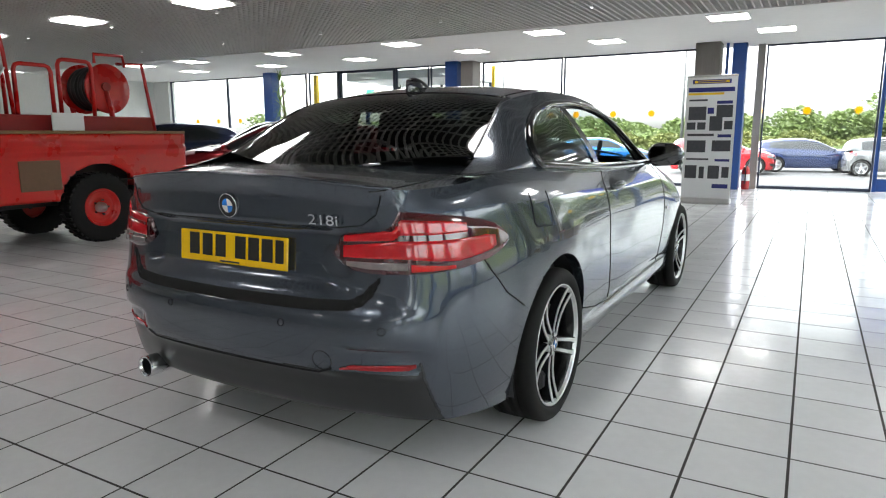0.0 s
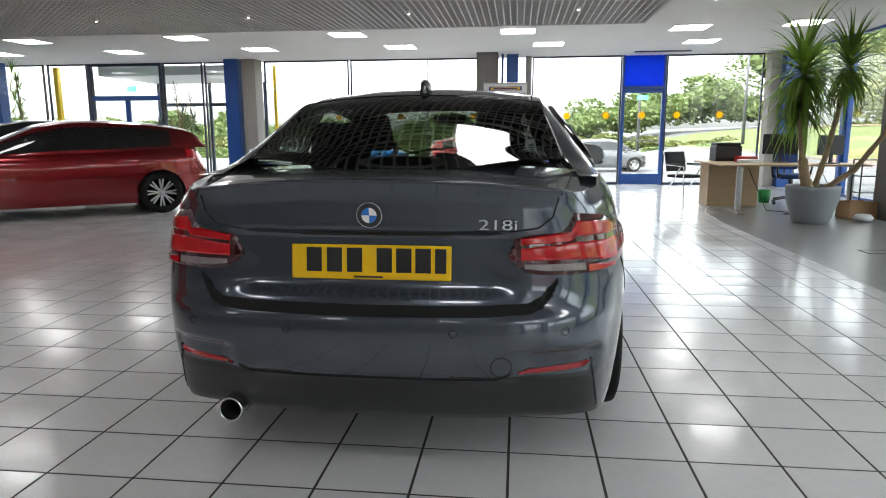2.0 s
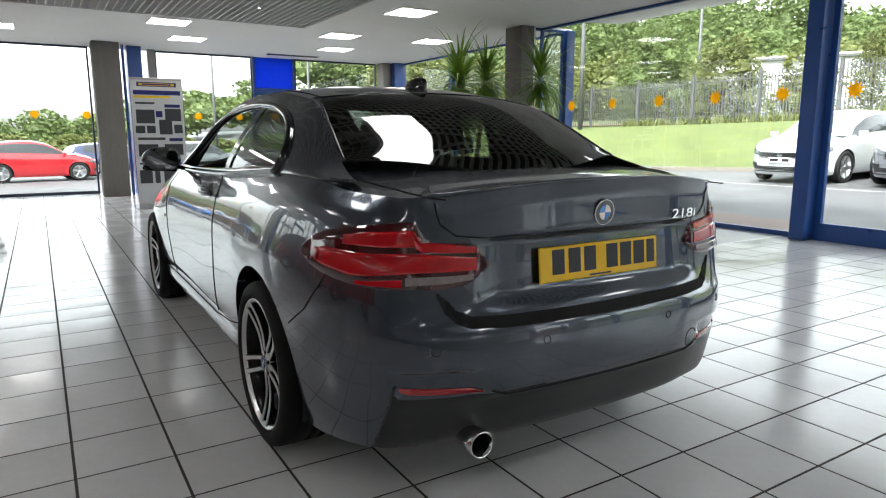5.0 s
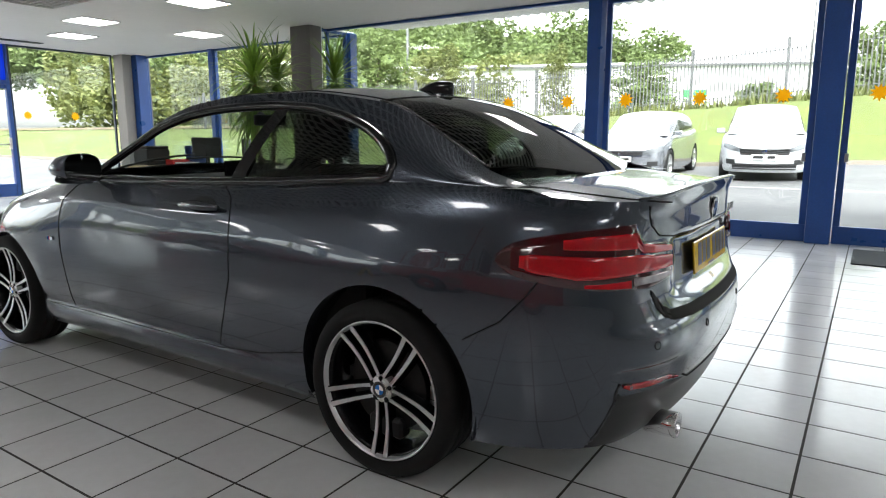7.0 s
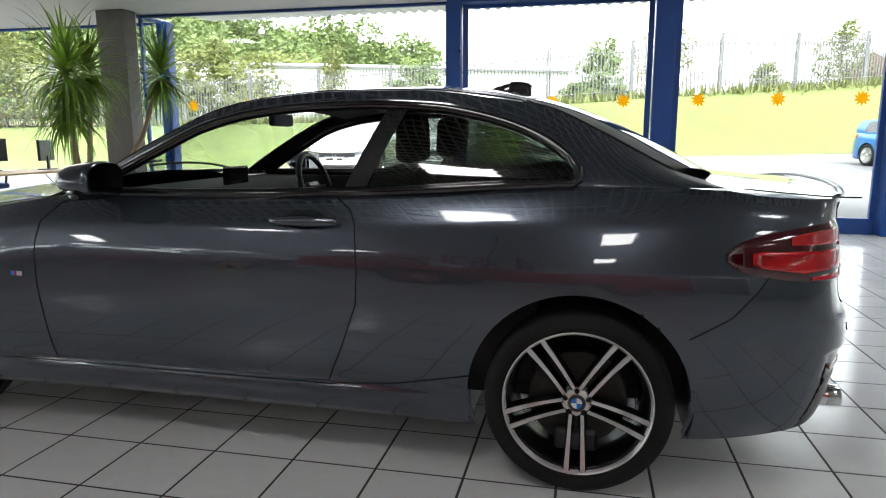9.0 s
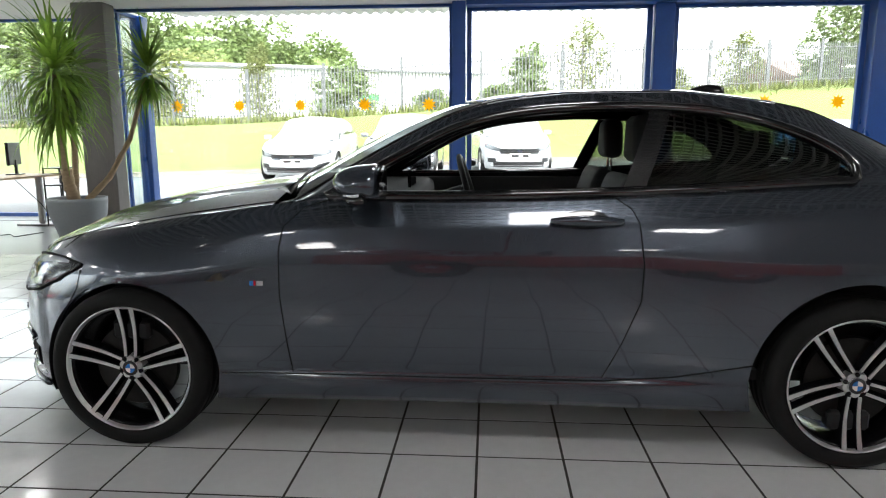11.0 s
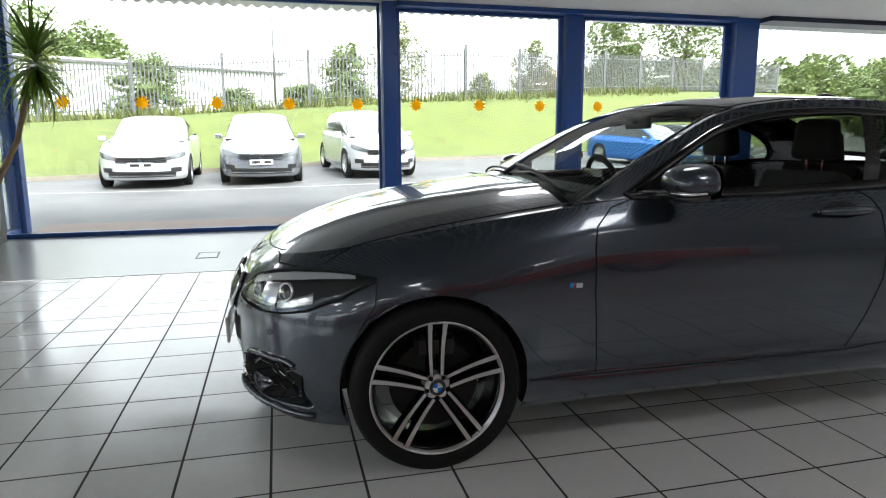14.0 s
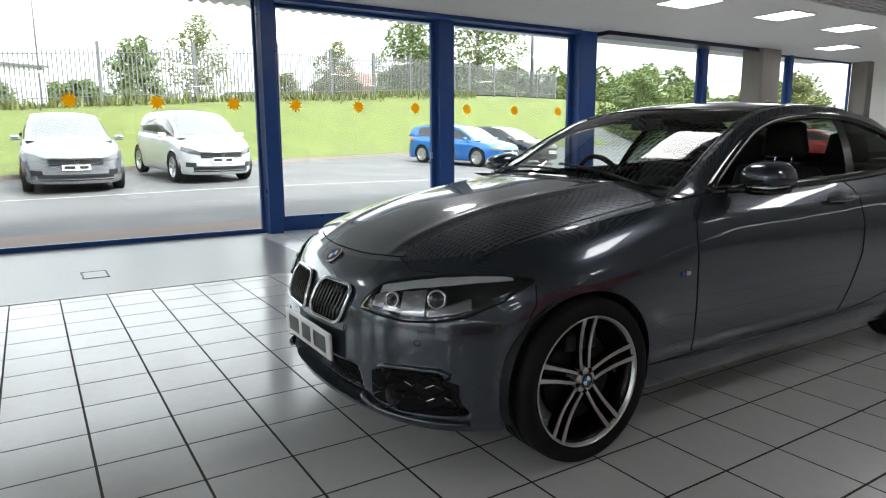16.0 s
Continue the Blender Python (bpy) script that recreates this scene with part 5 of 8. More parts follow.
# head lamps and front end
nose_arc = tail_arc
hl_rows = [(36, .594, .604), (39, .590, .650), (44, .584, .690), (55, .574, .716), (66, .580, .732), (76, .598, .738), (89, .650, .738), (100, .714, .722)]
hl = skin_patch("head_lamp", hl_rows, nose_arc, M["lamp_bezel"], out=0.001)


def lamp_ring(parent, i, z, r, s):
    """Projector: bright ring round a dark glass eye."""
    p, nn = Vector(wall_point(i, z, 0.003)), Vector((NRM[i, 0], NRM[i, 1], 0.25)).normalized()
    p.x, nn.x = p.x * s, nn.x * s
    q = Matrix.Translation(p) @ nn.to_track_quat("Z", "Y").to_matrix().to_4x4()
    ring = mesh("projector", *lathe_vf([(r, -0.002), (r * 0.96, 0.008), (r * 0.82, 0.009), (r * 0.74, 0.001)], n=28), M["lamp_bowl"], parent, smooth=True)
    ring.matrix_basis = q
    eye = mesh("projector_eye", *lathe_vf([(r * 0.74, 0.001), (r * 0.5, 0.006), (0, 0.009)], n=24), M["far_lens"], parent, smooth=True)
    eye.matrix_basis = q


for lamp, s in zip(hl, (1, -1)):
    lamp["label"] = "head lamp with clear cover and bright inner parts"
    for nm, rows, finish in (("lamp_brow", [(43, .652, .686), (55, .680, .711), (66, .694, .727), (80, .708, .734), (93, .716, .732)], "drl"), ("lamp_reflector", [(41, .606, .650), (46, .602, .676)], "lamp_bowl"), ("lamp_reflector", [(53, .588, .678), (62, .588, .690)], "lamp_bowl"), ("lamp_reflector", [(46.5, .600, .622), (53.5, .596, .618)], "lamp_bowl"), ("lamp_reflector", [(63, .590, .622), (70, .598, .640), (78, .618, .664)], "lamp_bowl")):
        for ob in skin_patch(nm, rows, nose_arc, M[finish], lamp, out=0.005):
            if (ob.data.vertices[0].co.x < 0) != (s < 0):
                bpy.data.objects.remove(ob)
    seal = [wall_point(int(r[0]), r[1], 0.006) for r in dense(hl_rows, 4)] + [wall_point(int(r[0]), r[2], 0.006) for r in reversed(dense(hl_rows, 4))]
    mesh("lamp_seal", *tube_vf([(p[0] * s, p[1], p[2]) for p in seal], 0.0045, 6, closed=True), M["gap"], lamp, smooth=True)
    lamp_ring(lamp, 49, .640, .030, s)
    lamp_ring(lamp, 66, .655, .036, s)
    for ob in skin_patch("lamp_cover", hl_rows, nose_arc, M["lamp_clear"], lamp, out=0.014):
        if (ob.data.vertices[0].co.x < 0) != (s < 0):
            bpy.data.objects.remove(ob)


def rounded_loop(cx, cz, w, h, r, n=8, skew=0.0):
    pts = []
    for qx, qz, a0 in ((1, 1, 0), (-1, 1, 90), (-1, -1, 180), (1, -1, 270)):
        for i in range(n + 1):
            a = radians(a0 + 90 * i / n)
            z = cz + qz * (h / 2 - r) + r * math.sin(a)
            pts.append((cx + qx * (w / 2 - r) + r * math.cos(a) + skew * (z - cz), z))
    return pts


for s in (1, -1):
    loop = rounded_loop(0.165, 0.585, 0.26, 0.15, 0.05, skew=0.18)
    surround = [on_nose(x * s, z, 0.012) for x, z in loop]
    k = mesh("kidney_grille", *tube_vf(surround, 0.008, 8, closed=True, flat=1.0), M["chrome"], coupe, "chrome-framed kidney grille with black bars", smooth=True)
    back = [on_nose(x * s, z, 0.003) for x, z in loop]
    c = on_nose(0.165 * s, 0.585, 0.003)
    m_ = len(back)
    mesh("grille_back", back + [c], [(i, (i + 1) % m_, m_) for i in range(m_)], M["gap"], k)
    for i in range(9):
        x = 0.062 + i * 0.0258
        line = [on_nose((x + 0.18 * (z - 0.585)) * s, z, 0.010) for z in lin(0.52, 0.65, 7)]
        mesh("grille_bar", *tube_vf(line, 0.0045, 6), M["gloss_black"], k, smooth=True)


def honeycomb(x0, x1, z0, z1, back, out, s, cell=0.022):
    bars = []
    rows = int((z1 - z0) / cell)
    for r in range(rows + 1):
        z = z0 + r * cell
        pts = []
        n = int((x1 - x0) / (cell * 0.9))
        for i in range(n + 1):
            x = x0 + (x1 - x0) * i / n
            zz = z + (cell * 0.28 if (i + r) % 2 else -cell * 0.28)
            p = on_nose(x, min(max(zz, z0), z1), out)
            pts.append((p[0] * s, p[1], p[2]))
        if len(pts) > 1:
            bars.append(tube_vf(pts, 0.0034, 5))
    return join_vf(*bars)


mesh("lower_mesh", *join_vf(honeycomb(0.0, 0.36, 0.225, 0.345, 0, 0.02, 1), honeycomb(0.0, 0.36, 0.225, 0.345, 0, 0.02, -1)), M["gloss_black"], coupe, "black honeycomb lower grille")
for s in (1, -1):
    mesh("side_mesh", *honeycomb(0.47, 0.71, 0.24, 0.385, 0, 0.018, s, 0.026), M["gloss_black"], coupe, "black honeycomb side intake")
    skin_patch("intake_back", [(nearest_index(x=0.45, nose=True), .262, .378), (nearest_index(x=0.50, nose=True), .24, .392), (nearest_index(x=0.66, nose=True), .226, .394), (nearest_index(x=0.725, nose=True), .222, .36)], nose_arc, M["gap"], out=0.006, mirror=True) if s > 0 else None
skin_patch("intake_back", [(0, .22, .35), (nearest_index(x=0.36, nose=True), .22, .35)], nose_arc, M["gap"], out=0.001)
gap_line([(.475, .385), (.50, .398), (.60, .404), (.68, .402), (.705, .385)], lambda x, z: on_nose(x, z, 0.003), coupe, r=0.010, name="intake_brow", material="paint")
gap_line([(.40, .262), (.44, .232), (.50, .216), (.60, .206), (.735, .196)], lambda x, z: on_nose(x, z, 0.010), coupe, r=0.014, name="front_splitter", material="paint")
for x in (0.30, 0.62):
    for s in (1, -1):
        p = on_nose(x * s, 0.50)
        ring = [(p[0] + 0.011 * math.cos(a), on_nose(p[0] + 0.011 * math.cos(a), 0.50 + 0.011 * math.sin(a))[1] + 0.0006, 0.50 + 0.011 * math.sin(a)) for a in lin(0, 2 * math.pi, 15)[:-1]]
        mesh("parking_sensor", *tube_vf(ring, 0.0014, 5, closed=True), M["gap"], coupe)


# wheels
def alloy_wheel(parent, at, flip, turn):
    w = empty("wheel")
    w.parent = parent
    w.matrix_basis = Matrix.Translation(at) @ Matrix.Rotation(math.pi if flip else 0, 4, "Z") @ Matrix.Rotation(radians(turn), 4, "X")
    tyre = [(.243, -.095), (.262, -.108), (.29, -.111), (.308, -.103), (.316, -.088), (.3175, -.062), (.311, -.060), (.311, -.052), (.318, -.050), (.318, -.016), (.311, -.014), (.311, -.006), (.318, -.004), (.318, .034), (.311, .036), (.311, .044), (.318, .046), (.3175, .078), (.314, .092), (.306, .103), (.29, .110), (.272, .110), (.262, .106), (.256, .101), (.246, .098), (.243, .085)]
    mesh("tyre", *lathe_vf(tyre, "x", 72), M["rubber"], w, smooth=True)
    rim = mesh("rim", *lathe_vf([(.246, .085), (.238, .088), (.232, .075), (.222, .05), (.216, .0), (.214, -.09), (.24, -.095)], "x", 72), M["rim_black"], w, smooth=True)
    mesh("rim_edge", *lathe_vf([(.2475, .090), (.2525, .099), (.2515, .1035), (.2470, .1035), (.2450, .096), (.240, .088)], "x", 72), M["machined"], rim, smooth=True)
    mesh("brake_disc", *lathe_vf([(.06, .035), (.165, .035), (.168, .03), (.168, .012), (.06, .012)], "x", 48), M["disc"], w)
    part("caliper", bevel_box(.0, .062, .11, .185, -.075, .075, .012), M["black"], w)
    for k in range(5):
        base = 2 * math.pi * k / 5
        for sgn in (1, -1):
            prof = []
            for t in lin(0, 1, 7):
                r = .045 + (.243 - .045) * t
                off = sgn * (.0195 + .0085 * t)
                xf = .078 + .020 * t - .012 * math.sin(math.pi * t)
                hw = .0056 + .003 * t ** 2
                prof.append((r, off, xf, hw))

            def place(x, rad, tan):
                c, s_ = math.cos(base), math.sin(base)
                return (x, rad * c - tan * s_, rad * s_ + tan * c)

            fv, bv = [], []
            for r, off, xf, hw in prof:
                for o in (-hw, hw):
                    fv.append(place(xf, r, off + o))
                for o, dx in ((-hw - .004, -.004), (hw + .004, -.004), (hw + .010, -.034), (-hw - .010, -.034)):
                    bv.append(place(xf + dx, r, off + o))
            ff = [(2 * i, 2 * i + 1, 2 * i + 3, 2 * i + 2) for i in range(6)]
            bf = [(4 * i + j, 4 * i + (j + 1) % 4, 4 * i + 4 + (j + 1) % 4, 4 * i + 4 + j) for i in range(6) for j in range(4)]
            bf += [(2, 3, 1, 0), (24, 25, 27, 26)]
            sp = mesh("spoke", bv, [q for q in bf if len(set(q)) == 4], M["rim_black"], rim)
            n0 = len(fv)
            fv2 = fv + [(x - .006, y, z) for x, y, z in fv]
            ff2 = ff + [(2 * i, 2 * i + 2, n0 + 2 * i + 2, n0 + 2 * i) for i in range(6)] + [(2 * i + 1, n0 + 2 * i + 1, n0 + 2 * i + 3, 2 * i + 3) for i in range(6)]
            mesh("spoke_face", fv2, ff2, M["machined"], rim)
    hubv = []
    for i in range(60):
        a = 2 * math.pi * i / 60
        r = .043 + .005 * math.cos(5 * a)
        hubv.append((.0785, r * math.cos(a), r * math.sin(a)))
    hubv += [(.05, y * 1.15, z * 1.15) for x, y, z in hubv]
    mesh("hub", hubv, [tuple(range(60))] + [(i, 60 + i, 60 + (i + 1) % 60, (i + 1) % 60) for i in range(60)], M["machined"], rim)
    for k in range(5):
        a = 2 * math.pi * (k + 0.5) / 5
        mesh("wheel_bolt", *lathe_vf([(.0085, .0), (.0085, .004), (0, .004)], "x", 12, center=(.0765, .040 * math.cos(a), .040 * math.sin(a))), M["rim_black"], rim)
    roundel(w, Matrix.Translation((.0825, 0, 0)) @ Matrix.Rotation(radians(90), 4, "Y") @ Matrix.Rotation(radians(-turn + 90), 4, "Z"), .031)
    return w


for x, y, flip, turn in ((0.783, -0.15, False, 180), (-0.783, -0.15, True, 180 + 0), (0.783, 2.585, False, 90), (-0.783, 2.585, True, 90)):
    alloy_wheel(coupe, (x, y, 0.318), flip, turn if y > 1 else 270)


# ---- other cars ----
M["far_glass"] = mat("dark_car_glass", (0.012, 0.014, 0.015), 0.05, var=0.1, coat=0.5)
# far_glass for cars outdoors, the sky's reflection put into a paler base colour
M["sky_sheen_glass"] = mat("sky_sheen_car_glass", (0.07, 0.075, 0.08), 0.05, var=0.1, coat=1.0, coat_ior=1.8)
M["lamp_white"] = mat("lamp_lens", (0.07, 0.075, 0.082), 0.08, var=0.5, scale=30, coat=0.8)
M["rim_silver"] = mat("alloy_silver", (0.5, 0.5, 0.51), 0.28, 0.9, var=0.05)


def car_paint(name, color, metal=0.3):
    return mat(name, color, 0.24, metal, var=0.03, scale=300, coat=1.0)


KIND = {
    # u along the length (0.5 front): bonnet, belt, roof centre as shares of the height
    "hatch": dict(hood=((.5, .46), (.47, .535), (.40, .60), (.30, .655), (.20, .69)), belt=((.3, .64), (.1, .645), (-.2, .67), (-.4, .70), (-.5, .70)), roof=((.30, .62), (.22, .70), (.10, .87), (.03, .955), (-.10, 1.0), (-.25, .985), (-.40, .93), (-.445, .88), (-.49, .69)), ws=(.245, .03), rw=(-.41, -.485)),
    "estate": dict(hood=((.5, .45), (.47, .52), (.40, .59), (.30, .64), (.22, .67)), belt=((.3, .62), (.1, .625), (-.2, .645), (-.4, .66), (-.5, .67)), roof=((.30, .60), (.24, .68), (.13, .86), (.06, .95), (-.06, 1.0), (-.25, .99), (-.41, .945), (-.45, .90), (-.49, .68)), ws=(.25, .06), rw=(-.42, -.485)),
    "city": dict(hood=((.5, .44), (.47, .53), (.42, .59), (.34, .64), (.27, .67)), belt=((.3, .62), (.1, .625), (-.2, .645), (-.5, .66)), roof=((.36, .60), (.29, .68), (.17, .87), (.09, .955), (-.05, 1.0), (-.25, .99), (-.41, .945), (-.455, .88), (-.49, .68)), ws=(.30, .09), rw=(-.42, -.485)),
}


def road_car(label, paint, at, rz, L, W, H, kind="hatch", wb=0.6, group="", detail=1, grille="black", low_grille=True, tail=True):
    """A parked car: skin, glass, lamps, grille, plates, mirrors and wheels. Local y runs forward."""
    k = KIND[kind]
    pane = M["sky_sheen_glass" if group else "far_glass"]
    top = empty("car", at, rz, label=label, category="car", group=group, kind="thing")
    ns, nv = (240, 34) if detail > 1 else (150, 20)
    arc, xy, nrm = outline_table([(x * W / 1.784, (y - 1.1115) * L / 4.447) for x, y in OUT], ns)
    hood, belt, roof = (smooth_curve(*[(u * L, z * H) for u, z in k[c]]) for c in ("hood", "belt", "roof"))
    R = 0.235 * H * (0.95 if kind != "city" else 0.9)
    yf, yr = L * 0.5 - 0.20 * L, L * 0.5 - 0.20 * L - wb * L
    prof = smooth_curve((0, .06), (.1, .02), (.3, .004), (.5, 0), (.72, .006), (.86, .02), (.94, .045), (1, .085))
    zb = 0.125 * H

    def ztop(i):
        y = xy[i, 1] - nrm[i, 1] * 0.085
        t = sstep(0.20 * L, 0.28 * L, y)
        side = min(1.0, xy[i, 0] / (0.40 * W))
        return (hood(y) - 0.05 * H * side ** 2) * t + belt(y) * (1 - t)

    zt = [ztop(i) for i in range(ns)]

    def skin(i, q, out=0.0):
        i = min(ns - 1, max(0, int(round(i))))
        x, y = xy[i] - nrm[i] * (prof(q) - out)
        if y < -0.42 * L:
            y += 0.10 * sstep(0.5, 1.0, q) * sstep(-0.42 * L, -0.48 * L, y)
        return (x, y, zb + (zt[i] - zb) * q)

    V = np.array([[skin(i, j / (nv - 1)) for j in range(nv)] for i in range(ns)])
    keepv = np.ones((ns, nv), bool)
    ra = R + 0.035
    cell = 0.6 * (zt[ns // 2] - zb) / nv
    for cy in (yf, yr):
        for i in range(ns):
            if xy[i, 0] < 0.33 * W:
                continue
            for j in range(nv):
                dy, dz = V[i, j, 1] - cy, V[i, j, 2] - R
                r = math.hypot(dy, dz)
                if r < ra - cell:
                    keepv[i, j] = False
                elif r < ra + cell:
                    V[i, j, 1], V[i, j, 2] = cy + dy * ra / r, R + dz * ra / r
    fv = V.reshape(-1, 3)
    kf = keepv.reshape(-1)
    faces = [q for i in range(ns - 1) for j in range(nv - 1) for q in [(i * nv + j, (i + 1) * nv + j, (i + 1) * nv + j + 1, i * nv + j + 1)] if kf[list(q)].all()]
    m = len(fv)
    mesh("body", np.vstack([fv, fv * (-1, 1, 1)]), [tuple(reversed(q)) for q in faces] + [tuple(x + m for x in q) for q in faces], paint, top, smooth=True)
    pt = [skin(i, 1.0) for i in range(ns)]
    front = [i for i in range(ns) if pt[i][1] > 0.20 * L]
    ch = []
    for i in front:
        for a in lin(0, 1, 9):
            x = pt[i][0] * a
            y = pt[i][1]
            ch.append((x, y, pt[i][2] + (hood(y) - pt[i][2] + 0.012) * (1 - a ** 2.2) * sstep(0.5 * L, 0.40 * L, y)))
    hf = [(r * 9 + c, r * 9 + c + 1, (r + 1) * 9 + c + 1, (r + 1) * 9 + c) for r in range(len(front) - 1) for c in range(8)]
    mm = len(ch)
    mesh("bonnet", ch + [(-x, y, z) for x, y, z in ch], [tuple(reversed(q)) for q in hf] + [tuple(x + mm for x in q) for q in hf], paint, top, smooth=True)
    # cabin
    rail_w = smooth_curve((.30 * L, .40 * W), (.10 * L, .352 * W), (-.1 * L, .335 * W), (-.35 * L, .325 * W), (-.5 * L, .36 * W))
    belt_w = smooth_curve((.30 * L, .425 * W), (.0, .44 * W), (-.3 * L, .432 * W), (-.44 * L, .40 * W), (-.5 * L, .36 * W))
    rail = lambda y: max(belt(y), roof(y) - 0.035 * H)

    def tz(x, y):
        return roof(y) - (roof(y) - rail(y)) * min(1, abs(x) / rail_w(y)) ** 2.4

    y0, y1 = k["roof"][-1][0] * L, k["roof"][0][0] * L
    ws0, ws1, rw0, rw1 = k["ws"][0] * L, k["ws"][1] * L, k["rw"][0] * L, k["rw"][1] * L
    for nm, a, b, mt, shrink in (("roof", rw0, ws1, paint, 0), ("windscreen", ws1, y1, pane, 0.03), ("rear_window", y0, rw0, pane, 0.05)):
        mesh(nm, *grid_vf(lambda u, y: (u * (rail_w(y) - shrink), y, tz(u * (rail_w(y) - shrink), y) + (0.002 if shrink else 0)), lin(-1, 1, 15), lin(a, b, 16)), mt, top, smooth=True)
    for s in (1, -1):
        if True:
            for a, b in ((ws1, y1), (y0, rw0)):
                mesh("pillar", *grid_vf(lambda u, y: (s * (rail_w(y) - 0.055 + 0.055 * u), y, tz(rail_w(y) - 0.055 + 0.055 * u, y)), [0, 0.5, 1], lin(a, b, 16)), paint, top, smooth=True)
        side = lambda y, t, o=0.0: (s * (belt_w(y) + (rail_w(y) - belt_w(y)) * t ** 1.2 + 0.02 * math.sin(math.pi * t) * min(1, (rail(y) - belt(y)) / (0.2 * H)) + o), y, belt(y) + (rail(y) - belt(y)) * t)
        mesh("cabin_side", *grid_vf(lambda y, t: side(y, t), lin(y0, y1, 40), lin(0, 1, 8)), paint, top, smooth=True)
        wtop = lambda y: 0.86
        for a, b in ((-0.01 * L, ws0 - 0.03 * L), (-0.20 * L, -0.02 * L), (-0.36 * L, -0.215 * L)):
            mesh("side_window", *grid_vf(lambda y, t: side(y, 0.10 + t * 0.76 * min(1.0, max(0.0, (rail(y) - belt(y)) / (0.10 * H))), 0.004), lin(a, b, 12), lin(0, 1, 6)), M["far_glass"], top, smooth=True)
        for a, b in ((-0.021 * L, -0.009 * L), (-0.216 * L, -0.199 * L)):
            mesh("window_divider", *grid_vf(lambda y, t: side(y, 0.10 + t * 0.76, 0.0045), lin(a, b, 3), lin(0, 1, 6)), M["gloss_black"], top, smooth=True)
        mp = bm_vf(bevel_box(-0.09, 0.09, -0.045, 0.045, -0.055, 0.055, 0.025, 2))
        mesh("mirror", [(s * (W * 0.5 + 0.03) + x, 0.185 * L + y, belt(0.1 * L) + 0.04 + z) for x, y, z in mp[0]], mp[1], paint, top, smooth=True)
        mesh("mirror_arm", *tube_vf([(s * W * 0.44, 0.19 * L, belt(0.1 * L) - 0.01), (s * (W * 0.5 + 0.01), 0.187 * L, belt(0.1 * L) + 0.02)], 0.018, 6), M["black"], top)
        # lamps
        ih = [i for i in range(ns) if 0.20 * W < xy[i, 0] and xy[i, 1] > 0.395 * L]
        lv = []
        for n, i in enumerate(ih):
            t = n / (len(ih) - 1)
            q0, q1 = 0.66 + 0.10 * t, 0.76 + 0.16 * min(1, t * 1.8) - 0.02 * t
            for q in lin(q0, q1, 5):
                p = skin(i, q, 0.006)
                lv.append((s * p[0], p[1], p[2]))
        mesh("head_lamp", lv, [(r * 5 + c, r * 5 + c + 1, (r + 1) * 5 + c + 1, (r + 1) * 5 + c) for r in range(len(ih) - 1) for c in range(4)], M["lamp_white"], top, smooth=True)
        if tail:
            it = [i for i in range(ns) if xy[i, 1] < -0.40 * L and xy[i, 0] > 0.27 * W]
            lv = []
            for i in it:
                for q in lin(0.80, 0.97, 5):
                    p = skin(i, q, 0.008)
                    lv.append((s * p[0], p[1], p[2]))
            mesh("tail_lamp", lv, [(r * 5 + c, r * 5 + c + 1, (r + 1) * 5 + c + 1, (r + 1) * 5 + c) for r in range(len(it) - 1) for c in range(4)], M["red_lens"], top, smooth=True)
        fi = [i for i in range(ns) if 0.30 * W < xy[i, 0] < 0.42 * W and xy[i, 1] > 0.42 * L]
        lv = [tuple((s * p[0], p[1], p[2])) for i in fi for p in (skin(i, 0.26, 0.005), skin(i, 0.42, 0.005))]
        mesh("fog_recess", lv, [(2 * r, 2 * r + 1, 2 * r + 3, 2 * r + 2) for r in range(len(fi) - 1)], M["black"], top)
    gi = [i for i in range(ns // 4) if xy[i, 0] < 0.27 * W]

    def front_patch(nm, ii, q0, q1, mt, out=0.008, bars=0):
        pts = [(-1, i) for i in reversed(ii)] + [(1, i) for i in ii]
        v = []
        for s_, i in pts:
            for q in (q0, q1):
                p = skin(i, q, out)
                v.append((s_ * p[0], p[1], p[2]))
        ob = mesh(nm, v, [(2 * r, 2 * r + 1, 2 * r + 3, 2 * r + 2) for r in range(len(pts) - 1)], mt, top)
        for b in range(bars):
            q = q0 + (q1 - q0) * (b + 0.5) / bars
            line = []
            for s_, i in pts:
                p = skin(i, q, out + 0.006)
                line.append((s_ * p[0], p[1], p[2]))
            mesh("grille_bar", *tube_vf(line, 0.008, 5), M["chrome" if b == 0 else "black"], ob)
        return ob

    front_patch("grille", gi, 0.60, 0.80, M["black"], bars=3)
    front_patch("lower_grille", [i for i in range(ns // 4) if xy[i, 0] < 0.36 * W], 0.10, 0.30, M["black"], bars=2)
    py = skin(0, 0.46)[1]
    pl = mesh("number_plate", *box_vf(-0.26, 0.26, py, py + 0.025, 0.33 * H - 0.055, 0.33 * H + 0.055), M["plate_white"], top)
    for x, w_ in ((-0.14, 0.16), (0.12, 0.20)):
        mesh("plate_mark", *box_vf(x - w_ / 2, x + w_ / 2, py + 0.0252, py + 0.027, 0.33 * H - 0.032, 0.33 * H + 0.032), M["ink"], pl)
    mesh("front_badge", *lathe_vf([(0.055, 0), (0.055, 0.01), (0, 0.012)], "y", 16, center=(0, skin(0, 0.70)[1] + 0.012, zb + (zt[0] - zb) * 0.71)), M["chrome"], top)
    mesh("underbody", *box_vf(-0.36 * W, 0.36 * W, -0.44 * L, 0.44 * L, zb + 0.02, zb + 0.06), M["black"], top)
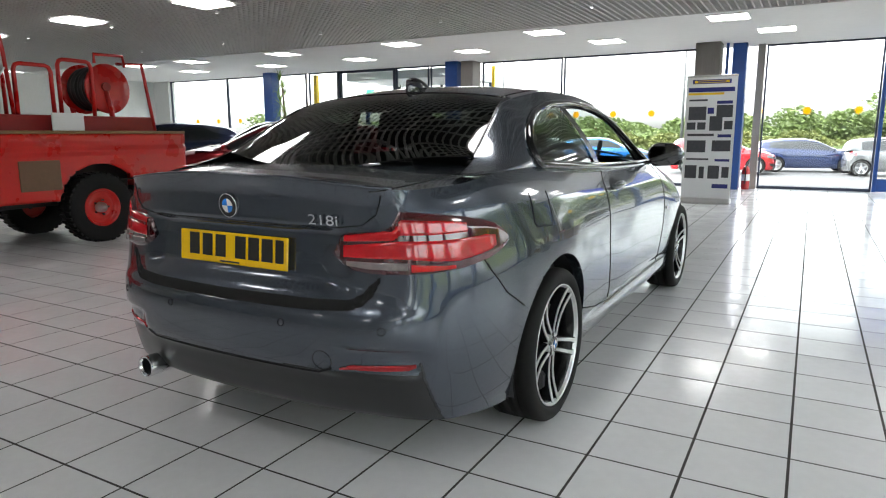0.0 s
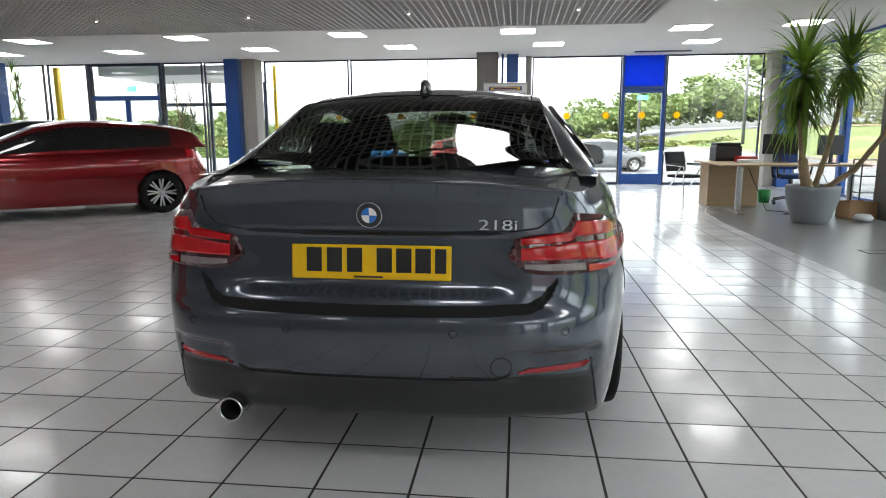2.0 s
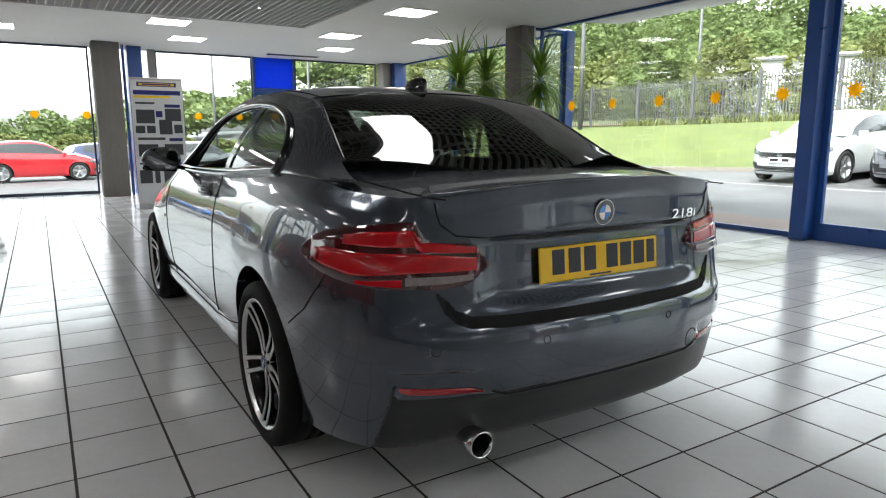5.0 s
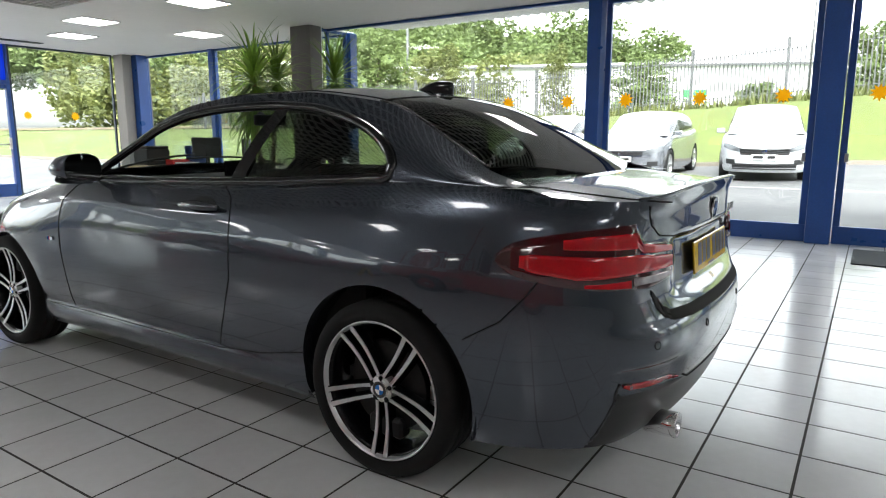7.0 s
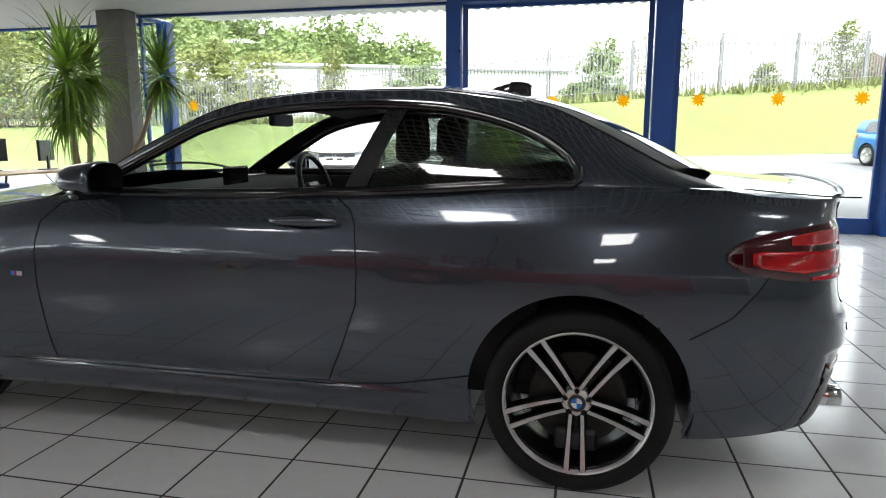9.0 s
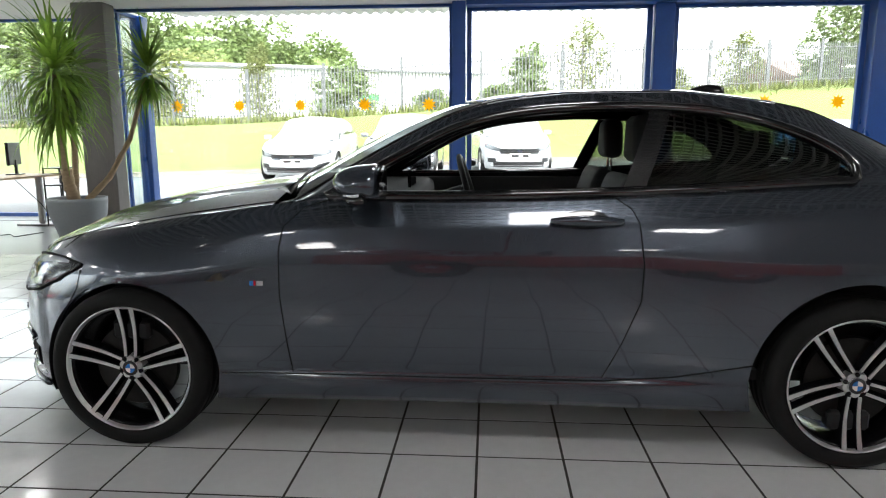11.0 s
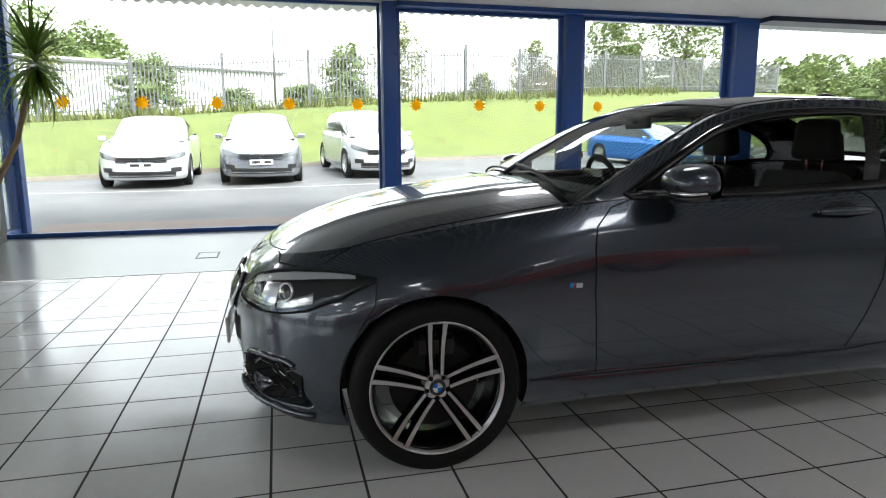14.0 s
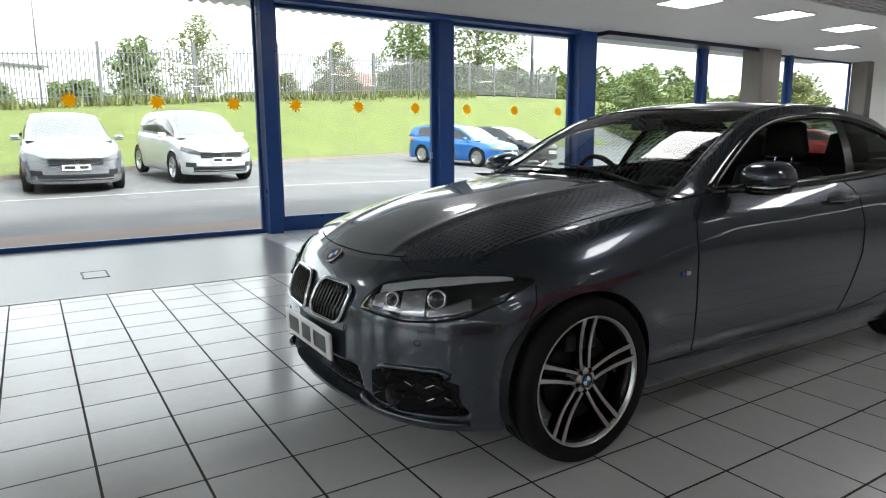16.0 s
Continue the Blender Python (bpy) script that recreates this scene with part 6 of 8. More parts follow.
    for sx in (1, -1):
        for cy in (yf, yr):
            wheel_simple(top, (sx * (W * 0.5 - 0.115), cy, R), sx < 0, R, detail)
            v, f = [], []
            ang = lin(0, math.pi, 20)
            for x in (W * 0.485, W * 0.28):
                v += [(sx * x, cy + (ra + 0.005) * math.cos(a), R + (ra + 0.005) * math.sin(a)) for a in ang]
            mesh("wheel_liner", v, [(j, j + 1, 21 + j, 20 + j) for j in range(19)] + [tuple(range(20, 40))], M["black"], top)
    return top


def wheel_simple(parent, at, flip, R, detail=1):
    w = empty("wheel")
    w.parent = parent
    w.matrix_basis = Matrix.Translation(at) @ Matrix.Rotation(math.pi if flip else 0, 4, "Z") @ Matrix.Rotation(random.random() * 6, 4, "X")
    r = R * 0.70
    n = 40 if detail > 1 else 28
    mesh("tyre", *lathe_vf([(r, -.08), (R * .93, -.1), (R, -.075), (R, .075), (R * .95, .098), (R * .82, .105), (r, .09)], "x", n), M["rubber"], w, smooth=True)
    rim = mesh("rim", *lathe_vf([(r, .09), (r * .97, .094), (r * .93, .08), (r * .9, .0), (0, -.01)], "x", n), M["rim_silver" if detail == 1 else "rim_black"], w, smooth=True)
    sp = 5 if detail == 1 else 8
    for k in range(sp):
        a = 2 * math.pi * k / sp
        for g in ((0,) if detail == 1 else (0.13, -0.13)):
            c, s = math.cos(a + g), math.sin(a + g)
            hw = r * (0.13 if detail == 1 else 0.05)
            v = [(x, rad * math.cos(a + g * f_) - t * s, rad * math.sin(a + g * f_) + t * c) for rad, x, f_ in ((r * .12, .075, 0.6), (r * .95, .088, 1.0)) for t in (-hw, hw)]
            v += [(x - 0.03, y, z) for x, y, z in v]
            mesh("spoke", v, [(0, 1, 3, 2), (0, 2, 6, 4), (1, 5, 7, 3)], M["rim_silver"], rim)
    mesh("hub", *lathe_vf([(r * .2, .05), (r * .2, .082), (0, .086)], "x", 14), M["rim_silver"], rim, smooth=True)
    return w


P_WHITE = car_paint("white_car_paint", (0.36, 0.37, 0.38), 0.0)
P_SILVER = car_paint("silver_grey_paint", (0.24, 0.25, 0.275), 0.7)
P_BLUE = car_paint("bright_blue_paint", (0.006, 0.12, 0.42), 0.4)
P_BLACK = car_paint("black_car_paint", (0.012, 0.013, 0.014), 0.2)
P_RED = car_paint("deep_red_paint", (0.22, 0.002, 0.006), 0.65)
P_RED2 = car_paint("bright_red_paint", (0.38, 0.01, 0.015), 0.2)
P_NAVY = car_paint("navy_paint", (0.012, 0.022, 0.07), 0.4)
P_GREY = car_paint("mid_grey_paint", (0.12, 0.125, 0.13), 0.5)


road_car("deep red metallic hatchback with dark windows, indoors", P_RED, (-6.68, 6.28, 0), 131, 4.46, 1.80, 1.44, "hatch", 0.612, detail=2)
road_car("black hatchback behind the red car, indoors", P_BLACK, (-9.3, 8.9, 0), 131, 4.4, 1.82, 1.52, "estate", 0.6)
road_car("dark blue hatchback near the far windows, indoors", P_NAVY, (-12.6, 8.2, 0), 140, 4.2, 1.8, 1.5, "hatch", 0.61)


def parked(label, paint, x, y, rz, *dims, tilt=True, **kw):
    c = road_car(label, paint, (0, 0, 0), 0, *dims, group="cars parked outside", **kw)
    d = Vector((-math.sin(radians(rz)), math.cos(radians(rz)), 0)) * 1.3
    za, zb_ = ground_z(x + d.x, y + d.y), ground_z(x - d.x, y - d.y)
    c.matrix_basis = Matrix.Translation((x, y, (za + zb_) / 2)) @ Matrix.Rotation(radians(rz), 4, "Z") @ Matrix.Rotation(math.atan2(za - zb_, 2.6), 4, "X")
    return c


parked("white hatchback parked by the grass bank", P_WHITE, 15.1, 6.15, 92, 4.8, 1.99, 1.63, "hatch", 0.605)
parked("silver-grey small hatchback parked by the grass bank", P_SILVER, 15.0, 3.52, 91, 4.42, 1.94, 1.65, "hatch", 0.62)
parked("small white city car parked by the grass bank", P_WHITE, 15.2, 0.72, 98, 3.95, 1.86, 1.66, "city", 0.67)
parked("bright blue estate car parked by the grass bank", P_BLUE, 18.2, -9.7, 106, 4.6, 1.82, 1.48, "estate", 0.585)
parked("black saloon parked beside the blue estate", P_BLACK, 19.2, -12.5, 106, 4.6, 1.83, 1.45, "hatch", 0.6)
parked("red compact car in the far car park", P_RED2, -1.6, 27.5, -80, 4.17, 1.8, 1.57, "hatch", 0.62)
parked("navy saloon in the far car park", P_NAVY, 1.6, 30.5, -80, 4.5, 1.8, 1.45, "hatch", 0.6)
parked("small grey car in the far car park", P_GREY, 4.6, 28.5, -82, 3.55, 1.63, 1.49, "city", 0.65)
parked("blue car in the far car park", P_BLUE, -7.5, 31.0, -80, 4.4, 1.8, 1.5, "hatch", 0.61)
parked("silver car in the far car park", P_SILVER, -11.0, 33.0, -78, 4.4, 1.8, 1.5, "hatch", 0.61)
parked("red car in the side car park", P_RED2, 13.5, -26.0, 100, 4.2, 1.8, 1.5, "hatch", 0.61)


# ---- showroom things ----
M["beech"] = mat("beech_board", (0.42, 0.30, 0.17), 0.5, var=0.12, scale=3, stretch=(1, 6, 6), bump=0.02)
M["brown_board"] = mat("brown_board", (0.16, 0.085, 0.045), 0.55, var=0.12, scale=3)
M["grey_leg"] = mat("silver_leg_paint", (0.42, 0.42, 0.41), 0.4, 0.5, var=0.05)
M["beige_leg"] = mat("beige_leg_paint", (0.46, 0.42, 0.34), 0.5, var=0.06)
M["blue_cloth"] = mat("blue_chair_cloth", (0.012, 0.03, 0.11), 0.9, var=0.25, scale=40, bump=0.2, bump_scale=200)
M["black_cloth"] = mat("black_chair_cloth", (0.014, 0.014, 0.016), 0.9, var=0.25, scale=40, bump=0.2, bump_scale=200)
M["fire_red"] = mat("fire_engine_red", (0.52, 0.006, 0.004), 0.32, var=0.08, scale=4, coat=0.25, rvar=0.1)
M["old_red"] = mat("dull_red", (0.26, 0.004, 0.005), 0.45, var=0.15, scale=6)
M["wood"] = mat("worn_wood", (0.24, 0.13, 0.055), 0.6, var=0.25, scale=4, stretch=(6, 1, 6))
M["pot"] = mat("grey_planter", (0.21, 0.225, 0.24), 0.55, var=0.06, scale=5)
M["soil"] = mat("soil", (0.03, 0.02, 0.014), 0.95, var=0.3, scale=40, bump=0.6, bump_scale=80)
M["bark"] = mat("yucca_bark", (0.28, 0.20, 0.12), 0.85, var=0.3, scale=18, stretch=(1, 1, 4), bump=0.5, bump_scale=60)
M["leaf"] = backlit("yucca_leaf", (0.075, 0.16, 0.02), 0.45, 0.36, var=0.35, scale=3, per_island=0.7, color2=(0.17, 0.28, 0.035))
M["leaf_dark"] = mat("dark_leaf", (0.022, 0.034, 0.012), 0.5, var=0.4, scale=4)
M["card"] = mat("cardboard", (0.33, 0.20, 0.10), 0.8, var=0.1)
M["screen_off"] = mat("dark_screen", (0.008, 0.008, 0.010), 0.12, coat=0.2)
M["bag"] = mat("white_bag", (0.55, 0.55, 0.56), 0.4, var=0.1, scale=20, bump=0.3, bump_scale=30)
M["banner_print"] = mat("banner_vinyl", (0.70, 0.71, 0.72), 0.45, var=0.02)
M["navy_print"] = mat("navy_print", (0.015, 0.02, 0.16), 0.5)
M["grey_print"] = mat("grey_print", (0.05, 0.052, 0.06), 0.5, var=0.3, scale=20)
M["ext_red"] = mat("extinguisher_red", (0.45, 0.01, 0.012), 0.3, coat=0.4)
M["green_plastic"] = mat("green_plastic", (0.01, 0.22, 0.05), 0.4)


def blade(base, azim, tilt, length, width, droop, segs=7):
    """One sword leaf, folded along its rib, that arches over."""
    v, f = [], []
    p = Vector(base)
    side = Vector((-math.sin(azim), math.cos(azim), 0))
    t = tilt
    for i in range(segs + 1):
        u = i / segs
        d = Vector((math.cos(azim) * math.cos(t), math.sin(azim) * math.cos(t), math.sin(t)))
        w = width * (0.55 + 0.45 * math.sin(math.pi * min(1, u * 1.6 + 0.12))) * (1 - u ** 3) + 0.0008
        nrm_ = d.cross(side)
        v += [tuple(p - side * w / 2 + nrm_ * w * 0.12), tuple(p), tuple(p + side * w / 2 + nrm_ * w * 0.12)]
        if i:
            a = 3 * (i - 1)
            f += [(a, a + 1, a + 4, a + 3), (a + 1, a + 2, a + 5, a + 4)]
        p = p + d * (length / segs)
        t -= droop * (0.4 + u) / segs
    return v, f


def leaf_head(parent, at, n, length, hang, seed, finish="leaf", skirt=0, drop=0.4):
    rnd = random.Random(seed)
    items = []
    for i in range(n):
        u = i / n
        az = i * 2.39996 + rnd.uniform(-0.25, 0.25)
        tilt = radians(82 - 128 * u + rnd.uniform(-9, 9))
        ln = length * rnd.uniform(0.7, 1.1)
        droop = radians(rnd.uniform(15, 45) + hang * (0.25 + u))
        z = at[2] + 0.10 - 0.28 * u
        items.append(blade((at[0] + 0.02 * math.cos(az), at[1] + 0.02 * math.sin(az), z), az, tilt, ln, length * rnd.uniform(0.052, 0.078), droop))
    for i in range(skirt):
        az = i * 2.39996 + rnd.uniform(-0.3, 0.3)
        z = at[2] - 0.1 - drop * rnd.random()
        items.append(blade((at[0] + 0.025 * math.cos(az), at[1] + 0.025 * math.sin(az), z), az, radians(rnd.uniform(-62, 5)), length * rnd.uniform(0.6, 0.95), length * rnd.uniform(0.045, 0.065), radians(rnd.uniform(40, 85))))
    v, f = join_vf(*items)
    ob = mesh("leaf_head", v, f, M[finish], parent, smooth=True)
    return ob


def planter(label, at, r0, r1, h):
    p = empty("potted_plant", at, label=label, category="plant", kind="thing")
    pot = mesh("pot", *lathe_vf([(0, 0), (r0 * 0.9, 0), (r0, 0.012), (r0 * 1.12, h * 0.22), (r1 * 0.96, h * 0.62), (r1, h * 0.92), (r1, h), (r1 - 0.025, h), (r1 - 0.03, h - 0.07)], n=48), M["pot"], p, smooth=True)
    mesh("soil", *lathe_vf([(r1 - 0.028, h - 0.06), (0, h - 0.045)], n=32), M["soil"], p, smooth=True)
    return p


def trunk(parent, pts, rs):
    d = [Vector(a) for a in pts]
    line = []
    for i in range(len(d) - 1):
        line += [d[i].lerp(d[i + 1], k / 6) for k in range(6)]
    line.append(d[-1])
    n = len(line)
    rad = [(rs[0] + (rs[1] - rs[0]) * i / (n - 1)) * (1 + 0.10 * math.sin(i * 2.3)) for i in range(n)]
    return mesh("trunk", *tube_vf(line, rad, 10), M["bark"], parent, smooth=True)


yucca = planter("tall three-stemmed yucca in a round grey planter", (4.42, 6.24, 0.0045), 0.23, 0.335, 0.50)
trunk(yucca, [(-0.06, -0.02, 0.42), (-0.12, 0.0, 0.62), (-0.16, 0.0, 0.85)], (0.075, 0.06))
trunk(yucca, [(-0.16, 0.0, 0.8), (-0.24, -0.02, 1.3), (-0.27, -0.05, 1.95)], (0.04, 0.032))
trunk(yucca, [(0.02, 0.03, 0.42), (0.18, 0.10, 0.95), (0.28, 0.15, 1.4), (0.40, 0.20, 1.98)], (0.04, 0.03))
trunk(yucca, [(0.08, -0.04, 0.42), (0.42, -0.18, 0.72), (0.66, -0.36, 1.2), (0.92, -0.50, 2.0)], (0.042, 0.026))
leaf_head(yucca, (-0.27, -0.05, 2.02), 120, 0.88, 120, 3, skirt=110, drop=0.5)
leaf_head(yucca, (0.40, 0.20, 2.12), 85, 0.74, 80, 4, skirt=50, drop=0.3)
leaf_head(yucca, (0.95, -0.52, 2.12), 80, 0.74, 75, 5, skirt=45, drop=0.25)

tall = planter("tall leafy climbing plant in a dark pot by the window", (-11.35, 11.5, 0), 0.17, 0.22, 0.4)
trunk(tall, [(0, 0, 0.35), (0.05, 0.02, 1.4), (0, 0, 2.62)], (0.03, 0.02))
for i in range(9):
    leaf_head(tall, (0.06 * math.sin(i * 2.1), 0.06 * math.cos(i * 2.1), 0.95 + i * 0.215), 24, 0.42, 55, 30 + i)
ragged = planter("ragged dark indoor tree by the entrance doors", (-7.4, 11.6, 0), 0.18, 0.24, 0.42)
trunk(ragged, [(0, 0, 0.35), (0.03, 0.0, 1.1), (-0.02, 0.0, 1.75)], (0.028, 0.018))
for i, (dx, dz) in enumerate(((-0.35, 1.75), (0.3, 1.95), (-0.1, 2.2), (0.38, 1.5), (-0.5, 1.4), (0.05, 1.7))):
    trunk(ragged, [(0, 0, 1.1 + 0.08 * i), (dx * 0.6, 0.05 * (i % 3 - 1), dz - 0.12), (dx, 0.08 * (i % 3 - 1), dz)], (0.014, 0.008))
    leaf_head(ragged, (dx, 0.08 * (i % 3 - 1), dz), 30, 0.32, 150, 60 + i, "leaf_dark")


# roll-up banner
ban = empty("banner_stand", (0.205, 9.25, 0), label="tall white roll-up banner with printed pictures", category="banner", kind="thing")
part("base", bevel_box(-0.41, 0.41, -0.09, 0.09, 0.0, 0.09, 0.02, 2), M["alu"], ban)
part("panel", bevel_box(-0.395, 0.395, -0.003, 0.003, 0.09, 2.10, 0.001), M["banner_print"], ban)
part("top_rail", bevel_box(-0.40, 0.40, -0.012, 0.012, 2.1005, 2.13, 0.004), M["alu"], ban)
mesh("pole", *cyl_vf((0, 0.03, 0.09), (0, 0.03, 2.12), 0.012), M["alu"], ban)
prints = [(-0.30, 0.30, 1.99, 2.06, "navy_print"), (-0.36, 0.36, 1.86, 1.93, "navy_print"), (-0.36, 0.2, 1.81, 1.845, "yellow"), (-0.34, -0.05, 1.71, 1.74, "grey_print"), (0.10, 0.34, 1.66, 1.71, "navy_print"), (-0.34, -0.06, 1.40, 1.62, "grey_print"), (0.10, 0.35, 1.44, 1.64, "grey_print"), (-0.04, 0.06, 1.50, 1.60, "navy_print"), (-0.36, -0.22, 1.24, 1.36, "grey_print"), (-0.19, -0.06, 1.24, 1.36, "grey_print"), (0.0, 0.20, 1.22, 1.46, "grey_print"), (0.23, 0.36, 1.24, 1.38, "grey_print"), (-0.34, 0.08, 1.13, 1.17, "grey_print"), (0.14, 0.35, 1.11, 1.16, "navy_print"), (-0.34, -0.04, 0.86, 1.06, "grey_print"), (0.06, 0.35, 0.88, 1.06, "grey_print"), (-0.34, 0.02, 0.73, 0.76, "grey_print"), (0.12, 0.35, 0.71, 0.75, "navy_print"), (-0.35, -0.16, 0.42, 0.64, "grey_print"), (-0.12, -0.04, 0.42, 0.62, "grey_print"), (0.02, 0.20, 0.42, 0.64, "grey_print"), (0.24, 0.35, 0.44, 0.62, "grey_print"), (0.10, 0.35, 0.26, 0.33, "navy_print")]
for x0, x1, z0, z1, mt in prints:
    mesh("print", *box_vf(x0, x1, -0.005, -0.0031, z0, z1), M[mt], ban)
mesh("print", *box_vf(-0.27, 0.27, -0.0062, -0.0051, 2.005, 2.045), M["yellow"], ban)
mesh("print", *box_vf(-0.22, 0.22, -0.0074, -0.0063, 2.014, 2.036), M["navy_print"], ban)

fe = empty("fire_extinguisher", (0.56, 12.62, 0), label="red fire extinguisher standing by the blue column", category="fire extinguisher", kind="thing")
mesh("cylinder", *lathe_vf([(0, 0), (0.075, 0), (0.08, 0.02), (0.08, 0.40), (0.06, 0.46), (0.025, 0.49), (0, 0.49)], n=24), M["ext_red"], fe, smooth=True)
mesh("valve", *join_vf(cyl_vf((0, 0, 0.49), (0, 0, 0.54), 0.02), box_vf(-0.01, 0.01, -0.09, 0.02, 0.535, 0.555)), M["black"], fe)
mesh("hose", *tube_vf([(0, -0.02, 0.52), (0, -0.09, 0.48), (0, -0.10, 0.30), (0, -0.085, 0.12)], 0.012, 8), M["black"], fe, smooth=True)
mesh("label_band", *lathe_vf([(0.0805, 0.18), (0.0812, 0.18), (0.0812, 0.32), (0.0805, 0.32)], n=24), M["paper"], fe)

# wet floor sign
wf = empty("wet_floor_sign", (-6.35, 4.45, 0), 125, label="yellow folding wet-floor sign standing open", category="floor sign", kind="thing")
for s in (1, -1):
    bm = bevel_box(-0.15, 0.15, -0.012, 0.012, 0, 0.64, 0.01, 2)
    for vv in bm.verts:
        vv.co.x *= 1 - 0.42 * vv.co.z / 0.64
    bmesh.ops.rotate(bm, verts=bm.verts, cent=(0, 0, 0), matrix=Matrix.Rotation(radians(s * 15), 3, "X"))
    bmesh.ops.translate(bm, verts=bm.verts, vec=(0, -s * 0.0 + s * 0.165, 0.003))
    pn = part("panel", bm, M["yellow"], wf)
    for z0, z1, hw in ((0.20, 0.24, 0.08), (0.27, 0.29, 0.06), (0.34, 0.42, 0.03)):
        c, n_ = math.cos(radians(15)), math.sin(radians(15))
        v = [(x, s * (0.165 - z * n_ + 0.0145 * c), z * c + 0.0145 * n_) for z in (z0, z1) for x in (-hw, hw)]
        mesh("print", v, [(0, 1, 3, 2)], M["ext_red"], pn)
mesh("hinge", *cyl_vf((-0.09, 0, 0.625), (0.09, 0, 0.625), 0.016), M["yellow"], wf)


# office furniture
def office_chair(label, at, rz, cloth):
    c = empty("office_chair", at, rz, label=label, category="chair", kind="thing")
    part("seat", bevel_box(-0.23, 0.23, -0.22, 0.23, 0.44, 0.52, 0.03, 3), cloth, c, smooth=True)
    bm = bevel_box(-0.20, 0.20, -0.035, 0.035, 0.0, 0.46, 0.03, 3)
    bmesh.ops.rotate(bm, verts=bm.verts, cent=(0, 0, 0), matrix=Matrix.Rotation(radians(8), 3, "X"))
    bmesh.ops.translate(bm, verts=bm.verts, vec=(0, -0.26, 0.58))
    part("backrest", bm, cloth, c, smooth=True)
    mesh("back_bar", *tube_vf([(0, -0.05, 0.43), (0, -0.25, 0.42), (0, -0.30, 0.60), (0, -0.31, 0.8)], 0.016, 8), M["black"], c, smooth=True)
    mesh("column", *cyl_vf((0, 0, 0.12), (0, 0, 0.44), 0.025), M["black"], c)
    for k in range(5):
        a = 2 * math.pi * k / 5 + 0.3
        leg = mesh("leg", *tube_vf([(0, 0, 0.13), (0.28 * math.cos(a), 0.28 * math.sin(a), 0.08)], [0.026, 0.016], 6), M["black"], c)
        mesh("castor", *cyl_vf((0.28 * math.cos(a) - 0.018, 0.28 * math.sin(a), 0.032), (0.28 * math.cos(a) + 0.018, 0.28 * math.sin(a), 0.032), 0.031, n=14), M["black"], leg)
    for s in (1, -1):
        mesh("armrest", *tube_vf([(s * 0.25, -0.1, 0.46), (s * 0.28, -0.1, 0.66), (s * 0.28, 0.14, 0.67), (s * 0.25, 0.12, 0.46)], 0.018, 6), M["black"], c, smooth=True)
    return c


def visitor_chair(label, at, rz, cloth, metal):
    c = empty("visitor_chair", at, rz, label=label, category="chair", kind="thing")
    part("seat", bevel_box(-0.23, 0.23, -0.21, 0.23, 0.42, 0.47, 0.022, 2), cloth, c, smooth=True)
    bm = bevel_box(-0.22, 0.22, -0.02, 0.02, 0.0, 0.36, 0.018, 2)
    bmesh.ops.rotate(bm, verts=bm.verts, cent=(0, 0, 0), matrix=Matrix.Rotation(radians(12), 3, "X"))
    bmesh.ops.translate(bm, verts=bm.verts, vec=(0, -0.23, 0.52))
    part("backrest", bm, cloth, c, smooth=True)
    for s in (1, -1):
        mesh("leg", *tube_vf([(s * 0.24, 0.24, 0.012), (s * 0.24, 0.20, 0.62), (s * 0.24, -0.24, 0.64), (s * 0.23, -0.33, 0.88)], 0.012, 8), metal, c, smooth=True)
        mesh("leg", *tube_vf([(s * 0.24, -0.30, 0.012), (s * 0.24, 0.0, 0.42), (s * 0.24, 0.14, 0.63)], 0.012, 8), metal, c, smooth=True)
        part("armrest", bevel_box(s * 0.24 - 0.025, s * 0.24 + 0.025, -0.22, 0.18, 0.645, 0.67, 0.01), M["black"], c)
    return c


def monitor(label, at, rz, w=0.52, h=0.32):
    m = empty("monitor", at, rz, label=label, category="monitor", kind="thing")
    part("housing", bevel_box(-w / 2, w / 2, -0.02, 0.02, 0.13, 0.13 + h, 0.008), M["black"], m)
    mesh("display", *box_vf(-w / 2 + 0.015, w / 2 - 0.015, -0.0225, -0.0205, 0.15, 0.115 + h), M["screen_off"], m)
    part("stand", bevel_box(-0.03, 0.03, 0.005, 0.035, 0.01, 0.20, 0.005), M["black"], m)
    part("foot", bevel_box(-0.12, 0.12, -0.08, 0.09, 0.0, 0.014, 0.005), M["black"], m)
    return m


dl = empty("desk", (-3.75, 10.75, 0), label="beech-topped office desk with brown panels and beige legs", category="desk", kind="thing")
part("worktop", bevel_box(-1.0, 1.0, -0.42, 0.42, 0.705, 0.73, 0.004), M["beech"], dl)
for x in (-0.82, 0.05, 0.22, 0.85):
    for y in (-0.33,):
        part("leg", bevel_box(x - 0.03, x + 0.03, y - 0.03, y + 0.03, 0.03, 0.7045, 0.006), M["beige_leg"], dl)
for x in (-0.9, 0.9):
    part("leg", bevel_box(x - 0.03, x + 0.03, 0.28, 0.34, 0.03, 0.7045, 0.006), M["beige_leg"], dl)
part("foot_bar", bevel_box(-0.98, 0.98, -0.37, -0.30, 0.0, 0.0295, 0.008), M["beige_leg"], dl)
part("modesty_panel", bevel_box(-0.72, 0.0, -0.24, -0.222, 0.32, 0.7045, 0.002), M["brown_board"], dl)
part("modesty_panel", bevel_box(0.27, 0.98, -0.24, -0.222, 0.34, 0.7045, 0.002), M["beech"], dl)
monitor("black flat monitor on the beech desk", (-3.55, 10.95, 0.73), 0)
tagged(boxy("keyboard_tray", -3.85, -3.3, 10.62, 10.78, 0.7305, 0.80, M["black"]), "black file tray on the desk", "tray", kind="thing")
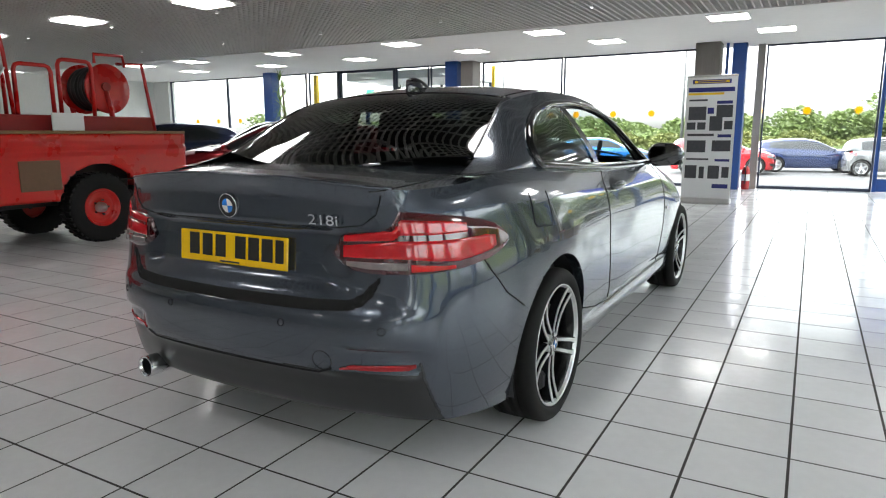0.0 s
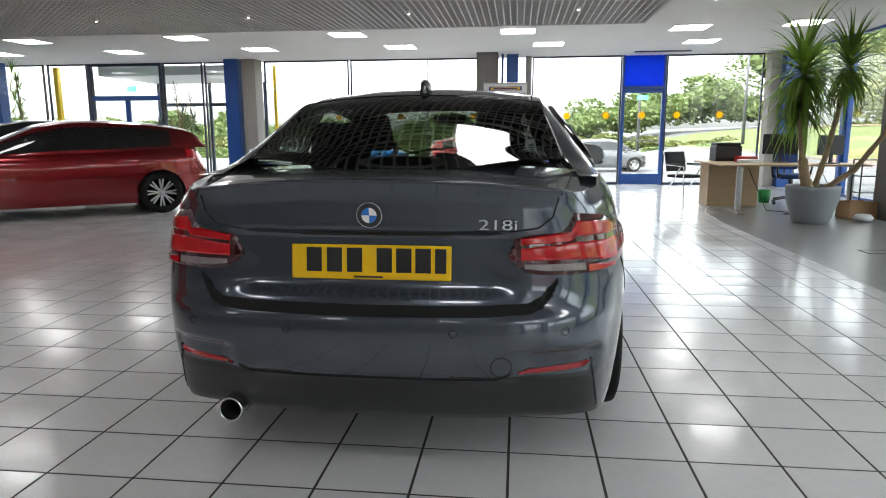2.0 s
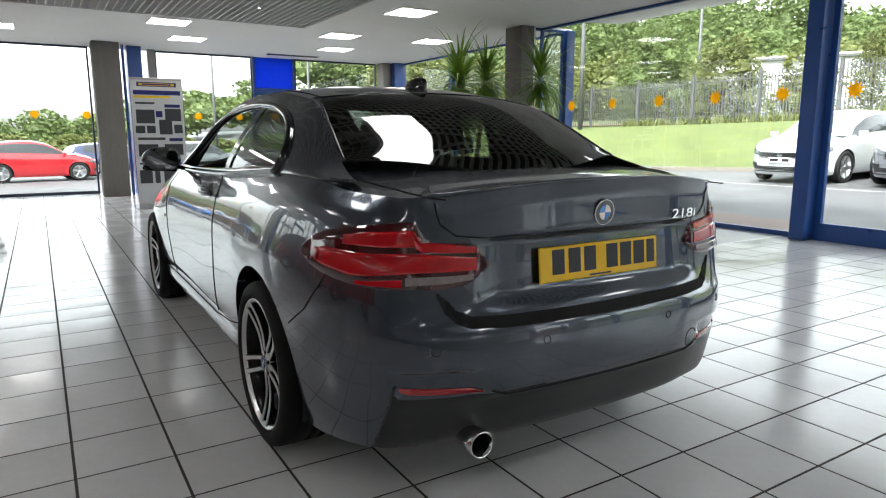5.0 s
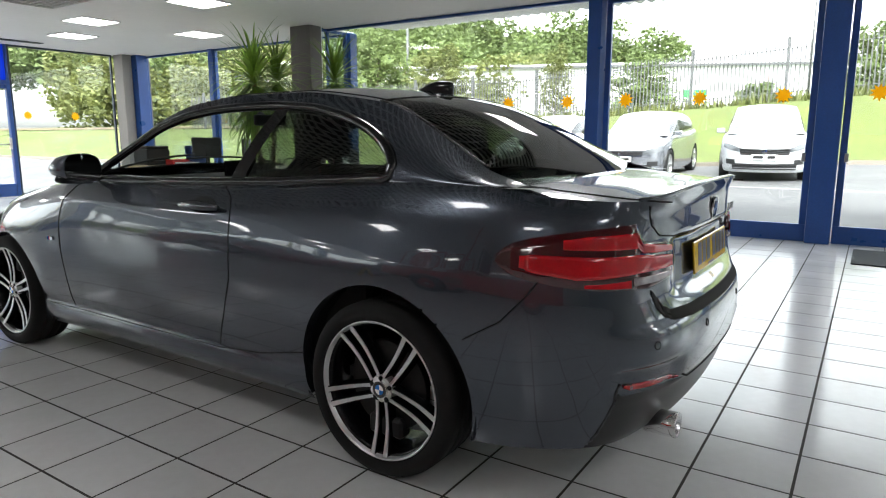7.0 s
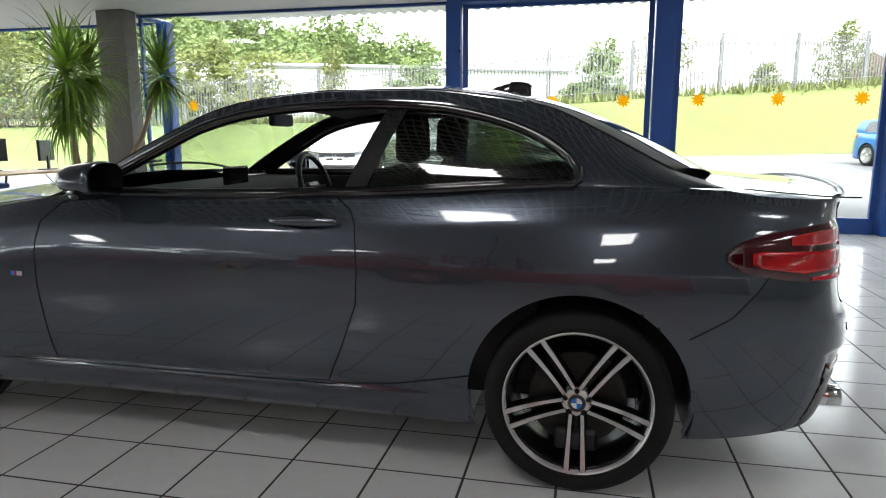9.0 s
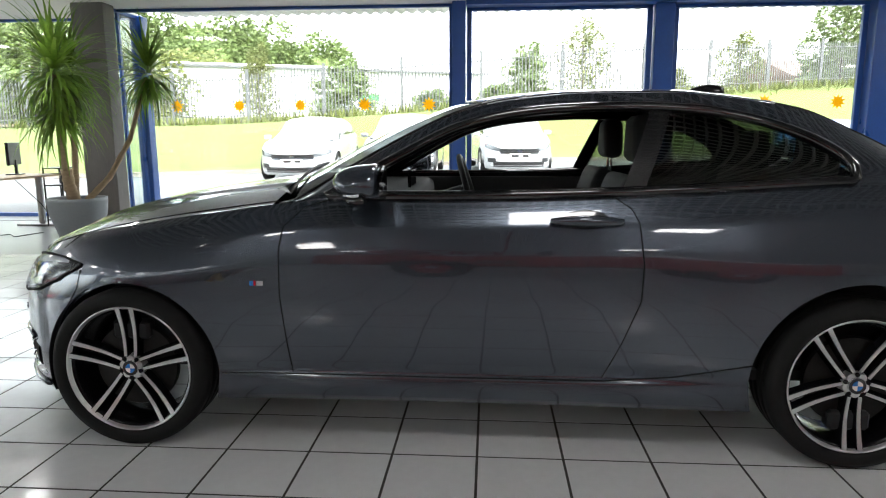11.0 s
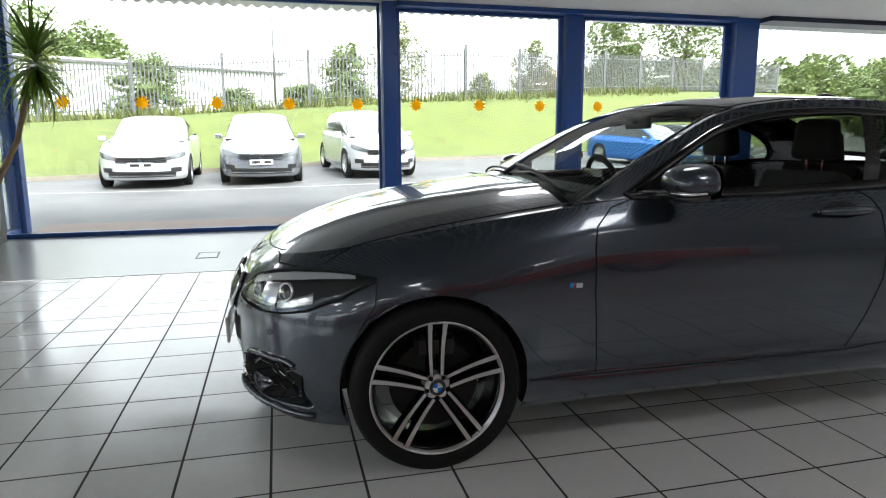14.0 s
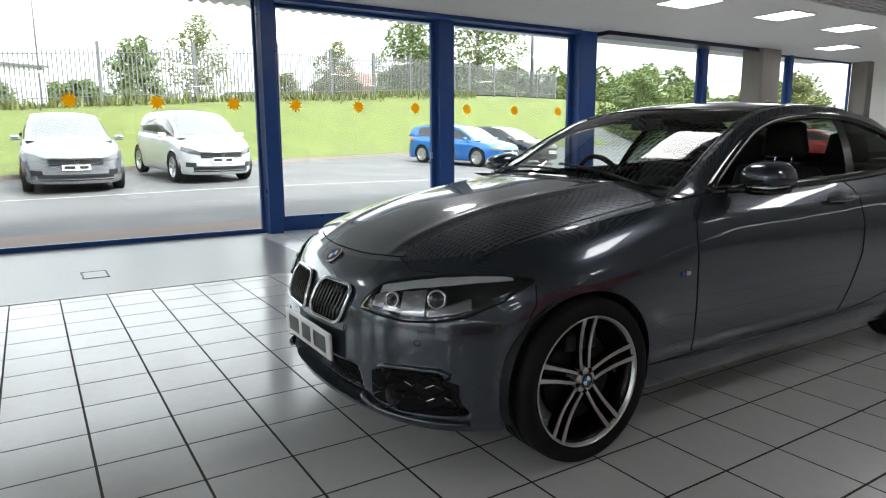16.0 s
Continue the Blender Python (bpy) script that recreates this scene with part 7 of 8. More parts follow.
for x in (-4.1, -3.98):
    jar = mesh("bottle", *lathe_vf([(0, 0), (0.03, 0), (0.032, 0.12), (0.012, 0.17), (0.012, 0.20), (0, 0.20)], n=14), M["paper"], None, smooth=True, loc=(x, 10.8, 0.7305))
    tagged(jar, "small white bottle on the desk", "bottle", kind="thing")
office_chair("dark office swivel chair with armrests by the desk", (-2.55, 11.3, 0), 110, M["black_cloth"])
visitor_chair("blue cloth visitor chair with metal legs", (-5.15, 11.1, 0), -70, M["blue_cloth"], M["chrome"])
visitor_chair("blue cloth visitor chair with metal legs", (-4.85, 11.9, 0), -100, M["blue_cloth"], M["chrome"])
bn = empty("waste_bin", (-3.02, 10.75, 0), label="grey waste bin with a white plastic liner", category="bin", kind="thing")
mesh("tub", *lathe_vf([(0, 0), (0.11, 0), (0.14, 0.26), (0.135, 0.26), (0.105, 0.01)], n=20), M["pot"], bn, smooth=True)
mesh("liner", *lathe_vf([(0.13, 0.2), (0.15, 0.262), (0.12, 0.32), (0.05, 0.35), (0, 0.34)], n=20), M["bag"], bn, smooth=True)

dr = empty("desk", (4.35, 7.75, 0.0045), label="beech office desk with a silver T-shaped leg", category="desk", kind="thing")
part("worktop", bevel_box(-0.85, 1.25, -0.62, 0.15, 0.71, 0.735, 0.004), M["beech"], dr)
part("worktop_return", bevel_box(-0.85, -0.1, 0.1505, 1.0, 0.71, 0.735, 0.004), M["beech"], dr)
part("pedestal", bevel_box(-0.75, 0.05, 0.45, 0.95, 0.0, 0.7095, 0.004), M["beech"], dr)
part("leg", bevel_box(-0.62, -0.54, -0.60, -0.52, 0.03, 0.7095, 0.02), M["grey_leg"], dr)
part("foot", bevel_box(-0.63, -0.53, -0.75, -0.1, 0.0, 0.03, 0.01), M["grey_leg"], dr)
part("leg", bevel_box(1.1, 1.18, -0.3, -0.22, 0.03, 0.7095, 0.02), M["grey_leg"], dr)
part("foot", bevel_box(1.09, 1.19, -0.6, 0.1, 0.0, 0.03, 0.01), M["grey_leg"], dr)
pr = empty("printer", (3.95, 8.55, 0.7395), 0, label="black office printer on the desk", category="printer", kind="thing")
part("body", bevel_box(-0.21, 0.21, -0.19, 0.19, 0, 0.26, 0.02, 2), M["black"], pr)
part("lid", bevel_box(-0.20, 0.20, -0.18, 0.18, 0.2605, 0.31, 0.012), M["black"], pr)
part("tray", bevel_box(-0.15, 0.15, -0.26, -0.191, 0.06, 0.075, 0.004), M["grey_print"], pr)
tagged(boxy("box_file", 4.02, 4.32, 8.08, 8.3, 0.7405, 0.83, M["ext_red"]), "red box on the desk", "box", kind="thing")
tagged(boxy("paper_pad", 3.95, 4.25, 7.72, 7.94, 0.7405, 0.79, M["paper"]), "stack of white papers on the desk", "paper", kind="thing")
monitor("black flat monitor on the silver-legged desk", (4.62, 8.0, 0.7395), 170)
monitor("black flat monitor on the silver-legged desk", (5.2, 7.6, 0.7395), 200, 0.46, 0.3)
office_chair("dark blue office swivel chair behind the desk", (5.05, 8.6, 0.0045), 180, M["blue_cloth"])
visitor_chair("dark visitor chair with metal legs by the desk", (3.45, 9.1, 0.0045), -150, M["black_cloth"], M["chrome"])
cb = empty("cardboard_box", (5.25, 6.75, 0.0045), 8, label="open brown cardboard box on the floor", category="box", kind="thing")
for a in (box_vf(-0.2, 0.2, -0.15, -0.145, 0, 0.24), box_vf(-0.2, 0.2, 0.145, 0.15, 0, 0.24), box_vf(-0.2, -0.195, -0.1449, 0.1449, 0, 0.24), box_vf(0.195, 0.2, -0.1449, 0.1449, 0, 0.24), box_vf(-0.2, 0.2, -0.1449, 0.1449, 0.0, 0.005)):
    mesh("side", *a, M["card"], cb)
tagged(mesh("plastic_bag", *lathe_vf([(0, 0), (0.10, 0.01), (0.13, 0.05), (0.09, 0.10), (0, 0.11)], n=14), M["bag"], None, smooth=True, loc=(5.15, 6.35, 0.0045)), "crumpled white plastic bag on the floor", "bag", kind="thing")
gb = mesh("waste_bin", *lathe_vf([(0, 0), (0.09, 0), (0.12, 0.22), (0.115, 0.22), (0.085, 0.01)], n=18), M["green_plastic"], None, smooth=True, loc=(4.75, 8.9, 0.0045))
tagged(gb, "small green plastic bin under the desk", "bin", kind="thing")
tr = empty("trolley", (5.62, 7.25, 0.0045), 0, label="black wire shelf trolley by the window", category="trolley", kind="thing")
for x in (-0.17, 0.17):
    for y in (-0.13, 0.13):
        mesh("upright", *cyl_vf((x, y, 0.0), (x, y, 0.82), 0.011, n=8), M["black"], tr)
for z in (0.08, 0.32, 0.56, 0.80):
    part("shelf", bevel_box(-0.18, 0.18, -0.14, 0.14, z, z + 0.015, 0.004), M["black"], tr)
for nm, pts in (("cable", [(4.0, 7.6, 0.72), (4.15, 7.45, 0.3), (4.3, 7.5, 0.02), (4.6, 7.3, 0.012), (4.4, 7.1, 0.012), (4.8, 7.0, 0.012)]), ("cable", [(5.0, 7.5, 0.72), (5.1, 7.2, 0.35), (5.0, 6.9, 0.02), (4.9, 6.7, 0.012)])):
    tagged(mesh(nm, *tube_vf(pts, 0.006, 6), M["black"], None, smooth=True), "loose black computer cable under the desk", "cable", kind="thing")

# ---- red fire tender ----
ft = empty("fire_truck", (0, 0, 0), label="old red pick-up fire tender with a hose reel", category="fire truck", kind="thing")
FX, FR, FB = -5.16, 3.0, -0.2     # near flank, rear end, front of the tub
WY, WZ, WR = 1.85, 0.375, 0.385


def tub_side(x, thick, material, outer):
    ys, zs = lin(FB, FR, 90), lin(0.50, 1.20, 26)
    v, idx = [], {}
    f = []
    for i, y in enumerate(ys):
        for j, z in enumerate(zs):
            r = math.hypot(y - WY, (z - WZ) * 1.0)
            yy, zz = y, z
            if abs(r - 0.50) < 0.02:
                yy, zz = WY + (y - WY) * 0.50 / r, WZ + (z - WZ) * 0.50 / r
            bulge = 0.018 * bump_fn(z, 0.98, 1.0, 1.03, 1.05) + 0.012 * bump_fn(z, 1.10, 1.12, 1.2, 1.3)
            v.append((x + outer * bulge, yy, zz))
    k = len(zs)
    for i in range(len(ys) - 1):
        for j in range(k - 1):
            c = ((ys[i] + ys[i + 1]) / 2, (zs[j] + zs[j + 1]) / 2)
            if math.hypot(c[0] - WY, c[1] - WZ) > 0.50:
                f.append((i * k + j, (i + 1) * k + j, (i + 1) * k + j + 1, i * k + j + 1))
    ob = mesh("tub_side", v, f, M["fire_red"], ft, smooth=True)
    md = ob.modifiers.new("thick", "SOLIDIFY")
    md.thickness, md.offset = 0.02, -outer
    return ob


tub_side(FX, 0.02, M["fire_red"], 1)
tub_side(FX - 1.5, 0.02, M["fire_red"], -1)
part("tailboard", bevel_box(FX - 1.498, FX - 0.002, FR - 0.03, FR + 0.01, 0.52, 1.19, 0.008), M["fire_red"], ft)
part("load_floor", bevel_box(FX - 1.48, FX - 0.022, FB, FR - 0.031, 0.90, 0.94, 0.004), M["old_red"], ft)
for x in (FX - 0.03, FX - 1.47):
    part("wood_capping", bevel_box(x - 0.045, x + 0.045, FB, FR + 0.01, 1.2005, 1.235, 0.008), M["wood"], ft)
part("wood_capping", bevel_box(FX - 1.42, FX - 0.08, FR - 0.05, FR + 0.01, 1.2005, 1.235, 0.008), M["wood"], ft)
part("side_hatch", bevel_box(FX - 0.01, FX + 0.012, 0.98, 1.40, 0.62, 0.93, 0.004), M["brown_board"], ft, "dark brown panel in the red flank")
part("locker", bevel_box(FX - 1.35, FX - 0.20, 0.75, 2.75, 1.2, 1.40, 0.012), M["old_red"], ft)
part("notice", bevel_box(FX - 0.03, FX - 0.022 + 0.012, 1.38, 1.72, 1.17, 1.42, 0.001), M["paper"], ft, "white paper notice taped to the side")
part("rear_step", bevel_box(FX - 1.3, FX - 0.2, FR + 0.012, FR + 0.16, 0.44, 0.50, 0.008), M["alu"], ft)
part("chassis", bevel_box(FX - 1.15, FX - 0.35, FB, FR, 0.42, 0.52, 0.01), M["black"], ft)
part("arch_liner", bevel_box(FX - 1.45, FX - 0.32, 1.3, 2.4, 0.53, 0.89, 0.01), M["black"], ft)
def rail_hoop(y0, y1, z0, z1, x):
    pts = [(x, y0, z0), (x, y0, z1 - 0.06), (x, y0 + 0.02, z1 - 0.015), (x, y0 + 0.06, z1), (x, y1 - 0.06, z1), (x, y1 - 0.02, z1 - 0.015), (x, y1, z1 - 0.06), (x, y1, z0)]
    mesh("rail_hoop", *tube_vf(pts, 0.022, 10), M["fire_red"], ft, smooth=True)


rail_hoop(1.20, 1.58, 1.40, 1.92, FX - 0.30)
rail_hoop(1.66, 2.04, 1.40, 2.0, FX - 0.30)
rail_hoop(1.20, 1.58, 1.40, 1.92, FX - 1.25)
mesh("tall_pole", *tube_vf([(FX - 0.3, 1.16, 1.36), (FX - 0.3, 1.12, 2.0), (FX - 0.3, 1.02, 2.85)], 0.02, 8), M["fire_red"], ft, smooth=True)
mesh("rear_stanchion", *tube_vf([(FX - 0.2, 2.74, 1.24), (FX - 0.2, 2.62, 2.02), (FX - 0.5, 2.5, 2.03)], 0.02, 8), M["fire_red"], ft, smooth=True)
mesh("reel_bracket", *tube_vf([(FX - 0.35, 2.12, 2.0), (FX - 0.35, 2.12, 2.10), (FX - 0.35, 2.48, 2.11), (FX - 0.35, 2.50, 1.98)], 0.018, 8), M["fire_red"], ft, smooth=True)
reel = mesh("hose_reel", *lathe_vf([(0.03, 0.0), (0.27, 0.0), (0.285, 0.012), (0.27, 0.024), (0.03, 0.024)], "x", 40, center=(FX - 0.36, 2.26, 1.72)), M["fire_red"], ft, "round red hose reel with black hose", smooth=True)
mesh("reel_disc", *lathe_vf([(0.03, 0.0), (0.27, 0.0), (0.285, 0.012), (0.27, 0.024), (0.03, 0.024)], "x", 40, center=(FX - 0.74, 2.20, 1.72)), M["fire_red"], reel, smooth=True)
for k in range(5):
    rr = 0.215 + 0.006 * (k % 2)
    ring = [(FX - 0.40 - 0.07 * k, 2.23 + rr * math.cos(a), 1.72 + rr * math.sin(a)) for a in lin(0, 2 * math.pi, 33)[:-1]]
    mesh("hose_turn", *tube_vf(ring, 0.036, 8, closed=True), M["black"], reel, smooth=True)
mesh("reel_stand", *join_vf(tube_vf([(FX - 0.34, 2.22, 1.74), (FX - 0.32, 2.30, 1.26)], 0.03, 8), tube_vf([(FX - 0.95, 2.15, 1.74), (FX - 0.95, 2.2, 1.40)], 0.03, 8)), M["fire_red"], reel, smooth=True)
mesh("reel_hub", *cyl_vf((FX - 0.38, 2.22, 1.74), (FX - 0.30, 2.22, 1.74), 0.05), M["old_red"], reel)
part("cab_back", bevel_box(FX - 1.45, FX - 0.05, 0.65, 0.72, 1.41, 2.02, 0.01), M["black"], ft, "black board behind the crew seats")
mesh("prop", *tube_vf([(FX - 0.1, 0.75, 1.45), (FX - 0.12, 1.02, 1.85)], 0.012, 6), M["alu"], ft)
part("cab", bevel_box(FX - 1.5, FX, FB - 1.9, FB - 0.01, 0.5, 1.25, 0.03, 2), M["fire_red"], ft)
for x, fl in ((FX - 0.11, False), (FX - 1.39, True)):
    for y in (WY, WY - 2.77):
        w = empty("wheel")
        w.parent = ft
        w.matrix_basis = Matrix.Translation((x, y, WR)) @ Matrix.Rotation(math.pi if fl else 0, 4, "Z")
        mesh("tyre", *lathe_vf([(.205, -.09), (.30, -.105), (.365, -.10), (.385, -.08), (.385, .08), (.365, .10), (.33, .108), (.26, .106), (.205, .085)], "x", 56), M["rubber"], w, smooth=True)
        lug = []
        for k in range(36):
            a = 2 * math.pi * k / 36
            for x0, x1, ph in ((-.095, -.01, 0), (.01, .095, .087)):
                c, s_ = math.cos(a + ph), math.sin(a + ph)
                t = .018
                v = [(xx, r * c - tt * s_, r * s_ + tt * c) for r in (.375, .396) for xx in (x0, x1) for tt in (-t, t)]
                lug.append((v, [(4, 5, 7, 6), (0, 1, 5, 4), (2, 6, 7, 3), (0, 4, 6, 2), (1, 3, 7, 5)]))
        mesh("tread_block", *join_vf(*lug), M["rubber"], w)
        rim = mesh("rim", *lathe_vf([(.212, .085), (.212, .095), (.20, .097), (.19, .06), (.165, .035), (.15, .05), (.09, .055), (.075, .03), (0, .03)], "x", 40), M["fire_red"], w, smooth=True)
        mesh("hub", *lathe_vf([(.06, .03), (.055, .09), (.03, .10), (.028, .125), (0, .13)], "x", 20), M["alu"], rim, smooth=True)
        for k in range(5):
            a = 2 * math.pi * k / 5
            mesh("wheel_nut", *cyl_vf((.03, .085 * math.cos(a), .085 * math.sin(a)), (.068, .085 * math.cos(a), .085 * math.sin(a)), .013, n=6), M["black"], rim)


# ---- trees, fence and buildings outside ----
M["leaf_a"] = backlit("tree_leaf", (0.052, 0.084, 0.02), 0.3, 0.7, var=0.3, scale=0.4, per_island=0.9, color2=(0.095, 0.13, 0.035))
M["leaf_b"] = backlit("bush_leaf", (0.055, 0.08, 0.017), 0.3, 0.7, var=0.3, scale=0.4, per_island=0.9, color2=(0.115, 0.125, 0.033))
M["bark_far"] = mat("tree_bark", (0.09, 0.07, 0.05), 0.9, var=0.3, scale=6, bump=0.4)
M["fence"] = mat("galvanised_fence", (0.07, 0.072, 0.075), 0.6, 0.2, var=0.15)
M["cladding"] = mat("white_cladding", (0.52, 0.53, 0.54), 0.5, var=0.05, scale=0.3)
M["brick_far"] = mat("brown_brick", (0.21, 0.12, 0.09), 0.8, var=0.15)
M["roof_far"] = mat("brown_roof_tiles", (0.14, 0.09, 0.07), 0.8, var=0.2)


def leaf_cloud(rnd, centre, radii, n, size):
    """Small leaf cards scattered through an uneven ellipsoid."""
    g = np.random.default_rng(rnd.randrange(1 << 30))
    a, c = g.uniform(0, 2 * math.pi, n), g.uniform(-1, 1, n)
    s = np.sqrt(1 - c * c)
    r = g.uniform(0.55, 1.0, n) ** 0.6 * (1 + 0.25 * np.sin(3 * a + centre[0]) * s)
    p = np.stack([centre[0] + radii[0] * r * s * np.cos(a), centre[1] + radii[1] * r * s * np.sin(a), centre[2] + radii[2] * r * c], 1)
    n1 = g.normal(size=(n, 3)) * (1, 1, 0.8)
    n2 = np.cross(n1, (0.31, 0.17, 0.93))
    n2 /= np.linalg.norm(n2, axis=1)[:, None]
    n3 = np.cross(n1 / np.linalg.norm(n1, axis=1)[:, None], n2)
    w = (size * g.uniform(0.7, 1.4, n))[:, None]
    v = np.stack([p - n2 * w * 0.5, p + n3 * w * 0.35, p + n2 * w * 0.6, p - n3 * w * 0.3], 1).reshape(-1, 3)
    return v.tolist(), np.arange(4 * n).reshape(n, 4).tolist()


def lump(rnd, c, radii):
    """Uneven dark heart of a crown, hidden among the leaves."""
    v, f = lathe_vf([(math.sin(a), -math.cos(a)) for a in lin(0, math.pi, 8)], n=10)
    v = [tuple(c[k] + p[k] * radii[k] * rnd.uniform(0.8, 1.12) for k in range(3)) for p in v]
    return v, f


def tree(label, x, y, h, spread, seed, leaves=1400, size=0.16, material="leaf_a", trunk_share=0.25, z=None, dense_core=0.0):
    rnd = random.Random(seed)
    z = ground_z(x, y) + 0.05 if z is None else z
    t = empty("tree", (x, y, z), label=label, category="tree", group="trees outside", kind="thing")
    limbs = [tube_vf([(0, 0, -0.1), (0.05, 0.0, h * 0.35), (0.0, 0.06, h * 0.8)], [0.022 * h, 0.016 * h, 0.004 * h], 8)]
    clouds = []
    k = 11
    for i in range(k):
        u = i / (k - 1)
        zz = h * (trunk_share + (0.92 - trunk_share) * u)
        rad = spread * (0.55 + 0.5 * math.sin(math.pi * (0.18 + 0.72 * u))) * (1 - 0.35 * u)
        a = i * 2.4 + rnd.uniform(-0.4, 0.4)
        c = (rad * 0.62 * math.cos(a), rad * 0.62 * math.sin(a), zz)
        limbs.append(tube_vf([(0, 0.02, zz * 0.7), (c[0] * 0.5, c[1] * 0.5, zz * 0.86), c], [0.008 * h, 0.005 * h, 0.002 * h], 6))
        clouds.append(leaf_cloud(rnd, c, (rad * 0.62, rad * 0.62, h * 0.19), int(leaves * 4.0) // k, size * 0.8))
        if dense_core:
            clouds.append(lump(rnd, c, (rad * dense_core, rad * dense_core, h * 0.3 * dense_core)))
    mesh("trunk", *join_vf(*limbs), M["bark_far"], t, smooth=True)
    mesh("crown", *join_vf(*clouds), M[material], t)
    return t


tree("slim young tree behind the fence", 33, 14.0, 3.9, 1.1, 1, 1100, 0.15, "leaf_b", 0.08)
tree("wide grey-green bush behind the fence", 34, 9.4, 3.0, 2.2, 2, 1300, 0.15, "leaf_a", 0.08, dense_core=0.3)
tree("dense green bush behind the fence", 36, -1.0, 3.2, 1.7, 3, 1200, 0.15, "leaf_a", 0.05, dense_core=0.3)
tree("light leafy young tree behind the fence", 36.5, -4.2, 4.4, 1.9, 4, 1000, 0.16, "leaf_b", 0.15)
tree("low clipped bush on the grass", 52, 6.0, 1.6, 1.9, 5, 700, 0.2, "leaf_a", 0.05, dense_core=0.3)
tree("low clipped bush on the grass", 52, 0.6, 1.6, 1.9, 6, 700, 0.2, "leaf_a", 0.05, dense_core=0.3)
tree("small tree behind the fence", 46, -16.5, 4.0, 1.8, 7, 800, 0.2, "leaf_b", 0.1)
tree("small bush behind the fence", 40, -10.5, 1.6, 1.0, 8, 400, 0.16, "leaf_b", 0.05, dense_core=0.3)
tree("tall open tree behind the fence", 45, -29.5, 8.2, 4.2, 9, 1700, 0.28, "leaf_a", 0.2)
tree("tall open tree behind the fence", 50, -25.5, 6.8, 3.2, 10, 1300, 0.28, "leaf_a", 0.2)
tree("broad tree by the far road", 43, -48, 7.0, 4.8, 11, 1500, 0.32, "leaf_a", 0.1, dense_core=0.3)
tree("broad tree by the far road", 34, -58, 6.5, 4.6, 12, 1400, 0.32, "leaf_b", 0.1, dense_core=0.3)
tree("tree on the slope beside the road", 30, 20.0, 4.2, 2.2, 13, 1200, 0.2, "leaf_b", 0.1, dense_core=0.3)
tree("tree on the slope beside the road", 33, 27.0, 6.0, 2.8, 14, 1500, 0.24, "leaf_a", 0.1, dense_core=0.3)
tree("birch-like tree on the slope", 26, 30.0, 6.5, 2.6, 15, 1300, 0.22, "leaf_b", 0.12)


def wood(name, label, spots, seed, size, material, leaves=400, core=0.55):
    rnd = random.Random(seed)
    items = []
    for x, y, z, r, h in spots:
        items.append(lump(rnd, (x, y, z + h * 0.45), (r * core, r * core, h * 0.56 * core)))
        for k in range(3):
            items.append(leaf_cloud(rnd, (x + rnd.uniform(-.4, .4) * r, y + rnd.uniform(-.4, .4) * r, z + h * (0.3 + 0.25 * k)), (r * (1 - 0.2 * k), r * (1 - 0.2 * k), h * 0.3), int(leaves * 1.5) // 3, size))
    return tagged(mesh(name, *join_vf(*items), M[material], None), label, "trees", kind="stuff")


def arc_spots(rnd, a0, a1, d0, d1, n, base, h0, h1, r):
    out = []
    for i in range(n):
        a = radians(a0 + (a1 - a0) * (i + rnd.random()) / n)
        d = rnd.uniform(d0, d1)
        out.append((d * math.cos(a), d * math.sin(a), base(math.degrees(a)) + rnd.uniform(-1, 0.5), r * rnd.uniform(0.8, 1.3), rnd.uniform(h0, h1)))
    return out


rnd = random.Random(11)
wood("woodland", "wooded hillside of mixed green trees", arc_spots(rnd, 14, 70, 105, 125, 62, lambda a: 4 + 7 * sstep(10, 40, a) * (1 - 0.5 * sstep(52, 72, a)), 9, 14, 5.0) + arc_spots(rnd, 26, 62, 84, 96, 34, lambda a: 3.5, 8, 13, 4.5), 12, 0.6, "leaf_a", 1250, 0.55)
wood("woodland_edge", "paler young trees in front of the wood", arc_spots(rnd, 24, 64, 70, 80, 26, lambda a: 2.0, 5, 9, 3.2), 13, 0.45, "leaf_b", 1050, 0.48)
wood("far_trees", "distant tree line along the horizon", arc_spots(rnd, 70, 135, 95, 120, 60, lambda a: -1.0 + 5 * sstep(92, 72, a), 3, 5.5, 4.5) + arc_spots(rnd, -62, 14, 130, 160, 60, lambda a: 6.0, 3, 6, 5.0), 14, 0.6, "leaf_a", 700, 0.55)
wood("roadside_trees", "leafy roadside trees beyond the fence", [(56 + rnd.uniform(-3, 5), y + rnd.uniform(-1, 1), 3.6, rnd.uniform(2.4, 3.6), rnd.uniform(4.0, 6.6)) for y in lin(-74, -27, 20)], 17, 0.42, "leaf_a", 900, 0.55)
wood("hedge", "rough green hedge beyond the far car park", [(x + rnd.uniform(-1, 1), 56 + rnd.uniform(-2, 2) - 0.1 * x, -0.9, rnd.uniform(1.6, 2.6), rnd.uniform(1.3, 2.1)) for x in lin(-75, 22, 60)], 15, 0.30, "leaf_b", 1100, 0.38)
wood("hedge", "leafy bushes beyond the far car park", [(x + rnd.uniform(-1, 1), 48 + rnd.uniform(-2, 2), -0.9, rnd.uniform(1.2, 2.0), rnd.uniform(0.9, 1.4)) for x in lin(-40, 14, 30)], 16, 0.26, "leaf_a", 1100, 0.38)

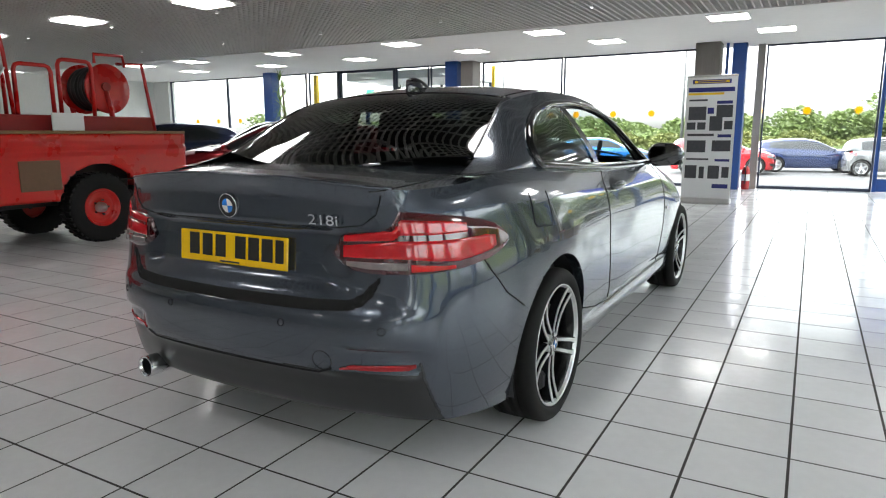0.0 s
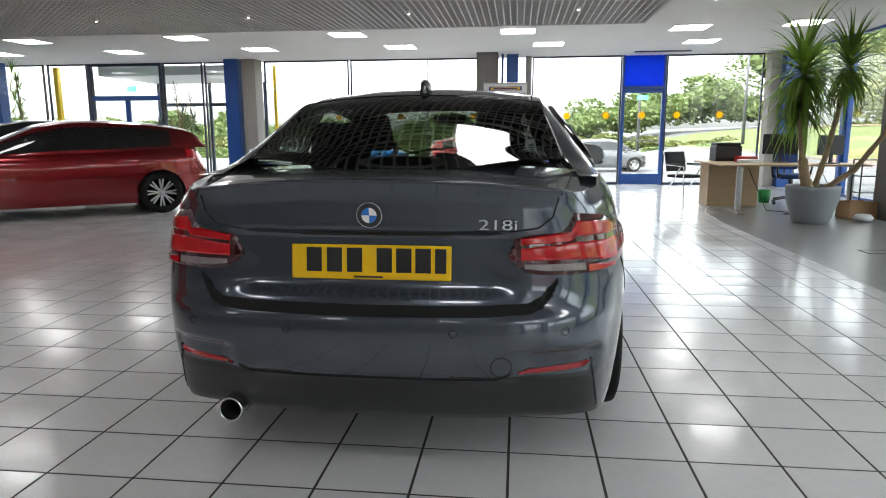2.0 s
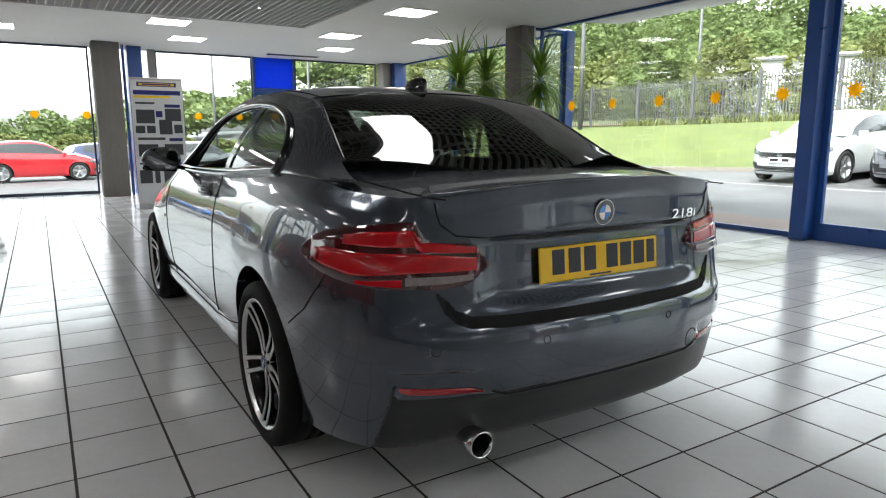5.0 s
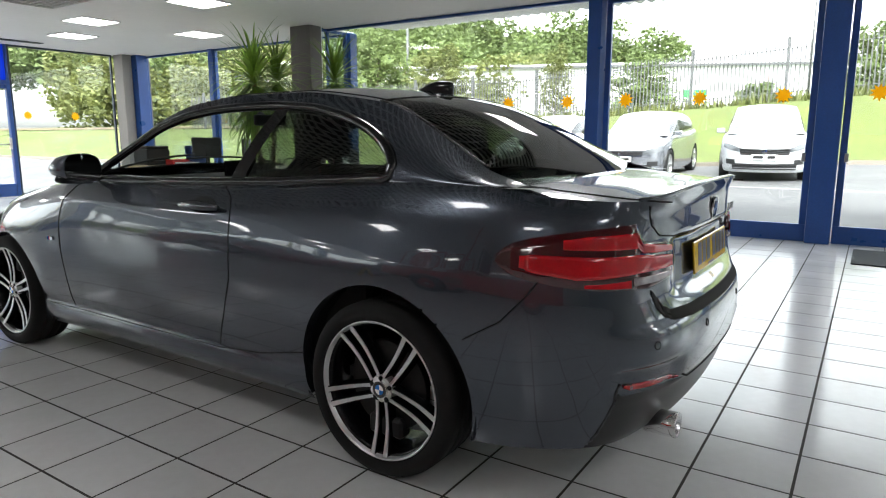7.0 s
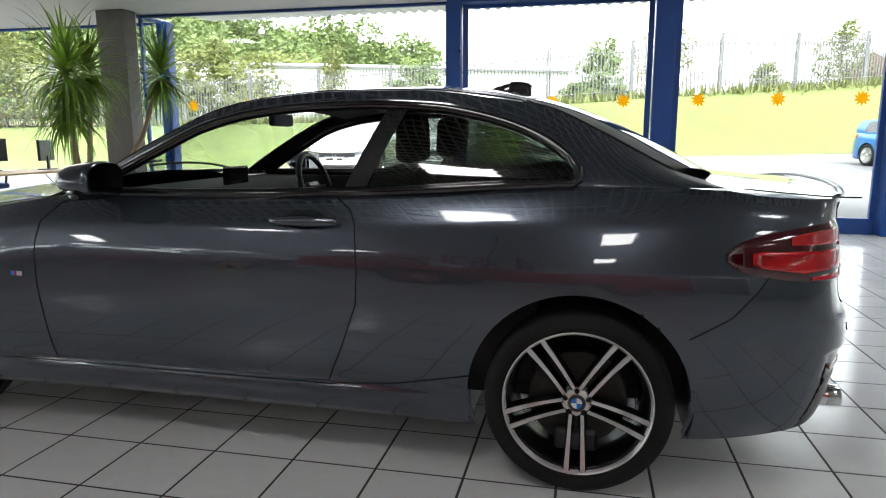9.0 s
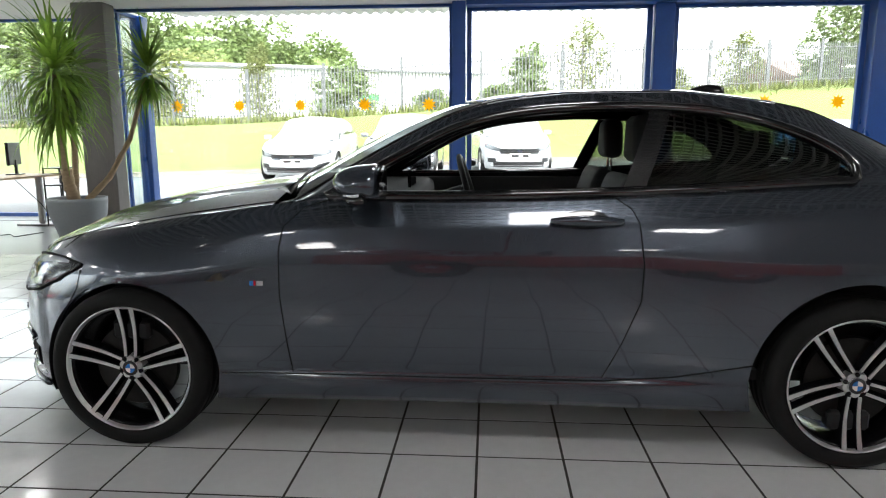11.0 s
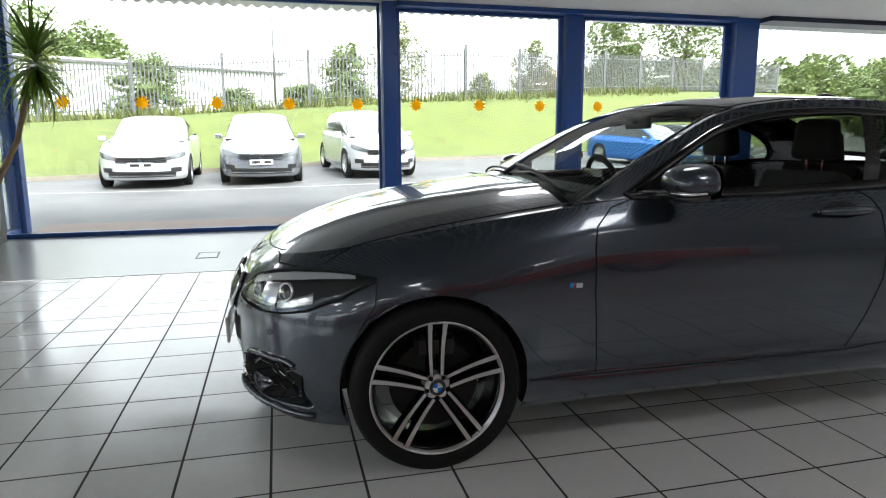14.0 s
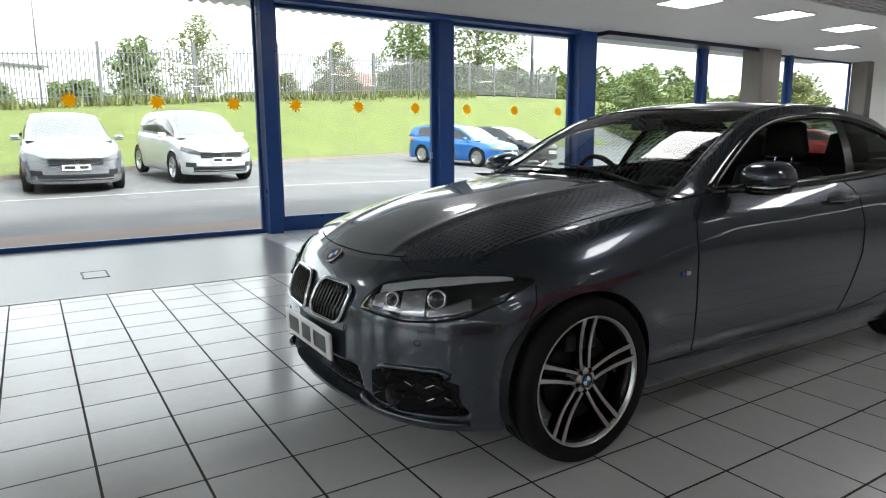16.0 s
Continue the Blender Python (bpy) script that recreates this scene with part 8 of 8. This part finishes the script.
# rough grass at the fence foot
random.seed(21)
tufts = []
for i in range(2600):
    y = random.uniform(-24, 24)
    x = fence_x(y) + random.gauss(-0.1, 0.35)
    z = ground_z(x, y) + 0.08
    h = random.uniform(0.2, 0.55)
    a = random.uniform(0, 6.3)
    dx, dy = 0.05 * math.cos(a), 0.05 * math.sin(a)
    lx, ly = random.gauss(0, 0.1), random.gauss(0, 0.1)
    tufts.append(([(x - dx, y - dy, z), (x + dx, y + dy, z), (x + lx, y + ly, z + h)], [(0, 1, 2)]))
tagged(mesh("long_grass", *join_vf(*tufts), M["leaf_b"], None), "long unmown grass along the fence foot", "grass", kind="stuff")

# palisade fence
fence = empty("fence", (27, 0, 0), label="tall grey steel palisade fence on the grass bank", category="fence", kind="thing")


def fence_pt(y, dz):
    return (fence_x(y) - 27, y, ground_z(fence_x(y), y) + 0.1 + dz)


FY = []
y = -38.0
while y < 40:
    FY.append(y)
    y += 3.6
post_me = bpy.data.meshes.new("post")
pv, pf = box_vf(-0.05, 0.05, -0.065, 0.065, -0.2, 2.45)
post_me.from_pydata(pv, [], pf)
post_me.materials.append(M["fence"])
for y in FY:
    ob = new("post", post_me)
    ob.parent, ob.location = fence, fence_pt(y, 0)
for a, b in zip(FY[:-1], FY[1:]):
    for dz in (0.35, 2.0):
        mesh("rail", *tube_vf([fence_pt(a, dz), fence_pt(b, dz)], 0.02, 4), M["fence"], fence)
pale_me = bpy.data.meshes.new("pale")
pv = [(x, y, z) for z in (0.06, 2.15) for x in (-0.009, 0.009) for y in (-0.022, 0.022)] + [(0.0, 0.0, 2.32)]
pale_me.from_pydata(pv, [], [(0, 1, 5, 4), (1, 3, 7, 5), (3, 2, 6, 7), (2, 0, 4, 6), (4, 5, 8), (5, 7, 8), (7, 6, 8), (6, 4, 8)])
pale_me.materials.append(M["fence"])
far_pales = []
y = -37.9
while y < 39:
    if -16 < y < 26:
        ob = new("pale", pale_me)
        ob.parent, ob.location = fence, fence_pt(y, 0)
    else:
        c = fence_pt(y, 0)
        far_pales.append(([(c[0] + p[0], c[1] + p[1], c[2] + p[2]) for p in pv], [(0, 1, 5, 4), (1, 3, 7, 5), (3, 2, 6, 7), (2, 0, 4, 6), (4, 5, 8), (5, 7, 8), (7, 6, 8), (6, 4, 8)]))
    y += 0.155
ob = mesh("pale_run", *join_vf(*far_pales), M["fence"], fence)
ob["kind"] = "stuff"

# white warehouse, brick building, lamp posts
wh = empty("warehouse", (66, 24, 3.0), -66 + 0, label="long low white-clad warehouse behind the fence", category="building", kind="thing")
mesh("wall", *bm_vf(bevel_box(-24, 24, -0.2, 22, -2, 5.6, 0.03)), M["cladding"], wh)
mesh("roof", [(-24.3, -0.5, 5.6), (24.3, -0.5, 5.6), (24.3, 11, 7.0), (-24.3, 11, 7.0), (-24.3, 22.5, 5.6), (24.3, 22.5, 5.6)], [(0, 1, 2, 3), (3, 2, 5, 4), (0, 3, 4), (1, 5, 2)], M["cladding"], wh)
mesh("gutter", *box_vf(-24.3, 24.3, -0.62, -0.48, 5.35, 5.6), M["fence"], wh)
for x in lin(-22, 22, 12):
    mesh("cladding_rib", *box_vf(x - 0.05, x + 0.05, -0.28, -0.2, -2, 5.35), M["cladding"], wh)
for x in (-16, 6):
    d = mesh("loading_door", *box_vf(x - 2, x + 2, -0.27, -0.205, -1, 3.2), M["pot"], wh)
    mesh("door_sign", *box_vf(x + 3, x + 5.4, -0.26, -0.21, 2.2, 3.0), M["green_plastic"], wh)
bb = empty("brick_building", (80, -40, 5.5), -60, label="low brown brick building with a pitched roof", category="building", kind="thing")
mesh("wall", *box_vf(-8, 8, 0, 8, -3, 2.6), M["brick_far"], bb)
mesh("roof", [(-8.5, -0.6, 2.5), (8.5, -0.6, 2.5), (8.5, 4, 4.8), (-8.5, 4, 4.8), (-8.5, 8.6, 2.5), (8.5, 8.6, 2.5)], [(0, 1, 2, 3), (3, 2, 5, 4), (0, 3, 4), (1, 5, 2)], M["roof_far"], bb)
for x in (-5, -1.5, 2, 5.5):
    w = mesh("window", *box_vf(x - 0.8, x + 0.8, -0.06, -0.005, 0.4, 1.8), M["far_glass"], bb)


def lamp_post(x, y, h, r=0.09):
    z = ground_z(x, y)
    p = empty("street_lamp", (x, y, z), label="tall grey steel street lamp", category="street lamp", group="street lamps outside", kind="thing")
    mesh("pole", *cyl_vf((0, 0, -0.1), (0, 0, h), r, r * 0.6, 10), M["fence"], p, smooth=True)
    mesh("arm", *tube_vf([(0, 0, h - 0.05), (-0.5, 0, h + 0.12), (-1.2, 0, h + 0.15)], r * 0.45, 6), M["fence"], p, smooth=True)
    mesh("lantern", *bm_vf(bevel_box(-1.75, -1.15, -0.12, 0.12, h + 0.08, h + 0.2, 0.03)), M["fence"], p)


for x, y, h, r in ((46, 34, 10, 0.16), (55, 3, 10, 0.09), (24, 24.5, 9, 0.13), (8, 40, 8, 0.1), (-6, 44, 8, 0.1), (16, 45, 8, 0.12), (48, -38, 10, 0.2), (-20, 46, 8, 0.1)):
    lamp_post(x, y, h, r)


# ---- floor: glazed tiles, plank vinyl, mat ----
floor_base = tagged(mesh("floor", *box_vf(WEST, EAST + 0.05, SOUTH, NORTH + 0.05, -0.12, -0.0010), M["joint"]), "pale glazed square floor tiles with dark joints", "floor", kind="structure")
T, TX, TY, J = 0.33, 0.112, -0.745, 0.0042


def in_vinyl(x, y):
    return y > 1.87 and x > vinyl_edge(y)


vinyl_edge = smooth_curve((1.8, 3.24), (5.5, 3.24), (7.0, 3.3), (8.5, 3.75), (9.6, 4.15), (13, 4.2))


def tile_vf(x0, y0, x1, y1):
    b = 0.0010
    v = [(x0, y0, -0.004), (x1, y0, -0.004), (x1, y1, -0.004), (x0, y1, -0.004), (x0 + b, y0 + b, 0), (x1 - b, y0 + b, 0), (x1 - b, y1 - b, 0), (x0 + b, y1 - b, 0)]
    return v, [(4, 5, 6, 7), (0, 1, 5, 4), (1, 2, 6, 5), (2, 3, 7, 6), (3, 0, 4, 7)]


one = bpy.data.meshes.new("tile")
tv, tf = tile_vf(-T / 2 + J, -T / 2 + J, T / 2 - J, T / 2 - J)
one.from_pydata(tv, [], tf)
one.materials.append(M["tile"])
rest = []
for i in range(-57, 19):
    for j in range(-41, 43):
        x0, y0 = TX + i * T, TY + j * T
        x1, y1 = x0 + T, y0 + T
        x0c, x1c, y0c, y1c = max(x0, WEST), min(x1, EAST), max(y0, SOUTH), min(y1, NORTH)
        if x1c - x0c < 0.03 or y1c - y0c < 0.03 or in_vinyl(x0c + 0.16, y0c + 0.05) and in_vinyl(x0c + 0.05, y1c):
            continue
        if -10 <= i < 7 and -6 <= j < 11:
            ob = new("tile", one)
            ob.parent = floor_base
            ob.location = (x0 + T / 2, y0 + T / 2, 0)
        else:
            rest.append(tile_vf(x0c + J, y0c + J, x1c - J, y1c - J))
more = mesh("tile_field", *join_vf(*rest), M["tile"], floor_base)
more["kind"] = "stuff"
planks = []
random.seed(5)
w = 0.15
x = 3.2
while x < EAST:
    y = 1.87 - random.random()
    while y < NORTH:
        y1 = y + 0.92
        a, b = max(y, 1.88), min(y1, NORTH)
        if b - a > 0.02:
            q = []
            for yy in (a, b):
                e = vinyl_edge(yy)
                q.append((max(x, e), min(x + w, EAST)))
            if q[0][1] - q[0][0] > 0.01 and q[1][1] - q[1][0] > 0.01:
                g = 0.0003
                v = [(q[0][0] + g, a + g, 0.004), (q[0][1] - g, a + g, 0.004), (q[1][1] - g, b - g, 0.004), (q[1][0] + g, b - g, 0.004)]
                planks.append((v, [(0, 1, 2, 3)]))
        y = y1
    x += w
vin = mesh("plank_floor", *join_vf(*planks), M["vinyl"], None)
tagged(vin, "grey wood-look vinyl planks beside the tiles", "floor", kind="structure")
edge = [(vinyl_edge(y) - 0.004, y, 0.002) for y in lin(1.88, 12.98, 60)]
tagged(mesh("floor_trim", *tube_vf([(5.98, 1.875, 0.002)] + edge, 0.008, 6, flat=0.4), M["alu"]), "thin metal strip edging the vinyl floor", "trim", kind="structure")
M["matting"] = mat("entrance_mat", (0.045, 0.05, 0.055), 0.95, var=0.3, scale=60, bump=0.4, bump_scale=300)
tagged(boxy("door_mat", 4.65, 5.6, -2.7, -1.45, 0.0, 0.012, M["matting"]), "dark grey ribbed entrance mat on the tiles", "mat", kind="thing")
fb = empty("floor_box", (4.13, 3.89, 0.0045), 0, label="flush metal floor socket box in the vinyl floor", category="floor box", kind="thing")
mesh("frame", *join_vf(box_vf(-0.17, 0.17, -0.11, -0.095, 0, 0.004), box_vf(-0.17, 0.17, 0.095, 0.11, 0, 0.004), box_vf(-0.17, -0.155, -0.0949, 0.0949, 0, 0.004), box_vf(0.155, 0.17, -0.0949, 0.0949, 0, 0.004)), M["black"], fb)
mesh("lid", *box_vf(-0.15, 0.15, -0.09, 0.09, 0, 0.003), M["vinyl"], fb)
